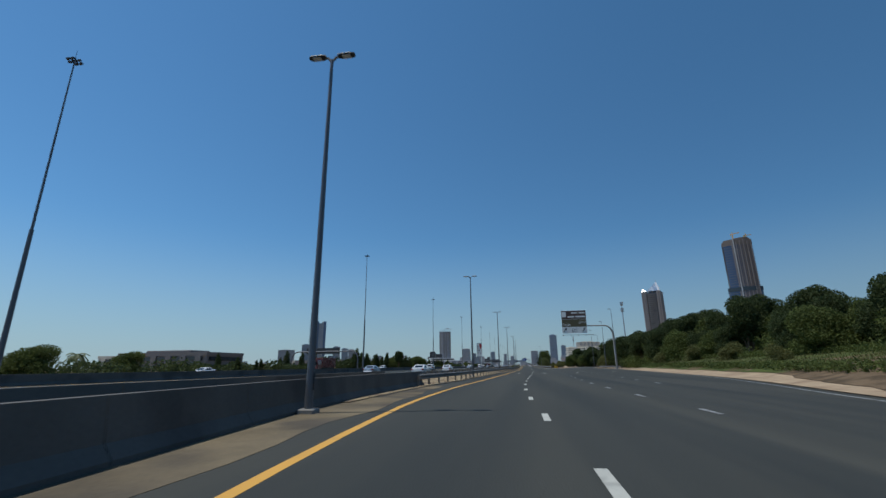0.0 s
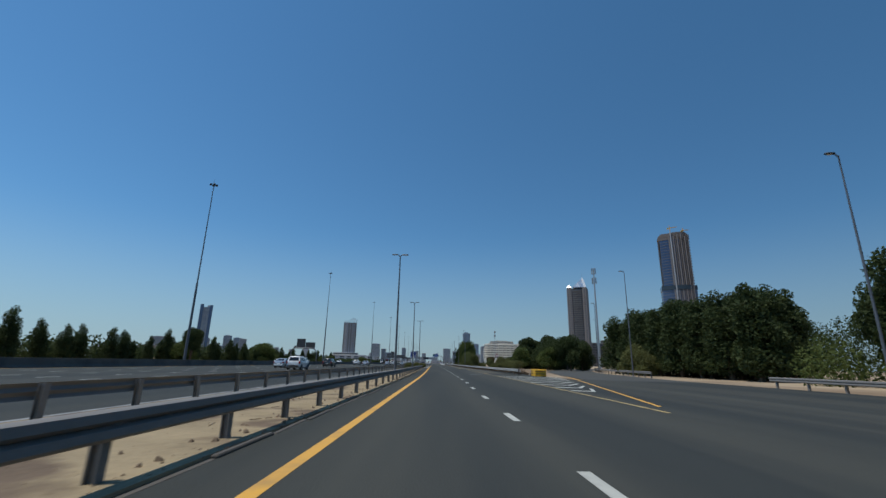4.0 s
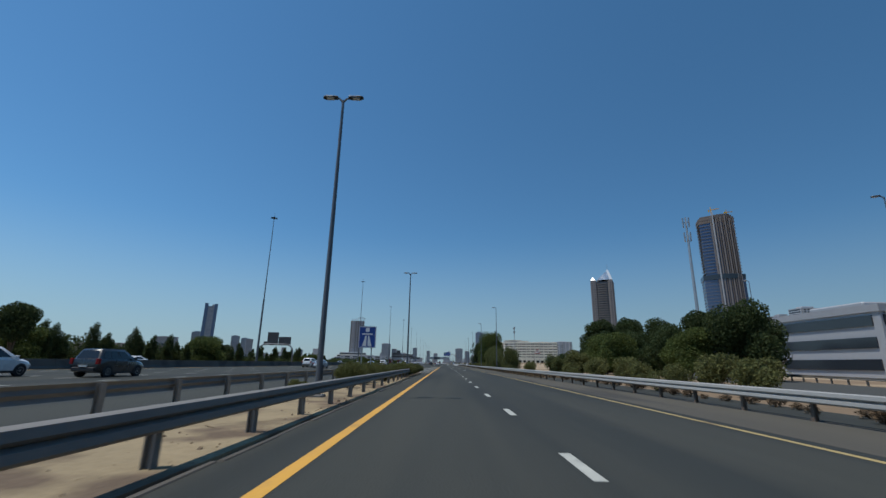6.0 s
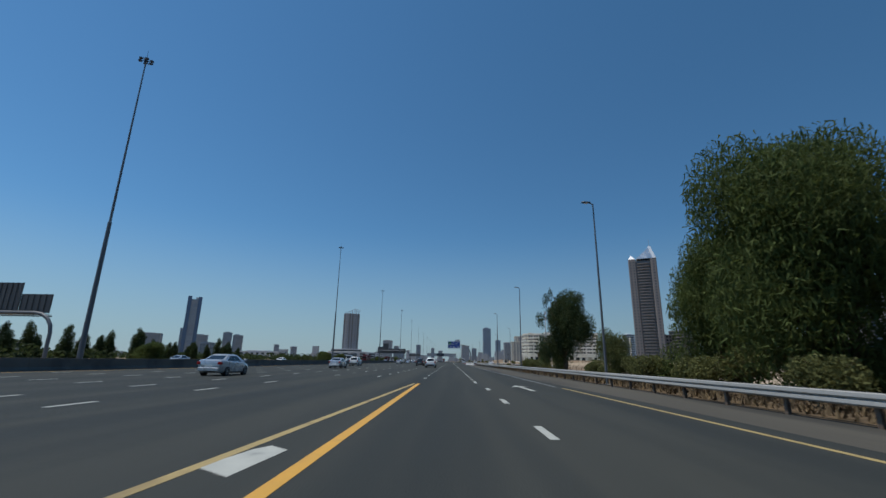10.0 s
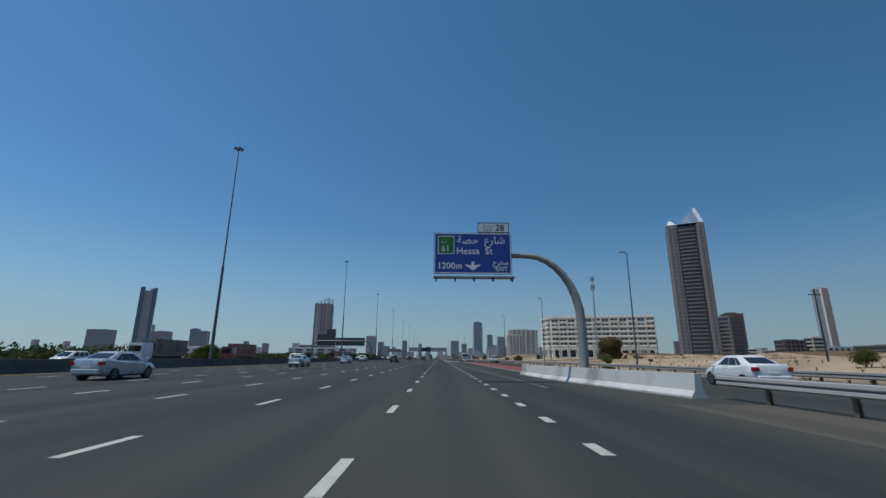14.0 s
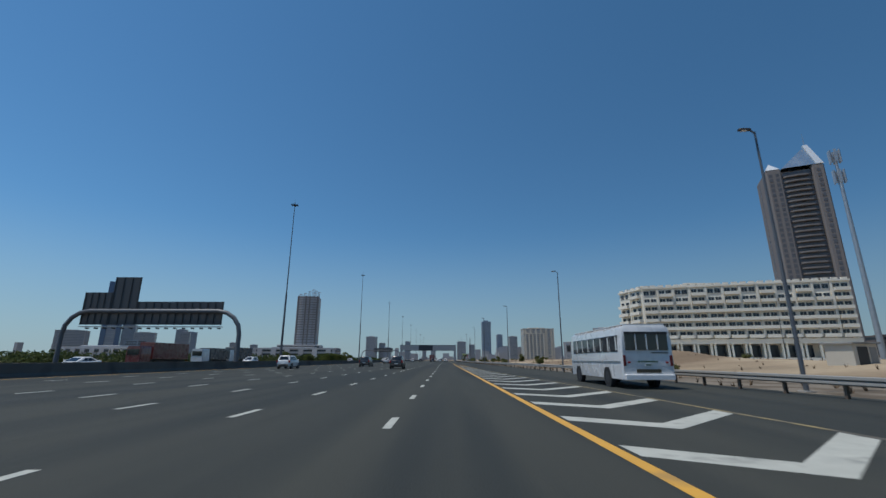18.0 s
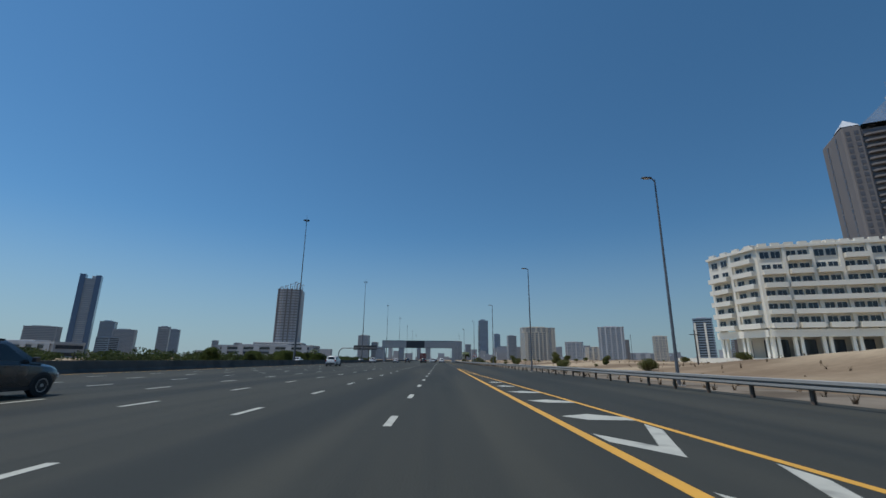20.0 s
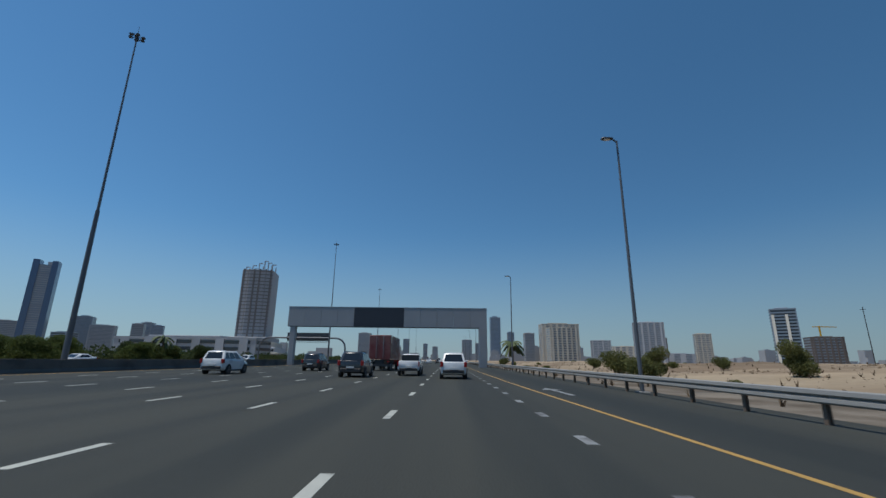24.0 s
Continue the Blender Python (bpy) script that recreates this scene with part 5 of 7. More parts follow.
part("roof_slab", Geo().bbox(-1.75, 1.75, -0.25, 2.85, 2.0, 2.18, 0.03), M_CONC, ko)
part("door", Geo().box(-1.0, 0.25, -0.03, 0.0, 0.05, 1.75), M_DARKMETAL, ko, "dark metal door")
part("side_panel", Geo().box(0.5, 1.3, -0.04, 0.0, 0.2, 1.7), M_CONC, ko)

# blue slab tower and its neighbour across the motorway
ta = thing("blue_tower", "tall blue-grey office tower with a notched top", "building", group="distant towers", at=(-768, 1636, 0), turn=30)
part("shaft", Geo().loft([[(x, y, z) for x, y in ((-18, 0), (17, 0), (18, 20), (-18, 20))] for z in (-1, 168)]), M_BLUE_HAZE, ta)
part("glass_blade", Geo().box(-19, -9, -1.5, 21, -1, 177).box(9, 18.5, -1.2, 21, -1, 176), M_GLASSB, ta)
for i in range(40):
    part("floor_line", Geo().box(-9, 9, -0.4, 0, 4 + i * 4.1, 5.2 + i * 4.1), M_GREY_HAZE, ta)
part("roof_screen", Geo().box(2, 13, 2, 3, 168, 174), M_GREY_HAZE, ta)
tower("annex_tower", -741, -712, 1650, 42, 30, M_BLUE_HAZE, 11, "lower blue-grey annex block", group="distant towers")

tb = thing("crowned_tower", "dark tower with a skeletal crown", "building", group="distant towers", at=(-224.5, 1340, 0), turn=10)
part("shaft", Geo().loft([[(x, y, z) for x, y in ((-17, 0), (-8, -3), (8, -3), (17, 0), (17, 32), (-17, 32))] for z in (-1, 101)]), M_GREY_HAZE, tb)
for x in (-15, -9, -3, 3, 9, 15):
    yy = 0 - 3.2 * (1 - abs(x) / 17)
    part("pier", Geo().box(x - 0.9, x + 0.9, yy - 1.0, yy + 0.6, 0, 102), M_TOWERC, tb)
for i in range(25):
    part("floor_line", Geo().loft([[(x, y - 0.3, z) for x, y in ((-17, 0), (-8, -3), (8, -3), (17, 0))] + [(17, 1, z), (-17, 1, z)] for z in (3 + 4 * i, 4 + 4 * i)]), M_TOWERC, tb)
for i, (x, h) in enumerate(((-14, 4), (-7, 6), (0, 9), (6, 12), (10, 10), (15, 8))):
    part("crown_frame", Geo().box(x - 0.5, x + 0.5, 2, 3, 101, 101 + h).box(x + 0.5, x + 4, 2, 3, 100 + h, 101 + h), M_GREY_HAZE, tb)
    part("crown_frame", Geo().box(x - 0.5, x + 0.5, 20, 21, 101, 101 + h), M_GREY_HAZE, tb)
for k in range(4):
    part("podium_tier", Geo().bbox(-38 - 6 * k, 26 + 4 * k, -22 - 4 * k, 30, -1, 23 - 5.4 * k, 0.5), M_STONE2 if k % 2 else M_GREY_HAZE, tb)
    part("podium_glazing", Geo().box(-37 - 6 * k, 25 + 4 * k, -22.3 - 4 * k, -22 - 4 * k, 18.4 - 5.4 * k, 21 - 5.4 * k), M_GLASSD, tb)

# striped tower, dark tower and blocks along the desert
t3 = tower("striped_tower", 647, 669, 1236, 120, 11, M_GREY_HAZE, 31, "grey tower with white vertical stripes", turn=-36, fins=0, band=M_GLASS_HAZE)
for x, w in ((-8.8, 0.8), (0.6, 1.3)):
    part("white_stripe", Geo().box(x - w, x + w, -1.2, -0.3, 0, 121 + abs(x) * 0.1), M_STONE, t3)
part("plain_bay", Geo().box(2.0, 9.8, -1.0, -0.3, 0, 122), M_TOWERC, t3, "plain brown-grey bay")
t4 = tower("striped_tower", 395, 421, 1378, 66, 22, M_BLUE_HAZE, 17, "dark apartment tower with pale vertical bands", turn=-34)
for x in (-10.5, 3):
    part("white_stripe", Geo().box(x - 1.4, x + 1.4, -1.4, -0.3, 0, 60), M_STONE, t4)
part("curved_cap", Geo().loft([[(-12, y, 62) for y in (0, 20)] + [(12, y, 62) for y in (20, 0)], [(-5, y, 68) for y in (4, 16)] + [(10, y, 65.5) for y in (16, 4)]]), M_GREY_HAZE, t4)
SPECS = [("apartment_tower", 226, 315, 1900, 88, 40, M_STONE2, 22, "beige apartment blocks far off", 6), ("apartment_tower", 362, 418, 1700, 76, 40, M_GREY_HAZE, 19, "wide grey apartment block far off", 5),
         ("slim_tower", 150, 186, 2400, 150, 36, M_BLUE_HAZE, 34, "slim blue-grey tower far off", 0), ("slim_tower", 193, 217, 1950, 68, 26, M_GREY_HAZE, 18, "slim grey tower far off", 0),
         ("apartment_tower", 341, 387, 1900, 50, 30, M_GREY_HAZE, 13, "grey apartment block far off", 4), ("unfinished_block", 540, 580, 1500, 40, 30, M_RAW, 10, "unfinished concrete block far off", 6),
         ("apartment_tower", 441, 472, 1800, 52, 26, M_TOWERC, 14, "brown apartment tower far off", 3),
         ("unfinished_tower_block", 584, 620, 1385, 92, 30, M_BRICKY, 24, "dark unfinished apartment tower with pale piers", 9), ("apartment_tower", 611, 640, 1030, 96, 26, M_GREY_HAZE, 24, "grey apartment tower beyond the sand", 5), ("apartment_tower", 650, 690, 1025, 110, 30, M_GREY_HAZE, 27, "tall grey apartment tower beyond the sand", 6), ("slim_tower", 198, 219, 2300, 92, 26, M_BLUE_HAZE, 23, "slim blue-grey tower far off", 0), ("apartment_tower", 536, 568, 1800, 62, 30, M_STONE2, 16, "pale apartment tower far off", 4),
         ("apartment_tower", -1087, -1047, 2100, 111, 40, M_BLUE_HAZE, 27, "hazy blue tower far off", 0), ("apartment_tower", -1039, -979, 2100, 86, 40, M_GREY_HAZE, 22, "hazy grey tower far off", 0),
         ("apartment_tower", -964, -929, 2200, 102, 36, M_GREY_HAZE, 26, "hazy grey tower far off", 0), ("apartment_tower", -1035, -969, 1800, 74, 40, M_GREY_HAZE, 18, "hazy grey block far off", 0),
         ("apartment_tower", -300, -262, 2300, 84, 36, M_GREY_HAZE, 22, "hazy grey tower far off", 0), ("apartment_tower", -258, -236, 2350, 62, 30, M_GREY_HAZE, 16, "hazy grey tower far off", 0), ("apartment_tower", -232, -205, 2300, 44, 30, M_BLUE_HAZE, 12, "hazy blue block far off", 0),
         ("slim_tower", -895, -864, 2150, 90, 30, M_BLUE_HAZE, 22, "hazy blue tower far off", 0), ("slim_tower", 52, 89, 2500, 74, 30, M_GREY_HAZE, 18, "hazy grey tower far off", 0),
         ("slim_tower", 100, 122, 2450, 60, 30, M_GREY_HAZE, 15, "hazy grey tower far off", 0), ("apartment_tower", 166, 212, 1560, 54, 30, M_STONE2, 14, "beige apartment block far off", 6),
         ("slim_tower", -160, -140, 2400, 70, 30, M_BLUE_HAZE, 18, "hazy blue tower far off", 0), ("slim_tower", -100, -84, 2600, 62, 26, M_GREY_HAZE, 14, "hazy grey tower far off", 0), ("slim_tower", -60, -40, 2500, 48, 26, M_GREY_HAZE, 12, "hazy grey tower far off", 0),
         ("slim_tower", -736, -712, 1850, 73, 28, M_GREY_HAZE, 18, "hazy grey tower far off", 0), ("slim_tower", -620, -604, 1900, 46, 26, M_GREY_HAZE, 11, "hazy grey tower far off", 0), ("slim_tower", -560, -540, 1900, 40, 26, M_GREY_HAZE, 10, "hazy grey tower far off", 0),
         ("low_block", 80, 92, 316, 12, 26, M_GREY_HAZE, 3, "low glazed building with pale columns", 5), ("low_block", 95, 130, 330, 8, 22, M_STONE2, 2, "low pale building beside the slip road", 5),
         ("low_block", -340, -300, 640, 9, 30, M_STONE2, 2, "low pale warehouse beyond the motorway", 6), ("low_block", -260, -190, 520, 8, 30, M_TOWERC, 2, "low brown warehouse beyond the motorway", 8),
         ("low_block", -230, -185, 250, 7, 24, M_STONE2, 2, "low pale warehouse beyond the motorway", 6), ("low_block", -170, -128, 205, 6.5, 24, M_TOWERC, 2, "low brown warehouse beyond the motorway", 6), ("low_block", -300, -240, 980, 9, 24, M_GREY_HAZE, 2, "low grey station building beyond the motorway", 8), ("low_block", -210, -120, 1120, 12, 24, M_GREY_HAZE, 3, "low grey building beyond the motorway", 6),
         ("low_block", 528, 562, 1172, 30, 20, M_RAW, 5, "low unfinished brown block beyond the sand", 5), ("low_block", 567, 586, 1165, 34, 16, M_STONE2, 6, "low sand-coloured block beyond the sand", 0), ("low_block", 592, 655, 1175, 20, 22, M_GREY_HAZE, 3, "low grey podium block beyond the sand", 7), ("low_block", 592, 612, 1290, 17, 18, M_STONE2, 3, "low pale block beyond the sand", 0), ("low_block", 566, 584, 1310, 20, 16, M_STONE, 4, "small white block beyond the sand", 0), ("low_block", 540, 558, 1290, 15, 16, M_STONE2, 3, "low pale block beyond the sand", 0), ("low_block", 660, 720, 1120, 16, 30, M_TOWERC, 3, "low brown block beyond the sand", 8), ("low_block", 470, 530, 960, 16, 40, M_RAW, 4, "unfinished brown block beyond the sand", 6), ("low_block", 250, 330, 2050, 30, 30, M_STONE2, 8, "pale blocks far off", 6), ("low_block", 480, 700, 2050, 24, 30, M_GREY_HAZE, 6, "grey blocks far off", 8), ("low_block", 430, 520, 2000, 40, 30, M_STONE2, 10, "pale blocks far off", 6)]
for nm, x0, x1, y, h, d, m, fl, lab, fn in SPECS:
    tower(nm, x0, x1, y, h, d, m, fl, lab, band=M_GLASS_HAZE if y > 1400 else M_GLASSD, fins=fn, turn=(-22 if x0 > 300 and y > 1200 else 26 if x0 < -500 else 0), group="low blocks" if nm == "low_block" else "distant towers")
rng = random.Random(5)
far = Geo()
for i in range(120):
    x = rng.uniform(-2300, 1900)
    y = rng.uniform(2500, 3300)
    h = rng.choice((10, 14, 18, 25, 35, 60)) * rng.uniform(0.7, 1.3)
    w = rng.uniform(14, 60)
    far.box(x, x + w, y, y + 30, -1, h)
for i in range(70):
    x = rng.uniform(120, 1250)
    y = rng.uniform(1950, 2500)
    w, h = rng.uniform(14, 46), rng.choice((12, 16, 22, 30, 42)) * rng.uniform(0.7, 1.2)
    far.box(x, x + w, y, y + 24, -1, h)
    far.box(x + w * 0.3, x + w * 0.6, y + 6, y + 16, h, h + 3)
tagged(part("far_skyline", far, M_GREY_HAZE), "hazy grey skyline of low and tall blocks", "buildings", kind="stuff")
sc = thing("site_crane", "yellow tower crane over an unfinished block", "crane", at=(560, 1510, 0))
part("crane_mast", Geo().box(-0.8, 0.8, -0.8, 0.8, -1, 58), M_CRASH, sc)
part("jib", Geo().box(-10, 26, -0.6, 0.6, 56, 57.2), M_CRASH, sc)


# ---- plants ----
def leaves(lobes, n, size, seed, flat=0.0, hang=0.0):
    """n leaf sprays through ellipsoid lobes (x, y, z, rx, ry, rz), thickest near their skins."""
    r = np.random.default_rng(seed)
    lob = np.array(lobes, float)
    wt = (lob[:, 3] * lob[:, 4] * lob[:, 5]) ** 0.7
    k = r.choice(len(lob), n, p=wt / wt.sum())
    d = r.normal(size=(n, 3))
    d /= np.linalg.norm(d, axis=1)[:, None]
    c = lob[k, :3] + d * lob[k, 3:] * (r.random(n) ** 0.38)[:, None]
    c[:, 2] -= hang * r.random(n) ** 2
    u = r.normal(size=(n, 3))
    u[:, 2] *= 1 - flat
    if hang:
        u[:, 2] = -np.abs(u[:, 2]) * 2.2
    u /= np.linalg.norm(u, axis=1)[:, None]
    w = np.cross(u, r.normal(size=(n, 3)))
    w /= np.linalg.norm(w, axis=1)[:, None]
    s = size * r.uniform(0.6, 1.4, n)[:, None]
    a, b = u * s, w * s * (0.17 if hang else 0.55)
    v = np.stack([c - a * 0.8 - b, c - a * 0.6 + b, c + a], 1).reshape(-1, 3)
    g = Geo()
    g.v = v.tolist()
    g.f = [(3 * i, 3 * i + 1, 3 * i + 2) for i in range(n)]
    return g


def plain_mesh(g, name, material):
    me = bpy.data.meshes.new(name)
    me.from_pydata(g.v, [], g.f)
    me.materials.append(material)
    return me


def tree(h, w, seed, material, label, lift=0.28, n=2600, size=0.30, hang=0.0, group="trees", ragged=0):
    r = random.Random(seed)
    root = thing("tree", label, "tree", group)
    lobes = []
    limbs = Geo()
    for i in range(9):
        a, q = i * 2.4 + r.uniform(-0.4, 0.4), r.uniform(0.12, 0.62)
        z = h * r.uniform(lift + 0.10, 0.88)
        q *= 1.0 - 0.5 * max(0, z / h - 0.6)
        x, y = math.cos(a) * q * w / 2, math.sin(a) * q * w / 2
        s = r.uniform(0.42, 0.62) * w / 2
        lobes.append((x, y, z, s, s, s * r.uniform(0.6, 0.95) * min(1.6, h / w)))
        limbs.tube([(0, 0, h * lift * r.uniform(0.5, 1.0)), (x * 0.4, y * 0.4, h * lift + (z - h * lift) * 0.5), (x, y, z)], [0.018 * h, 0.011 * h, 0.004 * h], 5)
    for i in range(ragged):
        a, z = i * 2.4 + r.uniform(-0.3, 0.3), h * r.uniform(lift + 0.06, 0.97)
        q = r.uniform(0.75, 1.15) * (1.0 - 0.75 * max(0, z / h - 0.62)) * w / 2
        s = r.uniform(0.10, 0.2) * w / 2
        lobes.append((math.cos(a) * q, math.sin(a) * q, z, s, s, s * r.uniform(0.8, 1.7)))
        limbs.tube([(0, 0, z * 0.6), (math.cos(a) * q, math.sin(a) * q, z)], [0.006 * h, 0.003 * h], 5)
    lobes.append((0, 0, h * 0.62, w * 0.3, w * 0.3, h * 0.3))
    part("trunk", Geo().tube([(0, 0, -0.3), (r.uniform(-0.1, 0.1), 0, h * lift), (r.uniform(-0.3, 0.3), r.uniform(-0.3, 0.3), h * 0.75)], [0.034 * h, 0.026 * h, 0.008 * h], 8), M_BARK, root)
    part("branchwork", limbs, M_BARK, root)
    lv = leaves(lobes, n, size, seed, hang=hang)
    if lift > 0.15:
        k = h / max(p[2] for p in lv.v)
        lv.v = [(p[0], p[1], p[2] * k) for p in lv.v]
    part("crown", plain_mesh(lv, "crown", material), material, root)
    return root


def column_tree(h, w, seed, label):
    r = random.Random(seed)
    root = thing("tree", label, "tree", "dark roadside trees")
    lobes = [(r.uniform(-0.12, 0.12) * w, r.uniform(-0.12, 0.12) * w, h * (0.16 + 0.8 * i / 8), w / 2 * (1.0 - 0.60 * (i / 8) ** 2.6), w / 2 * (1.0 - 0.60 * (i / 8) ** 2.6), h * 0.12) for i in range(9)]
    part("trunk", Geo().tube([(0, 0, -0.4), (0, 0, h * 0.9)], [0.03 * h, 0.005 * h], 7), M_BARK, root)
    part("crown", plain_mesh(leaves(lobes, 7500, 0.19, seed), "crown", M_LEAFD), M_LEAFD, root)
    return root


def shrub(h, w, seed, material, label, n=900, group="shrubs", size=0.14, name="shrub"):
    r = random.Random(seed)
    root = thing(name, label, name.replace("_", " "), group)
    lobes = [(r.uniform(-0.3, 0.3) * w, r.uniform(-0.3, 0.3) * w, h * r.uniform(0.3, 0.66), w * r.uniform(0.18, 0.32), w * r.uniform(0.18, 0.32), h * r.uniform(0.24, 0.36)) for _ in range(7)]
    st = Geo()
    for i in range(12):
        a = r.uniform(0, 6.28)
        q = r.uniform(0.2, 0.5) * w
        st.tube([(0.05 * math.cos(a), 0.05 * math.sin(a), -0.1), (math.cos(a) * q * 0.5, math.sin(a) * q * 0.5, h * 0.55), (math.cos(a) * q, math.sin(a) * q, h * r.uniform(0.6, 0.95))], [0.02, 0.013, 0.004], 4)
    part("branchwork", st, M_BARK, root)
    part("foliage", plain_mesh(leaves(lobes, n, size, seed), "foliage", material), material, root)
    return root


def scatter(proto, spots, lo=0.85, hi=1.15, seed=1):
    """Puts the first plant at the first spot and copies at the others."""
    r = random.Random(seed)
    for i, s in enumerate(spots):
        x, y = s[0], s[1]
        k = s[2] if len(s) > 2 else r.uniform(lo, hi)
        m = Matrix.Translation((x, y, max(-0.05, ground_z(x, y)))) @ Matrix.Rotation(r.uniform(0, 6.28), 4, "Z") @ Matrix.Diagonal((k, k, k * r.uniform(0.92, 1.08), 1))
        if i == 0:
            proto.matrix_basis = m
        else:
            copy_thing(proto, m)


rr = random.Random(11)
broad_a = tree(8.0, 7.5, 3, M_LEAFD, "dense dark-green tree beside the road", n=18000, size=0.165, lift=0.10)
broad_b = tree(7.5, 8.5, 8, M_LEAF, "broad green tree beside the road", n=18000, size=0.165, lift=0.10)
broad_c = tree(9.0, 6.5, 21, M_LEAFD, "tall dark-green tree beside the road", n=18000, size=0.165, lift=0.10)
big = tree(13.0, 11.0, 14, M_LEAFD, "large dark tree beside the slip road", n=34000, size=0.18, lift=0.08)
willow_a = tree(7.0, 6.0, 5, M_LEAFW, "drooping green tree behind the guardrail", n=26000, size=0.19, hang=1.4, lift=0.02, group="drooping trees")
willow_b = tree(12.2, 10.0, 6, M_LEAF, "large drooping green tree behind the guardrail", n=70000, size=0.22, hang=2.7, lift=-0.02, group="drooping trees")
yellowish = tree(4.0, 4.6, 31, M_LEAFO, "small rounded olive-green roadside tree", n=9000, size=0.12, lift=0.02)
casu_a = column_tree(11, 5.0, 41, "dark slender tree beside the motorway")
casu_b = column_tree(9, 4.4, 42, "dark slender tree beside the motorway")
bush_g = shrub(1.9, 2.6, 51, M_LEAFO, "olive-green desert shrub on the sand", n=3600, size=0.085)
bush_d = shrub(1.75, 2.3, 52, M_LEAFO, "green feathery shrub in the sandy divider", n=11000, size=0.05)
bush_y = shrub(3.4, 4.2, 55, M_LEAFO, "large yellowish-green shrub on the sand", n=5600, size=0.10)
bush_t = shrub(0.55, 0.8, 53, M_DRY, "dry brown weed tuft by the guardrail", n=420, group="dry weeds", size=0.05, name="weed_tuft")

# belt behind the first stretch's verge
belt = [[], [], [], []]
for i in range(34):
    y = 58 + 4.6 * i
    x = right_edge(min(y, 205)) + 18 + rr.uniform(-3, 5) - (6 if y > 150 else 0)
    belt[i % 3].append((x + 2, y, rr.uniform(0.78, 1.06) * (1.2 if y > 125 else 1.0)))
    belt[(i + 1) % 3].append((x + rr.uniform(7, 13), y + rr.uniform(-2, 2), rr.uniform(0.98, 1.18) * (1.2 if y > 125 else 1.0)))
scatter(broad_a, belt[0] + [(36, 288), (41, 294, 1.1), (33, 300, 0.9), (31, 330, 0.85), (37, 340, 1.0), (44, 352, 1.1), (51, 360, 1.2), (30, 318, 0.95), (37, 324, 1.1), (45, 330, 1.2)])
scatter(broad_b, belt[1] + [(31, 292, 0.75), (25, 300, 0.7), (28, 312, 0.8)])
scatter(broad_c, belt[2] + [(34, 335, 0.8), (41, 346, 1.0), (40, 304, 0.9), (34, 330, 1.0), (44, 340, 1.1)])
scatter(big, [(43, 250, 1.0), (50, 257, 1.1), (50, 240, 1.05), (60, 250, 1.15), (47, 232, 0.9), (58, 266, 1.0), (39, 314, 0.8), (41, 262, 0.85), (46, 267, 0.95), (53, 272, 0.9)])
scatter(yellowish, [(30, 118), (27, 98, 0.8), (33, 140), (19.6, 303, 0.95), (21.5, 306, 0.8), (22.8, 897, 0.8), (29.8, 886, 0.72), (34.5, 838, 0.75), (35, 800, 0.5), (33.6, 247, 1.25), (35.6, 250.5, 1.3), (34.2, 243, 1.0), (31.5, 158, 0.9)])
brown_tree = tree(6.6, 6.2, 37, M_LEAFB, "rounded yellow-brown tree on the sand", n=22000, size=0.12, lift=0.02)
scatter(brown_tree, [(65, 672, 1.3), (67.2, 673.4, 1.05), (62.8, 671.5, 0.95)])
scatter(willow_a, [(14.6, 329, 0.65), (14.6, 340, 0.68), (14.4, 354, 0.72), (14.6, 360, 1.02), (14.5, 357, 0.82), (14.9, 363.3, 1.26), (15.3, 369.8, 1.12), (15.0, 366.5, 1.24), (15.5, 373, 1.2), (16.2, 380, 1.3), (15.2, 408, 0.88), (15.5, 430, 0.62), (15.6, 437, 0.46), (16.2, 443, 0.5), (15.4, 448, 0.38), (16.5, 298, 0.55), (17, 304, 0.6)])
# The darker leaf colour stands in for this crown's backlit shade.
willow_c = tree(10.0, 6.4, 17, M_LEAFD, "tall ragged tree behind the guardrail, leaves dark as backlit", n=46000, size=0.17, hang=1.1, lift=0.24, group="drooping trees", ragged=22)
scatter(willow_c, [(14.4, 421.3, 1.0)])
scatter(willow_b, [(16.6, 386.5, 0.94), (17.6, 395.5, 0.84)])
# dark rows across the motorway
row = [(-86 + rr.uniform(-3, 3) - (330 - y) * 0.02, y, rr.uniform(0.62, 0.9) if y < 400 else rr.uniform(0.5, 0.75)) for y in [262 + 3.3 * i for i in range(84)]]
scatter(casu_a, row[0::2] + [(-100, 232, 0.7), (-104, 226, 0.8), (-98, 240, 0.75), (-96, 180, 0.5), (-99, 174, 0.55)])
scatter(casu_b, row[1::2] + [(-95, 205, 0.6), (-93, 186, 0.5), (-95, 192, 0.55)])
for i in range(22):
    k = rr.uniform(0.94, 1.08)
    copy_thing(casu_a if i % 2 else casu_b, pose(37.5 + 3.2 * (i % 3) + rr.uniform(-0.6, 0.6), 223 + 1.85 * i, 0, 0, 0, i * 67) @ Matrix.Diagonal((k * 1.45, k * 1.45, k * (1.08 if i % 2 else 1.3), 1)))
for i in range(22):
    k, y = rr.uniform(0.85, 1.05), 74 + 5.6 * i + rr.uniform(-1, 1)
    copy_thing(casu_a if i % 3 else casu_b, pose(right_edge(y) + 29 + rr.uniform(-1.5, 1.5), y, 0.6, 0, 0, i * 51) @ Matrix.Diagonal((k * 1.1, k * 1.1, k * (1.0 if y > 120 else 0.9), 1)))
mixed = copy_thing(broad_c, pose(-78, 316, 0))
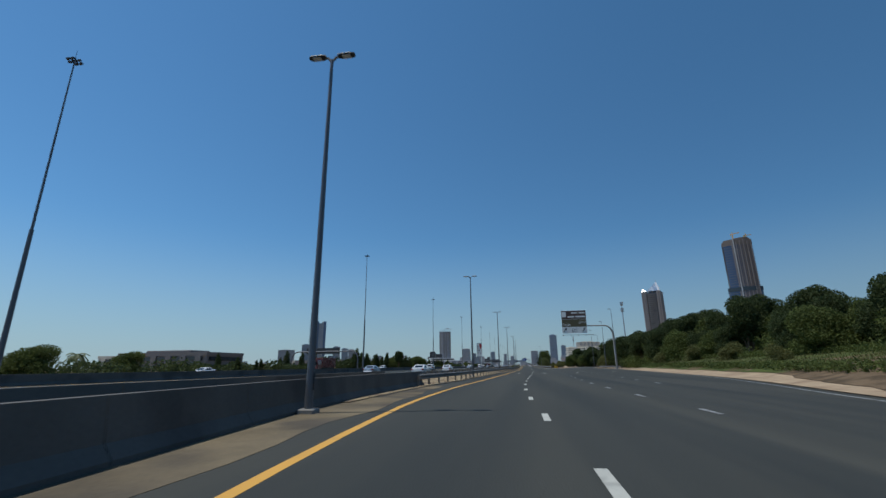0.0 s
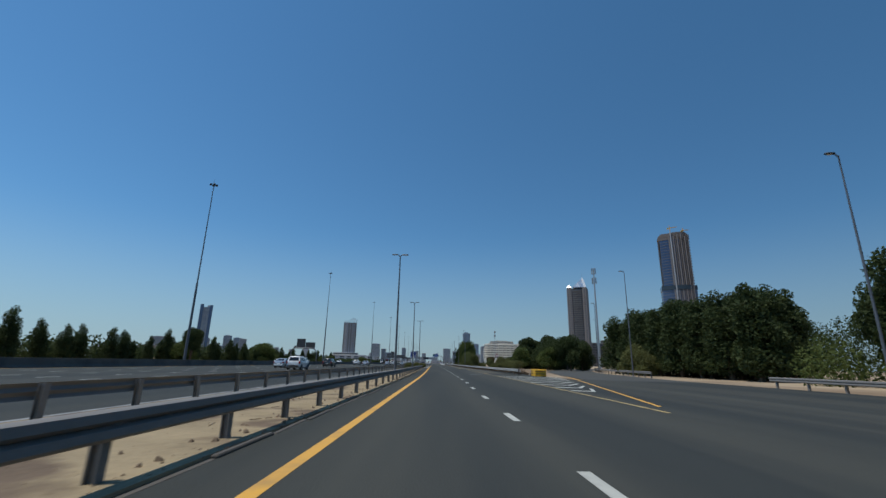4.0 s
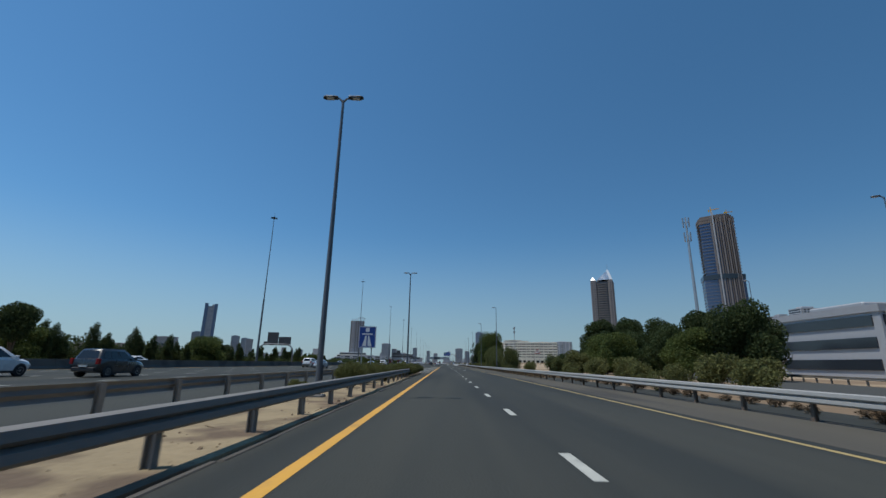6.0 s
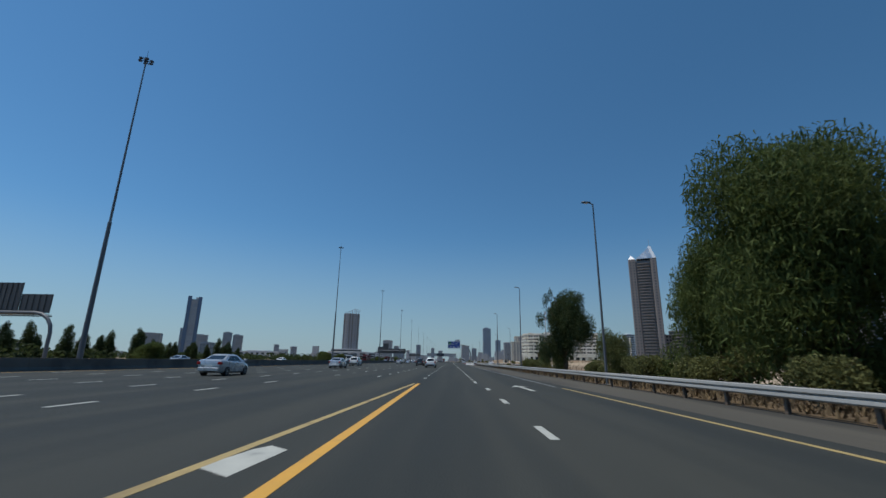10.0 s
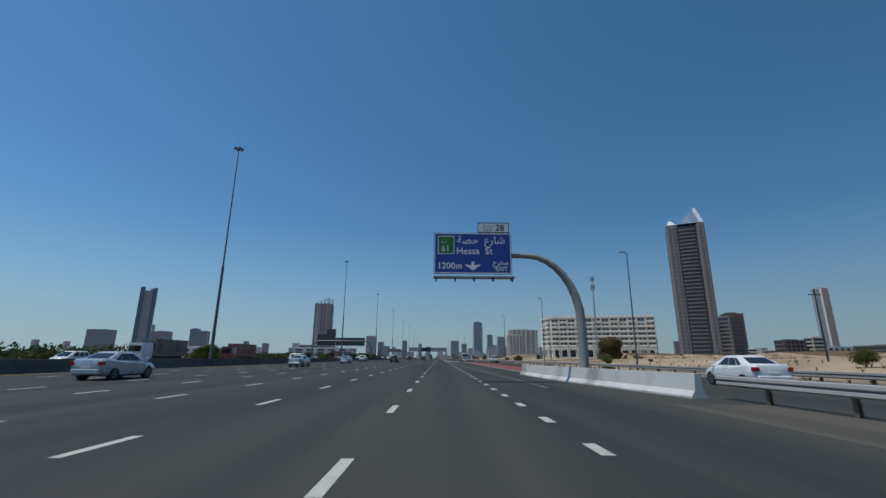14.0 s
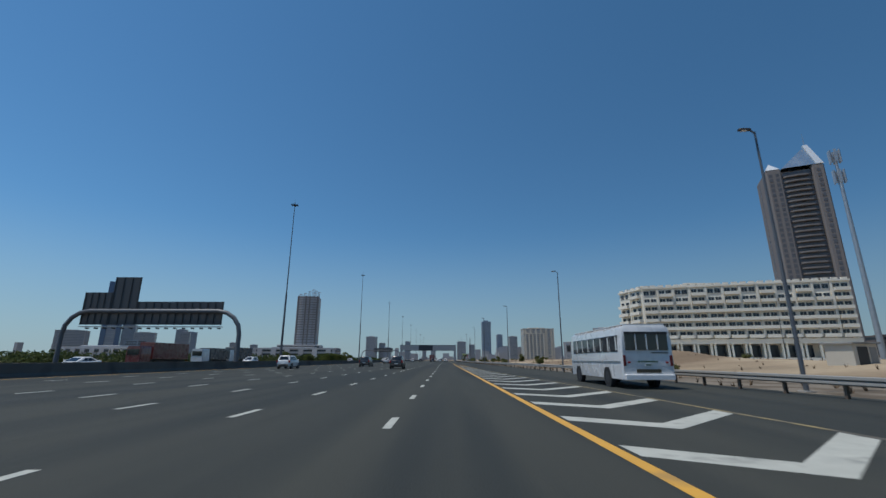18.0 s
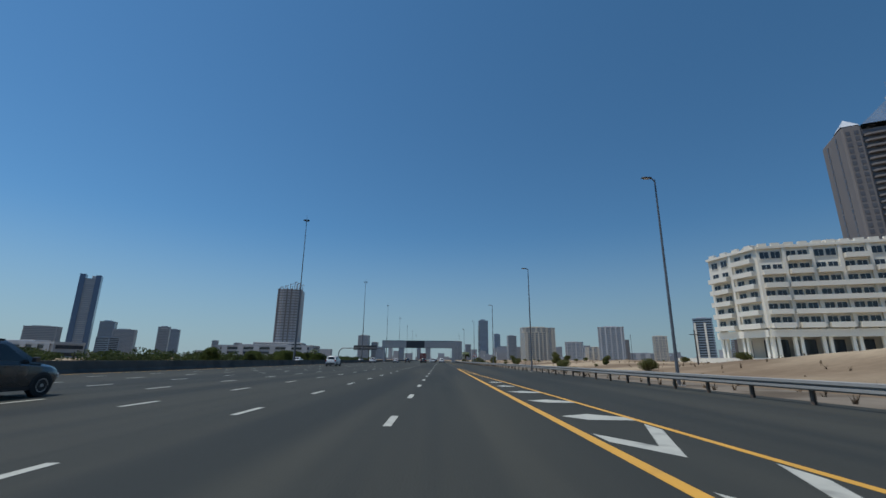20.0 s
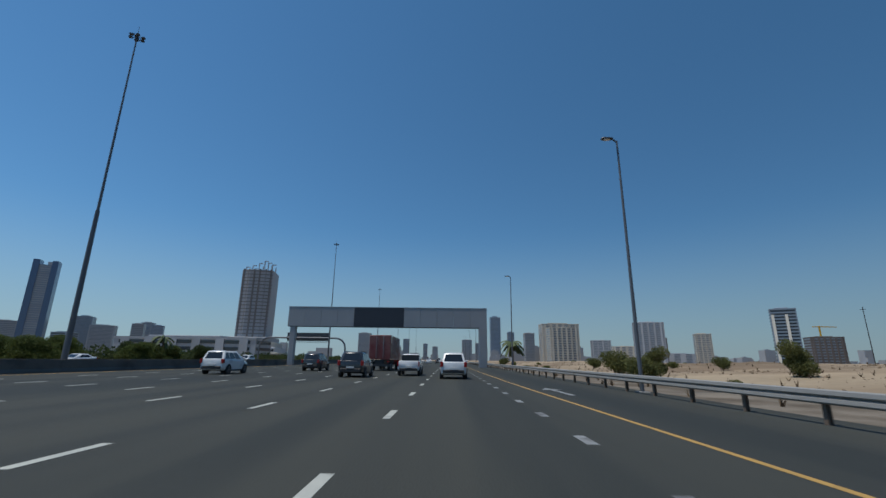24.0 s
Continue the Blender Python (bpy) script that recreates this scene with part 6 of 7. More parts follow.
for x, y, k in ((-84, 322, 1.3), (-82, 389, 1.55), (-88, 396, 1.65), (-85, 402, 1.4), (-70, 470, 0.8), (-76, 478, 0.7), (-68, 615, 0.9), (-72, 622, 1.0), (-66, 630, 0.8), (-75, 760, 0.75), (-66, 768, 0.7), (-70, 905, 0.85), (-74, 912, 0.9), (-68, 920, 0.8), (-72, 930, 0.9), (-66, 940, 0.75), (-88, 100, 0.9), (-84, 106, 1.0), (-110, 150, 1.1), (-105, 300, 1.2)):
    copy_thing(broad_a if x % 2 else broad_b, Matrix.Translation((x, y, -1.5 * k)) @ Matrix.Rotation(x * 1.7, 4, "Z") @ Matrix.Diagonal((k, k, k * 0.85, 1)))
for i in range(16):
    k = rr.uniform(0.6, 0.9)
    copy_thing(broad_a if i % 2 else broad_b, Matrix.Translation((-78 + rr.uniform(-7, 7), 866 + 7.5 * i, -1.3 * k)) @ Matrix.Rotation(i * 1.3, 4, "Z") @ Matrix.Diagonal((k, k, k * 0.85, 1)))
woods = leaves([(-128 + rr.uniform(-10, 10), -20 + 7.5 * i, 1.2, rr.uniform(3, 5), rr.uniform(4, 6), rr.uniform(1.4, 2.8)) for i in range(190)] + [(-93 + rr.uniform(-4, 5), 236 + 2.6 * i, 1.8, rr.uniform(3, 4.5), rr.uniform(2.5, 4), rr.uniform(2.5, 5.6)) for i in range(66)] + [(-88 + rr.uniform(-12, 9), 380 + 5.2 * i, 1.0, rr.uniform(3, 5), rr.uniform(3, 6), rr.uniform(1.2, 3.3)) for i in range(165)] + [(-100 + rr.uniform(-6, 9), -10 + 5.0 * i, 1.0, rr.uniform(3, 5), rr.uniform(3, 6), rr.uniform(1.4, 3.6)) for i in range(50)], 110000, 0.5, 99)
tagged(part("far_woods", plain_mesh(woods, "far_woods", M_LEAFD), M_LEAFD), "low dark band of trees beyond the motorway", "trees", kind="stuff")
# divider shrubs, desert shrubs, weeds
scatter(bush_d, [(-4.75 + rr.uniform(-0.8, 0.8) + 0.045 * i, 262 + 1.12 * i, rr.uniform(0.72, 1.06)) for i in range(31) if i % 5 != 3] + [(-3.9, 258.5, 0.5), (-5.2, 255, 0.45), (-3.15, 276, 0.62), (-3.0, 279, 0.8), (-2.95, 281.6, 0.9), (-2.9, 284.6, 0.95), (-3.0, 287.5, 0.9), (-3.3, 270.5, 0.6), (-3.2, 266.5, 0.5)])
scatter(bush_g, [(13.2, 374, 0.9), (14.6, 379, 1.2), (13.0, 383, 1.0), (15.5, 387, 1.4), (13.2, 391, 1.1), (16.8, 393, 1.4), (13.6, 397, 1.2), (15.0, 402, 1.1), (13.4, 407, 0.9), (18.5, 378, 1.3), (19, 388, 1.5), (20, 398, 1.4), (17.5, 286, 1.2), (16.2, 292, 1.0), (19, 281, 1.3), (21, 296, 1.5), (16, 316, 1.1), (17, 322, 0.9), (14.6, 332, 0.8), (16.0, 272, 1.0), (17.2, 264, 1.2), (15.6, 258, 1.1), (13.8, 440, 0.9), (14.4, 447, 1.2), (17, 455, 1.1), (14.0, 430, 0.7), (24, 640, 1.2), (30, 700, 0.8), (17.5, 770, 0.9), (26, 762, 1.0), (20, 822, 1.1), (16.4, 845, 0.9), (13.2, 878, 1.0), (16, 890, 1.3), (35, 905, 1.0), (27, 930, 1.2), (13, 950, 1.1), (50, 880, 1.2), (13.5, 848, 0.9), (32, 590, 1.0), (38, 545, 0.9)])
scatter(bush_y, [(13.4, 262, 0.5), (14.6, 268, 0.62), (16, 274, 0.8), (18, 280, 0.9), (13.6, 276, 0.55), (15.5, 287, 0.8), (20.8, 898, 0.55), (15.0, 950, 0.8), (47.7, 955, 0.8), (19.5, 838, 0.65), (13.6, 466, 0.7)])
weeds = [(11.9 + rr.uniform(-0.3, 0.9), 229 + 1.15 * i) for i in range(200)]
scatter(bush_t, weeds, 0.6, 1.5)
# clipped hedge and grass along the first verge
hl = leaves([(right_edge(y) + 4.4 + 0.3 * math.sin(y * 0.3), y, 1.0 * min(1.0, (168 - y) / 14), 0.9, 1.5, 0.45) for y in range(68, 158, 2)] + [(right_edge(y) + 15 + 0.8 * math.sin(y * 0.2), y, 2.4, 1.4, 2.0, 0.7) for y in range(56, 150, 3)], 30000, 0.12, 77)
tagged(part("hedge", plain_mesh(hl, "hedge", M_LEAF), M_LEAF), "low green clipped hedge on the verge", "hedge", kind="stuff")
gl = Geo()
r2 = np.random.default_rng(9)
for i in range(9000):
    y = r2.uniform(40, 165)
    q = r2.uniform(5.6, 16)
    x = right_edge(y) + q
    a, s = r2.uniform(0, 3.14), r2.uniform(0.12, 0.3)
    z = bank_rise(q) * max(0.05, min(1.0, (166 - y) / 14))
    dx, dy = 0.06 * math.cos(a), 0.06 * math.sin(a)
    gl.add([(x - dx, y - dy, z - 0.02), (x + dx, y + dy, z - 0.02), (x + r2.uniform(-0.1, 0.1), y + r2.uniform(-0.1, 0.1), z + s)], [(0, 1, 2)])
tagged(part("grass", plain_mesh(gl, "grass", M_LEAFO), M_LEAFO), "thin dry grass on the sandy verge", "grass", kind="stuff")


def palm(x, y, h, seed):
    r = random.Random(seed)
    root = thing("palm_tree", "date palm with a shaggy trunk", "palm", "palms", at=(x, y, ground_z(x, y)))
    part("trunk", Geo().tube([(0, 0, -0.3), (0.1, 0, h * 0.5), (0, 0.1, h)], [0.26, 0.2, 0.22], 9), M_BARK, root)
    for i in range(22):
        a, up = i * 2.4, r.uniform(-0.3, 1.0)
        pts = [(math.cos(a) * q * 2.6, math.sin(a) * q * 2.6, h + up * q * 2.2 - 2.2 * q * q) for q in (0, 0.25, 0.5, 0.75, 1.0)]
        g = Geo()
        for p, q in zip(pts, pts[1:]):
            side = Vector((-math.sin(a), math.cos(a), 0)) * 0.32
            lo = Vector((0, 0, -0.22))
            p, q = Vector(p), Vector(q)
            for s in (1, -1):
                g.add([p, p + side * s + lo, q + side * s + lo, q], [(0, 1, 2, 3)])
        part("frond", plain_mesh(g, "frond", M_PALM), M_PALM, root)


palm(13.5, 940, 5.0, 1)
palm(-112, 138, 5.0, 2)
palm(-72, 958, 6.0, 3)
clod = Geo()
for i in range(3600):
    y = rr.uniform(62, 296)
    x = rr.uniform(strip_l(y) + 0.2, strip_r(y) - 0.05) if i % 3 else strip_r(y) - 0.7 * rr.random() ** 2
    k = 0.012 + 0.06 * rr.random() ** 4
    c, e, z = k * math.cos(i), k * math.sin(i), 0.045
    clod.add([(x + c, y + e, z - 0.01), (x - e, y + c, z - 0.01), (x - c, y - e, z - 0.01), (x + e, y - c, z - 0.01), (x + c * 0.5, y + e * 0.4, z + k * 0.8), (x - e * 0.6, y + c * 0.5, z + k * 0.9), (x - c * 0.5, y - e * 0.6, z + k * 0.6)], [(0, 1, 5, 4), (1, 2, 6, 5), (2, 3, 6), (3, 0, 4, 6), (4, 5, 6)])
for i in range(260):
    y = rr.uniform(62, 296)
    x, a, k = rr.uniform(strip_l(y) + 0.3, strip_r(y) - 0.2), rr.uniform(0, 3.14), rr.uniform(0.1, 0.4)
    clod.tube([(x, y, 0.05), (x + k * math.cos(a), y + k * math.sin(a), 0.07)], 0.008, 4)
tagged(part("loose_stones", plain_mesh(clod, "loose_stones", M_RUBBLE), M_RUBBLE), "loose stones, clods and twigs on the sandy strip", "stones", kind="stuff")
# rough sand: rubble, clods and dry tufts beyond the guardrail
rub = Geo()
r3 = np.random.default_rng(21)
heaps = [(serv_rail(y) + r3.uniform(6, 60), y) for y in r3.uniform(470, 1080, 90)]
for i in range(5200):
    if i % 8:
        hx, hy = heaps[r3.integers(len(heaps))]
        x, y = hx + r3.normal() * 2.6, hy + r3.normal() * 2.2
    else:
        y = r3.uniform(450, 1080)
        x = serv_rail(y) + 1.6 + 90 * r3.random() ** 1.6
    if x < serv_rail(y) + 1.4:
        continue
    k = 0.04 + 0.2 * r3.random() ** 4
    z = ground_z(x, y)
    c, e = k * math.cos(i), k * math.sin(i)
    rub.add([(x + c, y + e, z - 0.03), (x - e, y + c, z - 0.03), (x - c, y - e, z - 0.03), (x + e, y - c, z - 0.03), (x + c * 0.5, y + e * 0.4, z + k * 0.8), (x - e * 0.6, y + c * 0.5, z + k * 0.9), (x - c * 0.5, y - e * 0.6, z + k * 0.6)], [(0, 1, 5, 4), (1, 2, 6, 5), (2, 3, 6), (3, 0, 4, 6), (4, 5, 6)])
tagged(part("rubble", plain_mesh(rub, "rubble", M_RUBBLE), M_RUBBLE), "scattered brown clods and rubble on the sand", "rubble", kind="stuff")
tuft = Geo()
for i in range(1500):
    y = r3.uniform(440, 1000)
    x = serv_rail(y) + 1.2 + 70 * r3.random() ** 2.2
    z = ground_z(x, y)
    for j in range(7):
        a, s = r3.uniform(0, 6.28), r3.uniform(0.18, 0.5)
        dx, dy = 0.05 * math.cos(a), 0.05 * math.sin(a)
        tuft.add([(x - dy, y + dx, z - 0.03), (x + dy, y - dx, z - 0.03), (x + dx * 6 * r3.random(), y + dy * 6 * r3.random(), z + s)], [(0, 1, 2)])
tagged(part("dry_grass", plain_mesh(tuft, "dry_grass", M_DRY), M_DRY), "sparse dry grass tufts on the sand", "grass", kind="stuff")
for i in range(46):
    y = r3.uniform(460, 1060)
    x = serv_rail(y) + 4 + 75 * r3.random() ** 1.5
    k = r3.uniform(0.35, 1.0)
    copy_thing(bush_g if i % 3 else bush_y, Matrix.Translation((x, y, ground_z(x, y) - 0.08)) @ Matrix.Rotation(i * 1.9, 4, "Z") @ Matrix.Diagonal((k, k, k * (0.8 if i % 3 else 0.45), 1)))
# weeds and litter under the trees behind the guardrail
vw = Geo()
for i in range(15000):
    y = r3.uniform(284, 468)
    x = rail_r(y) + 0.5 + 6.5 * r3.random() ** 1.3
    a, s = r3.uniform(0, 6.28), r3.uniform(0.10, 0.42) * (1.0 if y > 300 else 0.6)
    dx, dy, z = 0.055 * math.cos(a), 0.055 * math.sin(a), ground_z(x, y) if x > 13 else 0.0
    vw.add([(x - dy, y + dx, z - 0.04), (x + dy, y - dx, z - 0.04), (x + dx * 5 * r3.random(), y + dy * 5 * r3.random(), z + s)], [(0, 1, 2)])
tagged(part("verge_weeds", plain_mesh(vw, "verge_weeds", M_WEED), M_WEED), "brown weeds and litter under the roadside trees", "weeds", kind="stuff")
# low growth that closes the belt of trees below the crowns
ug = leaves([(right_edge(min(y, 205)) + 20 + 2.5 * math.sin(y * 0.7) - (6 if y > 150 else 0), y, 1.5, 3.0, 2.4, 2.6 + 0.9 * math.sin(y * 1.9)) for y in np.arange(57, 216, 2.6)], 36000, 0.22, 78)
tagged(part("undergrowth", plain_mesh(ug, "undergrowth", M_LEAF), M_LEAF), "dense green undergrowth at the foot of the trees", "undergrowth", kind="stuff")
thk = leaves([(40 + 22 * r3.random(), 234 + 42 * r3.random(), 4.2, 3.6, 3.6, r3.uniform(4.0, 6.6)) for _ in range(34)], 100000, 0.19, 79)
low = leaves([(29 + 20 * r3.random(), 308 + 44 * r3.random(), 1.8, 2.6, 2.6, r3.uniform(1.6, 3.4)) for _ in range(26)], 120000, 0.19, 80)
thk.add(low.v, low.f)
tagged(part("thicket", plain_mesh(thk, "thicket", M_LEAFD), M_LEAFD), "dense dark thicket between the slip road's trees", "thicket", kind="stuff")


# ---- vehicles (they face +y, wheels on z = 0) ----
def bil(q, u, v, out):
    """A point of the quad q at (u, v), pushed out along its normal."""
    a, b, c, d = [Vector(p) for p in q]
    n = (b - a).cross(d - a).normalized()
    return (a * (1 - u) + b * u) * (1 - v) + (d * (1 - u) + c * u) * v + n * out


def pane(q, u0, u1, v0, v1, out=0.012):
    g = Geo()
    cs = [(u0, v0), (u1, v0), (u1, v1), (u0, v1)]
    return g.loft([[bil(q, u, v, -0.02) for u, v in cs], [bil(q, u, v, out) for u, v in cs]])


def wheel(root, x, y, r, w):
    s = 1 if x > 0 else -1
    t = part("tyre", Geo().disc((0, 0, 0), r, "x", w, 20, r * 0.62).disc((0, 0, 0), r * 0.63, "x", w * 0.55, 16), M_TYRE, root, at=(x, y, r), smooth=True)
    g = Geo().disc((s * w * 0.30, 0, 0), r * 0.65, "x", w * 0.34, 18, r * 0.53).disc((s * w * 0.36, 0, 0), r * 0.17, "x", w * 0.24, 10)
    for k in range(5):
        a = k * 2 * math.pi / 5
        c, e = math.cos(a), math.sin(a)
        g.loft([[(s * w * dx, c * q * r - e * d, e * q * r + c * d) for dx, d in ((0.28, -hw), (0.28, hw), (0.44, hw * 0.7), (0.44, -hw * 0.7))] for q, hw in ((0.14, 0.032), (0.56, 0.05))])
    part("rim", g, M_RIM, t)


def car(label, kind, col, category="car", plate=True):
    """kind: sedan, suv or pickup."""
    S = {"sedan": dict(W=1.76, H=1.50, sec=[(-2.27, .66, .46, .92), (-2.22, .78, .34, 1.04), (-2.08, .85, .26, 1.10), (-1.7, .89, .21, 1.12), (-1.0, .90, .19, 1.04), (0.2, .90, .19, .99), (1.0, .90, .19, .97), (1.55, .88, .20, .90), (1.95, .81, .23, .80), (2.16, .71, .28, .70), (2.25, .58, .36, .60)], belt=(-2.02, 1.48, .81), roof=(-0.90, .34, .58), zb=1.0, wb=(-1.33, 1.36), r=0.32),
         "suv": dict(W=1.88, H=1.78, sec=[(-2.24, .70, .50, .98), (-2.20, .84, .36, 1.10), (-2.0, .91, .29, 1.16), (-1.4, .94, .26, 1.15), (-0.4, .94, .26, 1.12), (0.6, .94, .26, 1.10), (1.2, .93, .27, 1.07), (1.7, .90, .29, 1.0), (2.02, .82, .33, .92), (2.18, .72, .40, .82), (2.25, .60, .46, .72)], belt=(-2.14, 1.36, .86), roof=(-1.74, .22, .64), zb=1.09, wb=(-1.35, 1.38), r=0.36),
         "pickup": dict(W=1.80, H=1.74, sec=[(-2.5, .84, .50, 1.14), (-2.46, .88, .42, 1.18), (-0.72, .90, .38, 1.18), (-0.5, .90, .38, 1.05), (0.4, .90, .36, 1.03), (1.2, .90, .36, 1.02), (1.7, .89, .36, 1.0), (2.1, .85, .38, .95), (2.35, .78, .42, .86), (2.5, .64, .48, .74)], belt=(-0.62, 1.45, .82), roof=(-0.46, .50, .65), zb=1.04, wb=(-1.45, 1.55), r=0.37)}[kind]
    root = thing(category.replace(" ", "_"), label, category, "traffic")
    def ring(y, hw, zl, zb):
        return [(-hw * 0.86, y, zl), (hw * 0.86, y, zl), (hw * 0.97, y, zl + 0.10), (hw, y, (zl + zb) / 2 + 0.05), (hw * 0.97, y, zb - 0.10), (hw * 0.84, y, zb), (-hw * 0.84, y, zb), (-hw * 0.97, y, zb - 0.10), (-hw, y, (zl + zb) / 2 + 0.05), (-hw * 0.97, y, zl + 0.10)]
    part("body", Geo().loft([ring(*s) for s in S["sec"]]), col, root, smooth=True)
    (b0, b1, bw), (r0, r1, rw), zb, H = S["belt"], S["roof"], S["zb"] - 0.06, S["H"]
    def rect(x, y0, y1, z, c):
        return [(-x + c, y0, z), (x - c, y0, z), (x, y0 + c, z), (x, y1 - c, z), (x - c, y1, z), (-x + c, y1, z), (-x, y1 - c, z), (-x, y0 + c, z)]
    part("cabin", Geo().loft([rect(bw, b0, b1, zb, 0.05), rect(rw + 0.05, r0 - 0.06, r1 + 0.10, H - 0.09, 0.07), rect(rw, r0, r1, H - 0.02, 0.10), rect(rw * 0.7, r0 + 0.25, r1 - 0.2, H, 0.12)]), col, root, smooth=True)
    zt = H - 0.09
    rear = [(-bw + 0.06, b0, zb), (bw - 0.06, b0, zb), (rw - 0.02, r0 - 0.06, zt), (-rw + 0.02, r0 - 0.06, zt)]
    front = [(bw - 0.06, b1, zb), (-bw + 0.06, b1, zb), (-rw + 0.02, r1 + 0.10, zt), (rw - 0.02, r1 + 0.10, zt)]
    part("rear_window", pane(rear, 0.06, 0.94, 0.16 if kind == "sedan" else 0.22, 0.95), M_CARGLASS, root)
    part("windscreen", pane(front, 0.05, 0.95, 0.12, 0.95), M_CARGLASS, root)
    for s in (1, -1):
        side = [(s * bw, b0 + 0.05, zb), (s * bw, b1 - 0.05, zb), (s * (rw + 0.05), r1 + 0.03, zt), (s * (rw + 0.05), r0 + 0.01, zt)]
        if s < 0:
            side = [side[1], side[0], side[3], side[2]]
        cuts = {"sedan": ((0.16, 0.27), (0.29, 0.52), (0.54, 0.82)), "suv": ((0.06, 0.27), (0.30, 0.56), (0.59, 0.88)), "pickup": ((0.22, 0.82),)}[kind]
        for a, b in cuts:
            a, b = (a, b) if s > 0 else (1 - b, 1 - a)
            part("side_window", pane(side, a, b, 0.18, 0.92), M_CARGLASS, root)
        part("mirror", Geo().bbox(min(s * (bw + 0.04), s * (bw + 0.24)), max(s * (bw + 0.04), s * (bw + 0.24)), b1 - 0.52, b1 - 0.38, zb + 0.08, zb + 0.24, 0.03), col, root)
        w0, w1 = S["W"] / 2 - 0.28, S["W"] / 2 - 0.02
        zr = S["sec"][1][3]
        part("tail_lamp", Geo().bbox(min(s * w0, s * w1), max(s * w0, s * w1), S["sec"][0][0] - 0.02, S["sec"][0][0] + 0.22, zr - 0.26, zr - 0.08, 0.02) if kind == "sedan" else Geo().bbox(min(s * (w1 - 0.09), s * w1), max(s * (w1 - 0.09), s * w1), S["sec"][0][0] - 0.03, S["sec"][0][0] + 0.12, 0.74, 1.12, 0.02) if kind == "pickup" else Geo().bbox(min(s * (w1 - 0.2), s * w1), max(s * (w1 - 0.2), s * w1), S["sec"][0][0] - 0.03, S["sec"][0][0] + 0.2, zr - 0.28, zr + 0.05, 0.02), M_TAIL, root)
        part("headlamp", Geo().bbox(min(s * 0.46, s * 0.72), max(s * 0.46, s * 0.72), S["sec"][-2][0] - 0.18, S["sec"][-2][0] + 0.06, S["sec"][-1][3] - 0.12, S["sec"][-1][3] + 0.02, 0.02), M_HEAD, root)
        part("sill", Geo().box(min(s * 0.80, s * (S["W"] / 2 - 0.02)), max(s * 0.80, s * (S["W"] / 2 - 0.02)), S["wb"][0] + 0.4, S["wb"][1] - 0.4, S["sec"][3][2] - 0.03, S["sec"][3][2] + 0.09), M_TRIM, root)
        for y in S["wb"]:
            part("wheel_arch", Geo().disc((s * (S["W"] / 2 - 0.10), y, S["r"] + 0.02), S["r"] + 0.06, "x", 0.215, 20), M_TRIM, root)
            wheel(root, s * (S["W"] / 2 - 0.09), y, S["r"], 0.22)
            if kind != "pickup" or y > 0:
                part("door_handle", Geo().box(min(s * (S["W"] / 2 - 0.02), s * (S["W"] / 2 + 0.015)), max(s * (S["W"] / 2 - 0.02), s * (S["W"] / 2 + 0.015)), 0.0 if y > 0 else -0.98, 0.18 if y > 0 else -0.8, zb - 0.10, zb - 0.06), col, root)
    y0 = S["sec"][0][0]
    part("rear_bumper", Geo().bbox(-0.74, 0.74, y0 - 0.06, y0 + 0.15, S["sec"][0][2] - 0.10, S["sec"][0][2] + 0.12, 0.04), M_TRIM if kind != "sedan" else col, root)
    part("grille", Geo().box(-0.42, 0.42, S["sec"][-1][0] - 0.05, S["sec"][-1][0] + 0.015, S["sec"][-1][2] + 0.06, S["sec"][-1][3] - 0.06), M_TRIM, root)
    part("number_plate", Geo().box(-0.26, 0.26, y0 - 0.035 - (0.04 if kind != "sedan" else 0), y0 + 0.1, S["sec"][0][2] + 0.14, S["sec"][0][2] + 0.26), M_PLATE, root)
    if kind == "suv":
        part("roof_rail", Geo().box(-rw + 0.02, -rw + 0.06, r0 + 0.2, r1 - 0.1, H - 0.03, H + 0.03), M_DARKMETAL, root)
        part("roof_rail", Geo().box(rw - 0.06, rw - 0.02, r0 + 0.2, r1 - 0.1, H - 0.03, H + 0.03), M_DARKMETAL, root)
    if kind == "pickup":
        # Flat black plate on the closed body paints the bed's shaded recess.
        part("bed_liner", Geo().box(-0.70, 0.70, -2.36, -0.74, 1.10, 1.188), M_TRIM, root, "black plate giving the load bed's shaded opening")
        part("bed_rail", Geo().tube([(-0.74, -2.3, 1.22), (-0.74, -0.85, 1.22)], 0.022, 6), M_DARKMETAL, root)
        part("bed_rail", Geo().tube([(0.74, -2.3, 1.22), (0.74, -0.85, 1.22)], 0.022, 6), M_DARKMETAL, root)
        part("head_board", Geo().box(-0.72, 0.72, -0.80, -0.76, 1.18, 1.66).box(-0.72, -0.68, -0.84, -0.80, 1.18, 1.7).box(0.68, 0.72, -0.84, -0.80, 1.18, 1.7), M_DARKMETAL, root, "dark mesh board behind the cab")
    return root


def place(proto, spots, first=[0]):
    for i, (x, y, a) in enumerate(spots):
        m = pose(x, y, 0.0, 0, 0, a)
        if i == 0:
            proto.matrix_basis = m
        else:
            copy_thing(proto, m)


place(car("white sedan on the main carriageway", "sedan", P_WHITE), [(-15.8, 132.4, 0), (-14.8, 104, 0), (15.2, 528, -4), (-44, 300, 180), (-41.5, 690, 180), (-48, 905, 180), (-52, 505, 180), (-61, 120, 180), (-6.9, 1010, 0)])
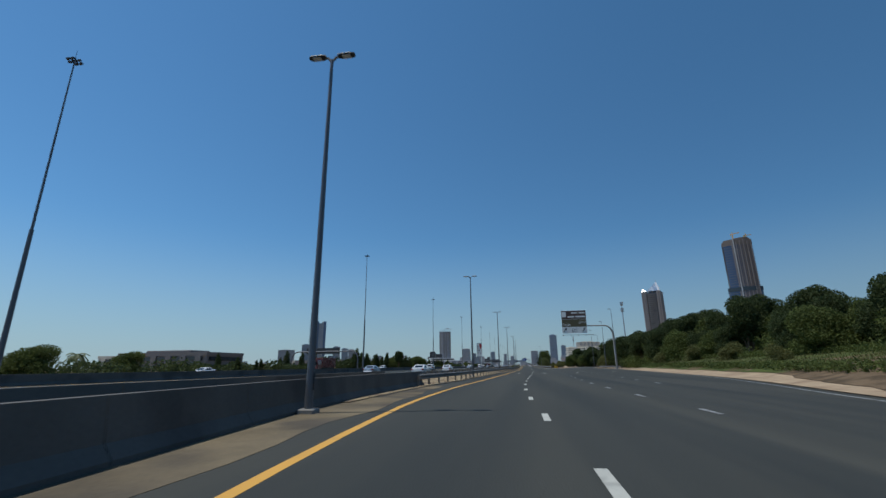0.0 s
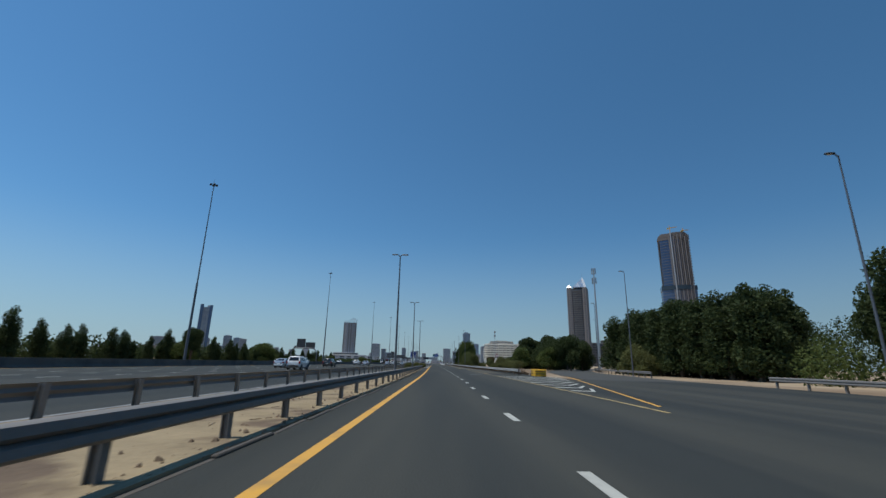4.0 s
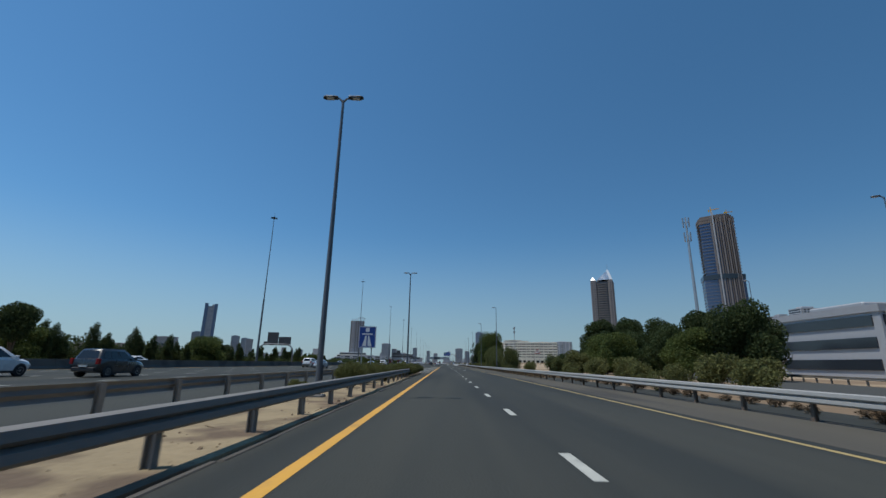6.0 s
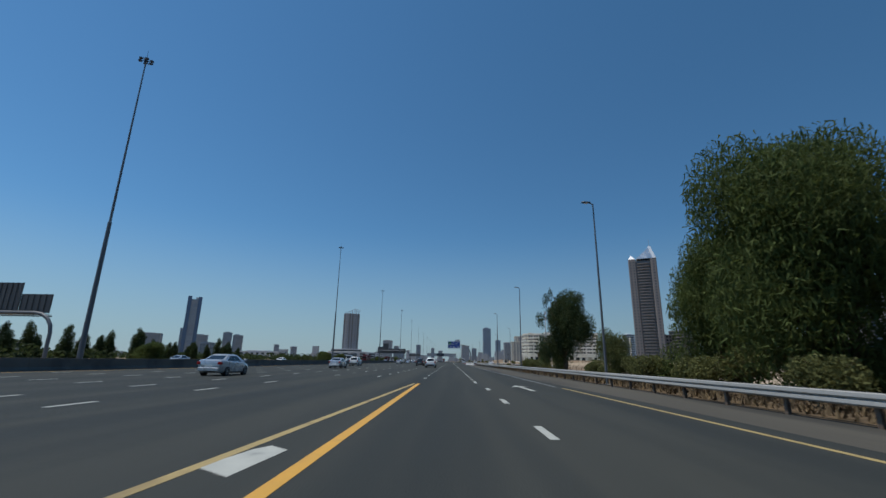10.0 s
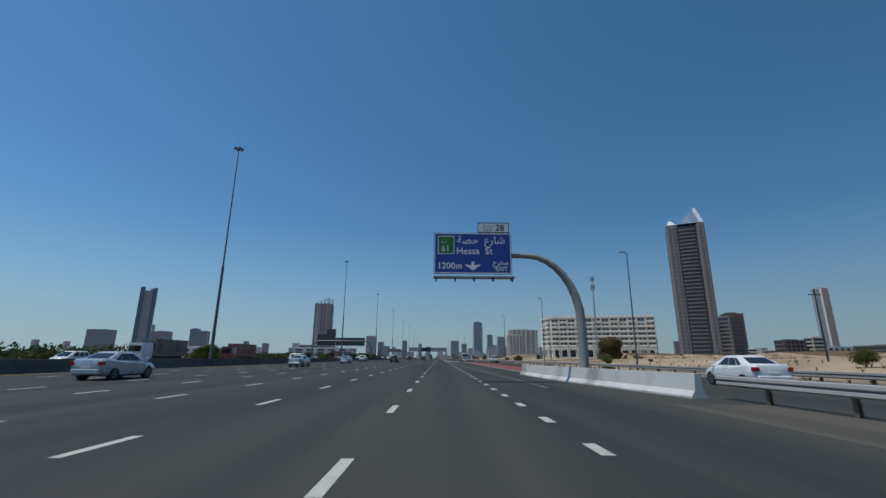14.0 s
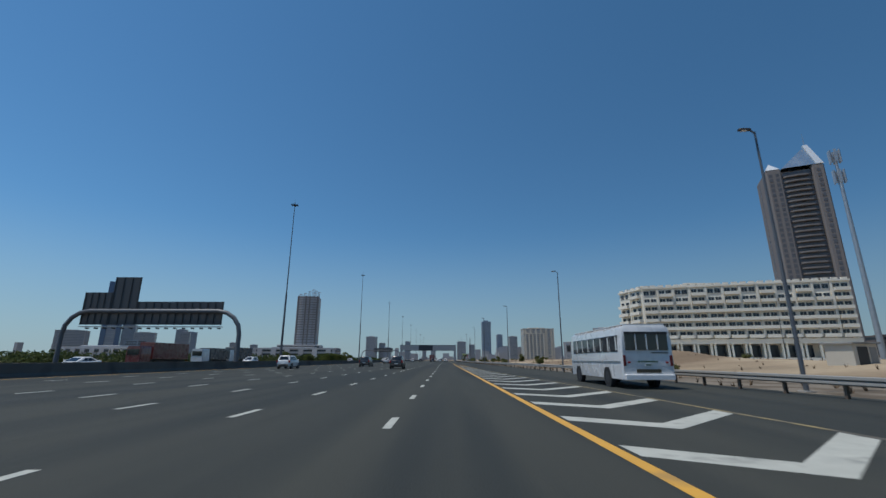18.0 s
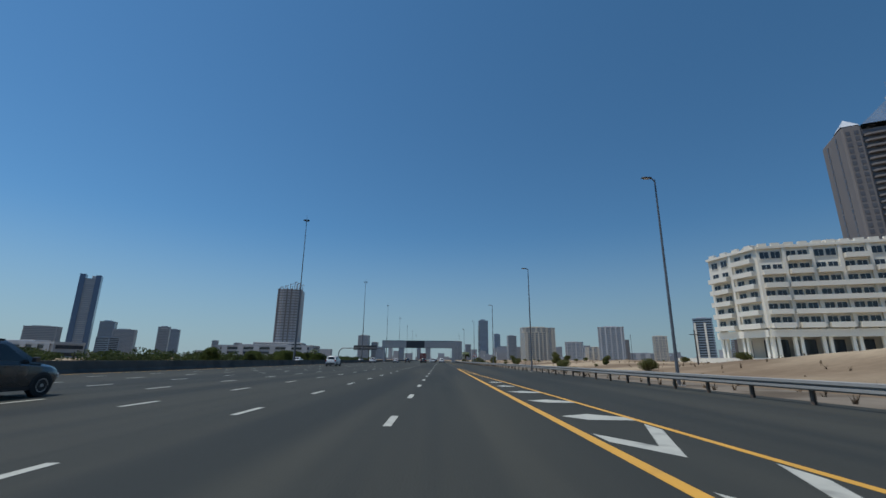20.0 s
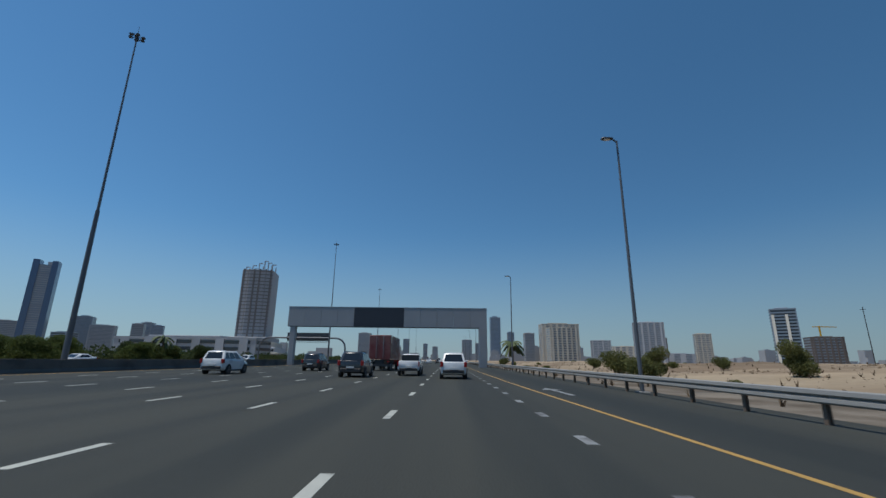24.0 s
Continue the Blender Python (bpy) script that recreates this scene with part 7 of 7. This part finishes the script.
place(car("silver sedan in a middle lane", "sedan", P_SILVER), [(-18.3, 531.2, 0), (-18.3, 564, 0), (-18.5, 594, 0), (-16.0, 401, 0), (-26, 116, 0), (-22, 318, 0), (-18.6, 353, 0), (-25, 247, 0), (-16.0, 434, 0), (-42, 655, 180), (-50, 450, 180), (-10.6, 985, 0), (0.5, 1040, 0)])
place(car("white sport utility vehicle on the motorway", "suv", P_WHITE), [(-18.6, 234, 0), (-18.9, 459.5, 0), (-26.2, 325, 0), (-22, 634, 0), (-3.0, 452, 0), (-18.3, 373, 0), (-22, 575, 0), (-22, 702, 0), (-17.9, 884, 0), (-27, 170, 0), (-26.5, 263, 0), (0.55, 881, 0), (-45, 560, 180), (-42, 735, 180), (-42, 940, 180), (-56, 215, 180), (-47, 395, 180), (-19.4, 786.5, 0), (-24, 863, 0)])
place(car("black sport utility vehicle on the motorway", "suv", P_BLACK), [(-6.9, 479, 0), (-10.7, 612, 0), (-6.9, 704, 0), (-6.7, 881.5, 0), (-14.1, 896, 0), (-3.2, 1000, 0), (-22, 267, 0), (-14.3, 720, 0)])
place(car("white pickup truck in the traffic", "pickup", P_WHITE, "pickup truck"), [(14.9, 625.4, 0), (-3.0, 886, 0), (-43, 840, 180)])
lad = thing("ladder", "folded aluminium ladder leaning over a pickup's bed", "ladder", at=pose(14.5, 623.8, 1.06, 42, 0, 0))
for x in (0.0, 0.42):
    part("ladder_rail", Geo().box(x - 0.03, x + 0.03, -1.0, 1.5, 0.0, 0.07), M_GALV, lad)
for i in range(8):
    part("rung", Geo().box(0.03, 0.39, -0.9 + i * 0.3, -0.86 + i * 0.3, 0.02, 0.05), M_GALV, lad)


def bus(x, y, a):
    root = thing("bus", "plain white passenger bus on the service road", "bus", at=(x, y, 0), turn=a)
    def rg(yy, w, z1, z0=0.42):
        return [(-w, yy, z0), (w, yy, z0), (w + 0.03, yy, 1.2), (w, yy, 2.2), (w - 0.07, yy, z1 - 0.16), (w - 0.28, yy, z1), (-w + 0.28, yy, z1), (-w + 0.07, yy, z1 - 0.16), (-w, yy, 2.2), (-w - 0.03, yy, 1.2)]
    part("body", Geo().loft([rg(-4.35, 1.10, 2.78, 0.55), rg(-4.28, 1.17, 2.9), rg(4.1, 1.17, 2.9), rg(4.3, 1.12, 2.8), rg(4.36, 1.0, 2.6, 0.5)]), P_BUS, root, smooth=True)
    part("roof_rim", Geo().box(-0.95, 0.95, -4.3, 4.0, 2.885, 2.93), P_BUS, root)
    part("rear_window", Geo().bbox(-0.98, 0.98, -4.40, -4.2, 1.72, 2.52, 0.03), M_CARGLASS, root)
    for x in (-0.5, 0.0, 0.5):
        part("window_divider", Geo().box(x - 0.022, x + 0.022, -4.42, -4.38, 1.72, 2.52), P_BUS, root)
    part("visor", Geo().box(-0.99, 0.99, -4.43, -4.37, 2.44, 2.56), M_TRIM, root)
    part("marking_bar", Geo().box(0.2, 0.95, -4.39, -4.34, 1.58, 1.63), M_BLACK, root)
    part("windscreen", Geo().bbox(-1.0, 1.0, 4.2, 4.41, 1.3, 2.5, 0.03), M_CARGLASS, root)
    for s in (-1, 1):
        for i in range(7):
            yy = -3.95 + i * 1.08
            part("side_window", Geo().bbox(min(s * 1.05, s * 1.205), max(s * 1.05, s * 1.205), yy, yy + 0.98, 1.66, 2.42, 0.02), M_CARGLASS, root)
            part("curtain", Geo().box(min(s * 1.206, s * 1.21), max(s * 1.206, s * 1.21), yy + 0.05, yy + 0.2, 1.72, 2.36), M_PLATE, root)
        part("waist_strip", Geo().box(min(s * 1.19, s * 1.225), max(s * 1.19, s * 1.225), -4.2, 4.0, 1.18, 1.24), M_GALV, root)
        part("tail_lamp", Geo().bbox(s * 1.06 - 0.06, s * 1.06 + 0.06, -4.41, -4.25, 1.02, 1.5, 0.02), M_TAILD, root)
        part("reflector", Geo().box(s * 0.86 - 0.05, s * 0.86 + 0.05, -4.39, -4.33, 1.14, 1.22), M_TAIL, root)
        part("mirror", Geo().box(min(s * 1.2, s * 1.42), max(s * 1.2, s * 1.42), 4.2, 4.3, 1.8, 2.2), M_TRIM, root)
        for yy in (-2.3, 2.7):
            part("wheel_arch", Geo().disc((s * 1.06, yy, 0.48), 0.56, "x", 0.26, 20), M_TRIM, root)
            wheel(root, s * 1.06, yy, 0.46, 0.27)
    part("rear_bumper", Geo().bbox(-1.12, 1.12, -4.5, -4.25, 0.42, 0.66, 0.04), P_BUS, root)
    part("number_plate", Geo().box(-0.16, 0.16, -4.40, -4.34, 1.02, 1.12), M_PLATE, root)
    part("plate_bar", Geo().box(-0.12, 0.12, -4.405, -4.40, 1.045, 1.095), M_DGREEN, root)
    part("warning_strip", Geo().box(-0.55, 0.55, -4.388, -4.34, 0.72, 0.88), M_OLIVE, root)
    for i in range(9):
        part("strip_bar", Geo().box(-0.52 + i * 0.118, -0.46 + i * 0.118, -4.394, -4.388, 0.73, 0.87), M_BLACK, root)
    for i in range(8):
        part("lettering_bar", Geo().box(-0.44 + i * 0.115, -0.37 + i * 0.115, -4.386, -4.34, 1.18, 1.25), M_DGREEN, root)


bus(9.3, 664.6, -1)


def truck(x, y, a, box_col, label, length=12.0, h=3.95):
    root = thing("truck", label, "truck", "trucks", at=(x, y, 0), turn=a)
    L = length
    part("container", Geo().bbox(-1.22, 1.22, -L / 2, L / 2 - 3.0, 1.25, h, 0.03), box_col, root)
    for s in (-1, 1):
        g = Geo()
        for i in range(24):
            yy = -L / 2 + 0.2 + i * (L - 3.4) / 24
            g.box(min(s * 1.22, s * 1.25), max(s * 1.22, s * 1.25), yy, yy + 0.14, 1.35, h - 0.1)
        part("corrugation", g, box_col, root)
    for s in (-1, 1):
        part("rear_door", Geo().bbox(min(s * 0.02, s * 1.18), max(s * 0.02, s * 1.18), -L / 2 - 0.05, -L / 2 + 0.02, 1.32, h - 0.06, 0.02), box_col, root)
        part("lock_rod", Geo().tube([(s * 0.4, -L / 2 - 0.08, 1.4), (s * 0.4, -L / 2 - 0.08, h - 0.15)], 0.025, 6), M_GALV, root)
        part("tail_lamp", Geo().box(s * 1.0 - 0.15, s * 1.0 + 0.15, -L / 2 - 0.06, -L / 2, 0.95, 1.08), M_TAIL, root)
        for yy in (-L / 2 + 1.0, -L / 2 + 2.2, L / 2 - 3.9, L / 2 - 1.1):
            wheel(root, s * 1.02, yy, 0.5, 0.32)
    part("chassis", Geo().box(-0.5, 0.5, -L / 2, L / 2 - 0.6, 0.75, 1.22), M_TRIM, root)
    part("bumper", Geo().box(-1.15, 1.15, -L / 2 - 0.02, -L / 2 + 0.12, 0.5, 0.75), M_DARKMETAL, root)
    cab = part("cab", Geo().loft([[(x_ * w, y_, z) for x_, y_ in ((-1, L / 2 - 2.5), (1, L / 2 - 2.5), (1, L / 2 - 0.2), (0.9, L / 2), (-0.9, L / 2), (-1, L / 2 - 0.2))] for z, w in ((0.6, 1.2), (2.0, 1.22), (3.0, 1.15), (3.25, 1.05))]), P_WHITE if box_col is not P_RED else P_RED, root)
    part("windscreen", Geo().box(-0.95, 0.95, L / 2 - 0.1, L / 2 + 0.03, 1.9, 2.8), M_CARGLASS, cab)


truck(-7.6, 904, 0, P_RED, "dark red container truck in a middle lane")
truck(-44.5, 604, 180, P_RED, "dark red trailer truck on the oncoming side")
truck(-47, 620 - 40, 180, P_GREY, "grey trailer truck on the oncoming side")
truck(-50, 745, 180, P_GREY, "grey trailer truck on the oncoming side")
truck(-58, 165, 180, P_RED, "dark red trailer truck on the oncoming side")
truck(-49.5, 716, 180, P_RED, "dark red trailer truck behind the median wall", 13.0)
truck(-49.5, 733, 180, P_GREY, "grey box truck behind the median wall", 11.0, 3.5)
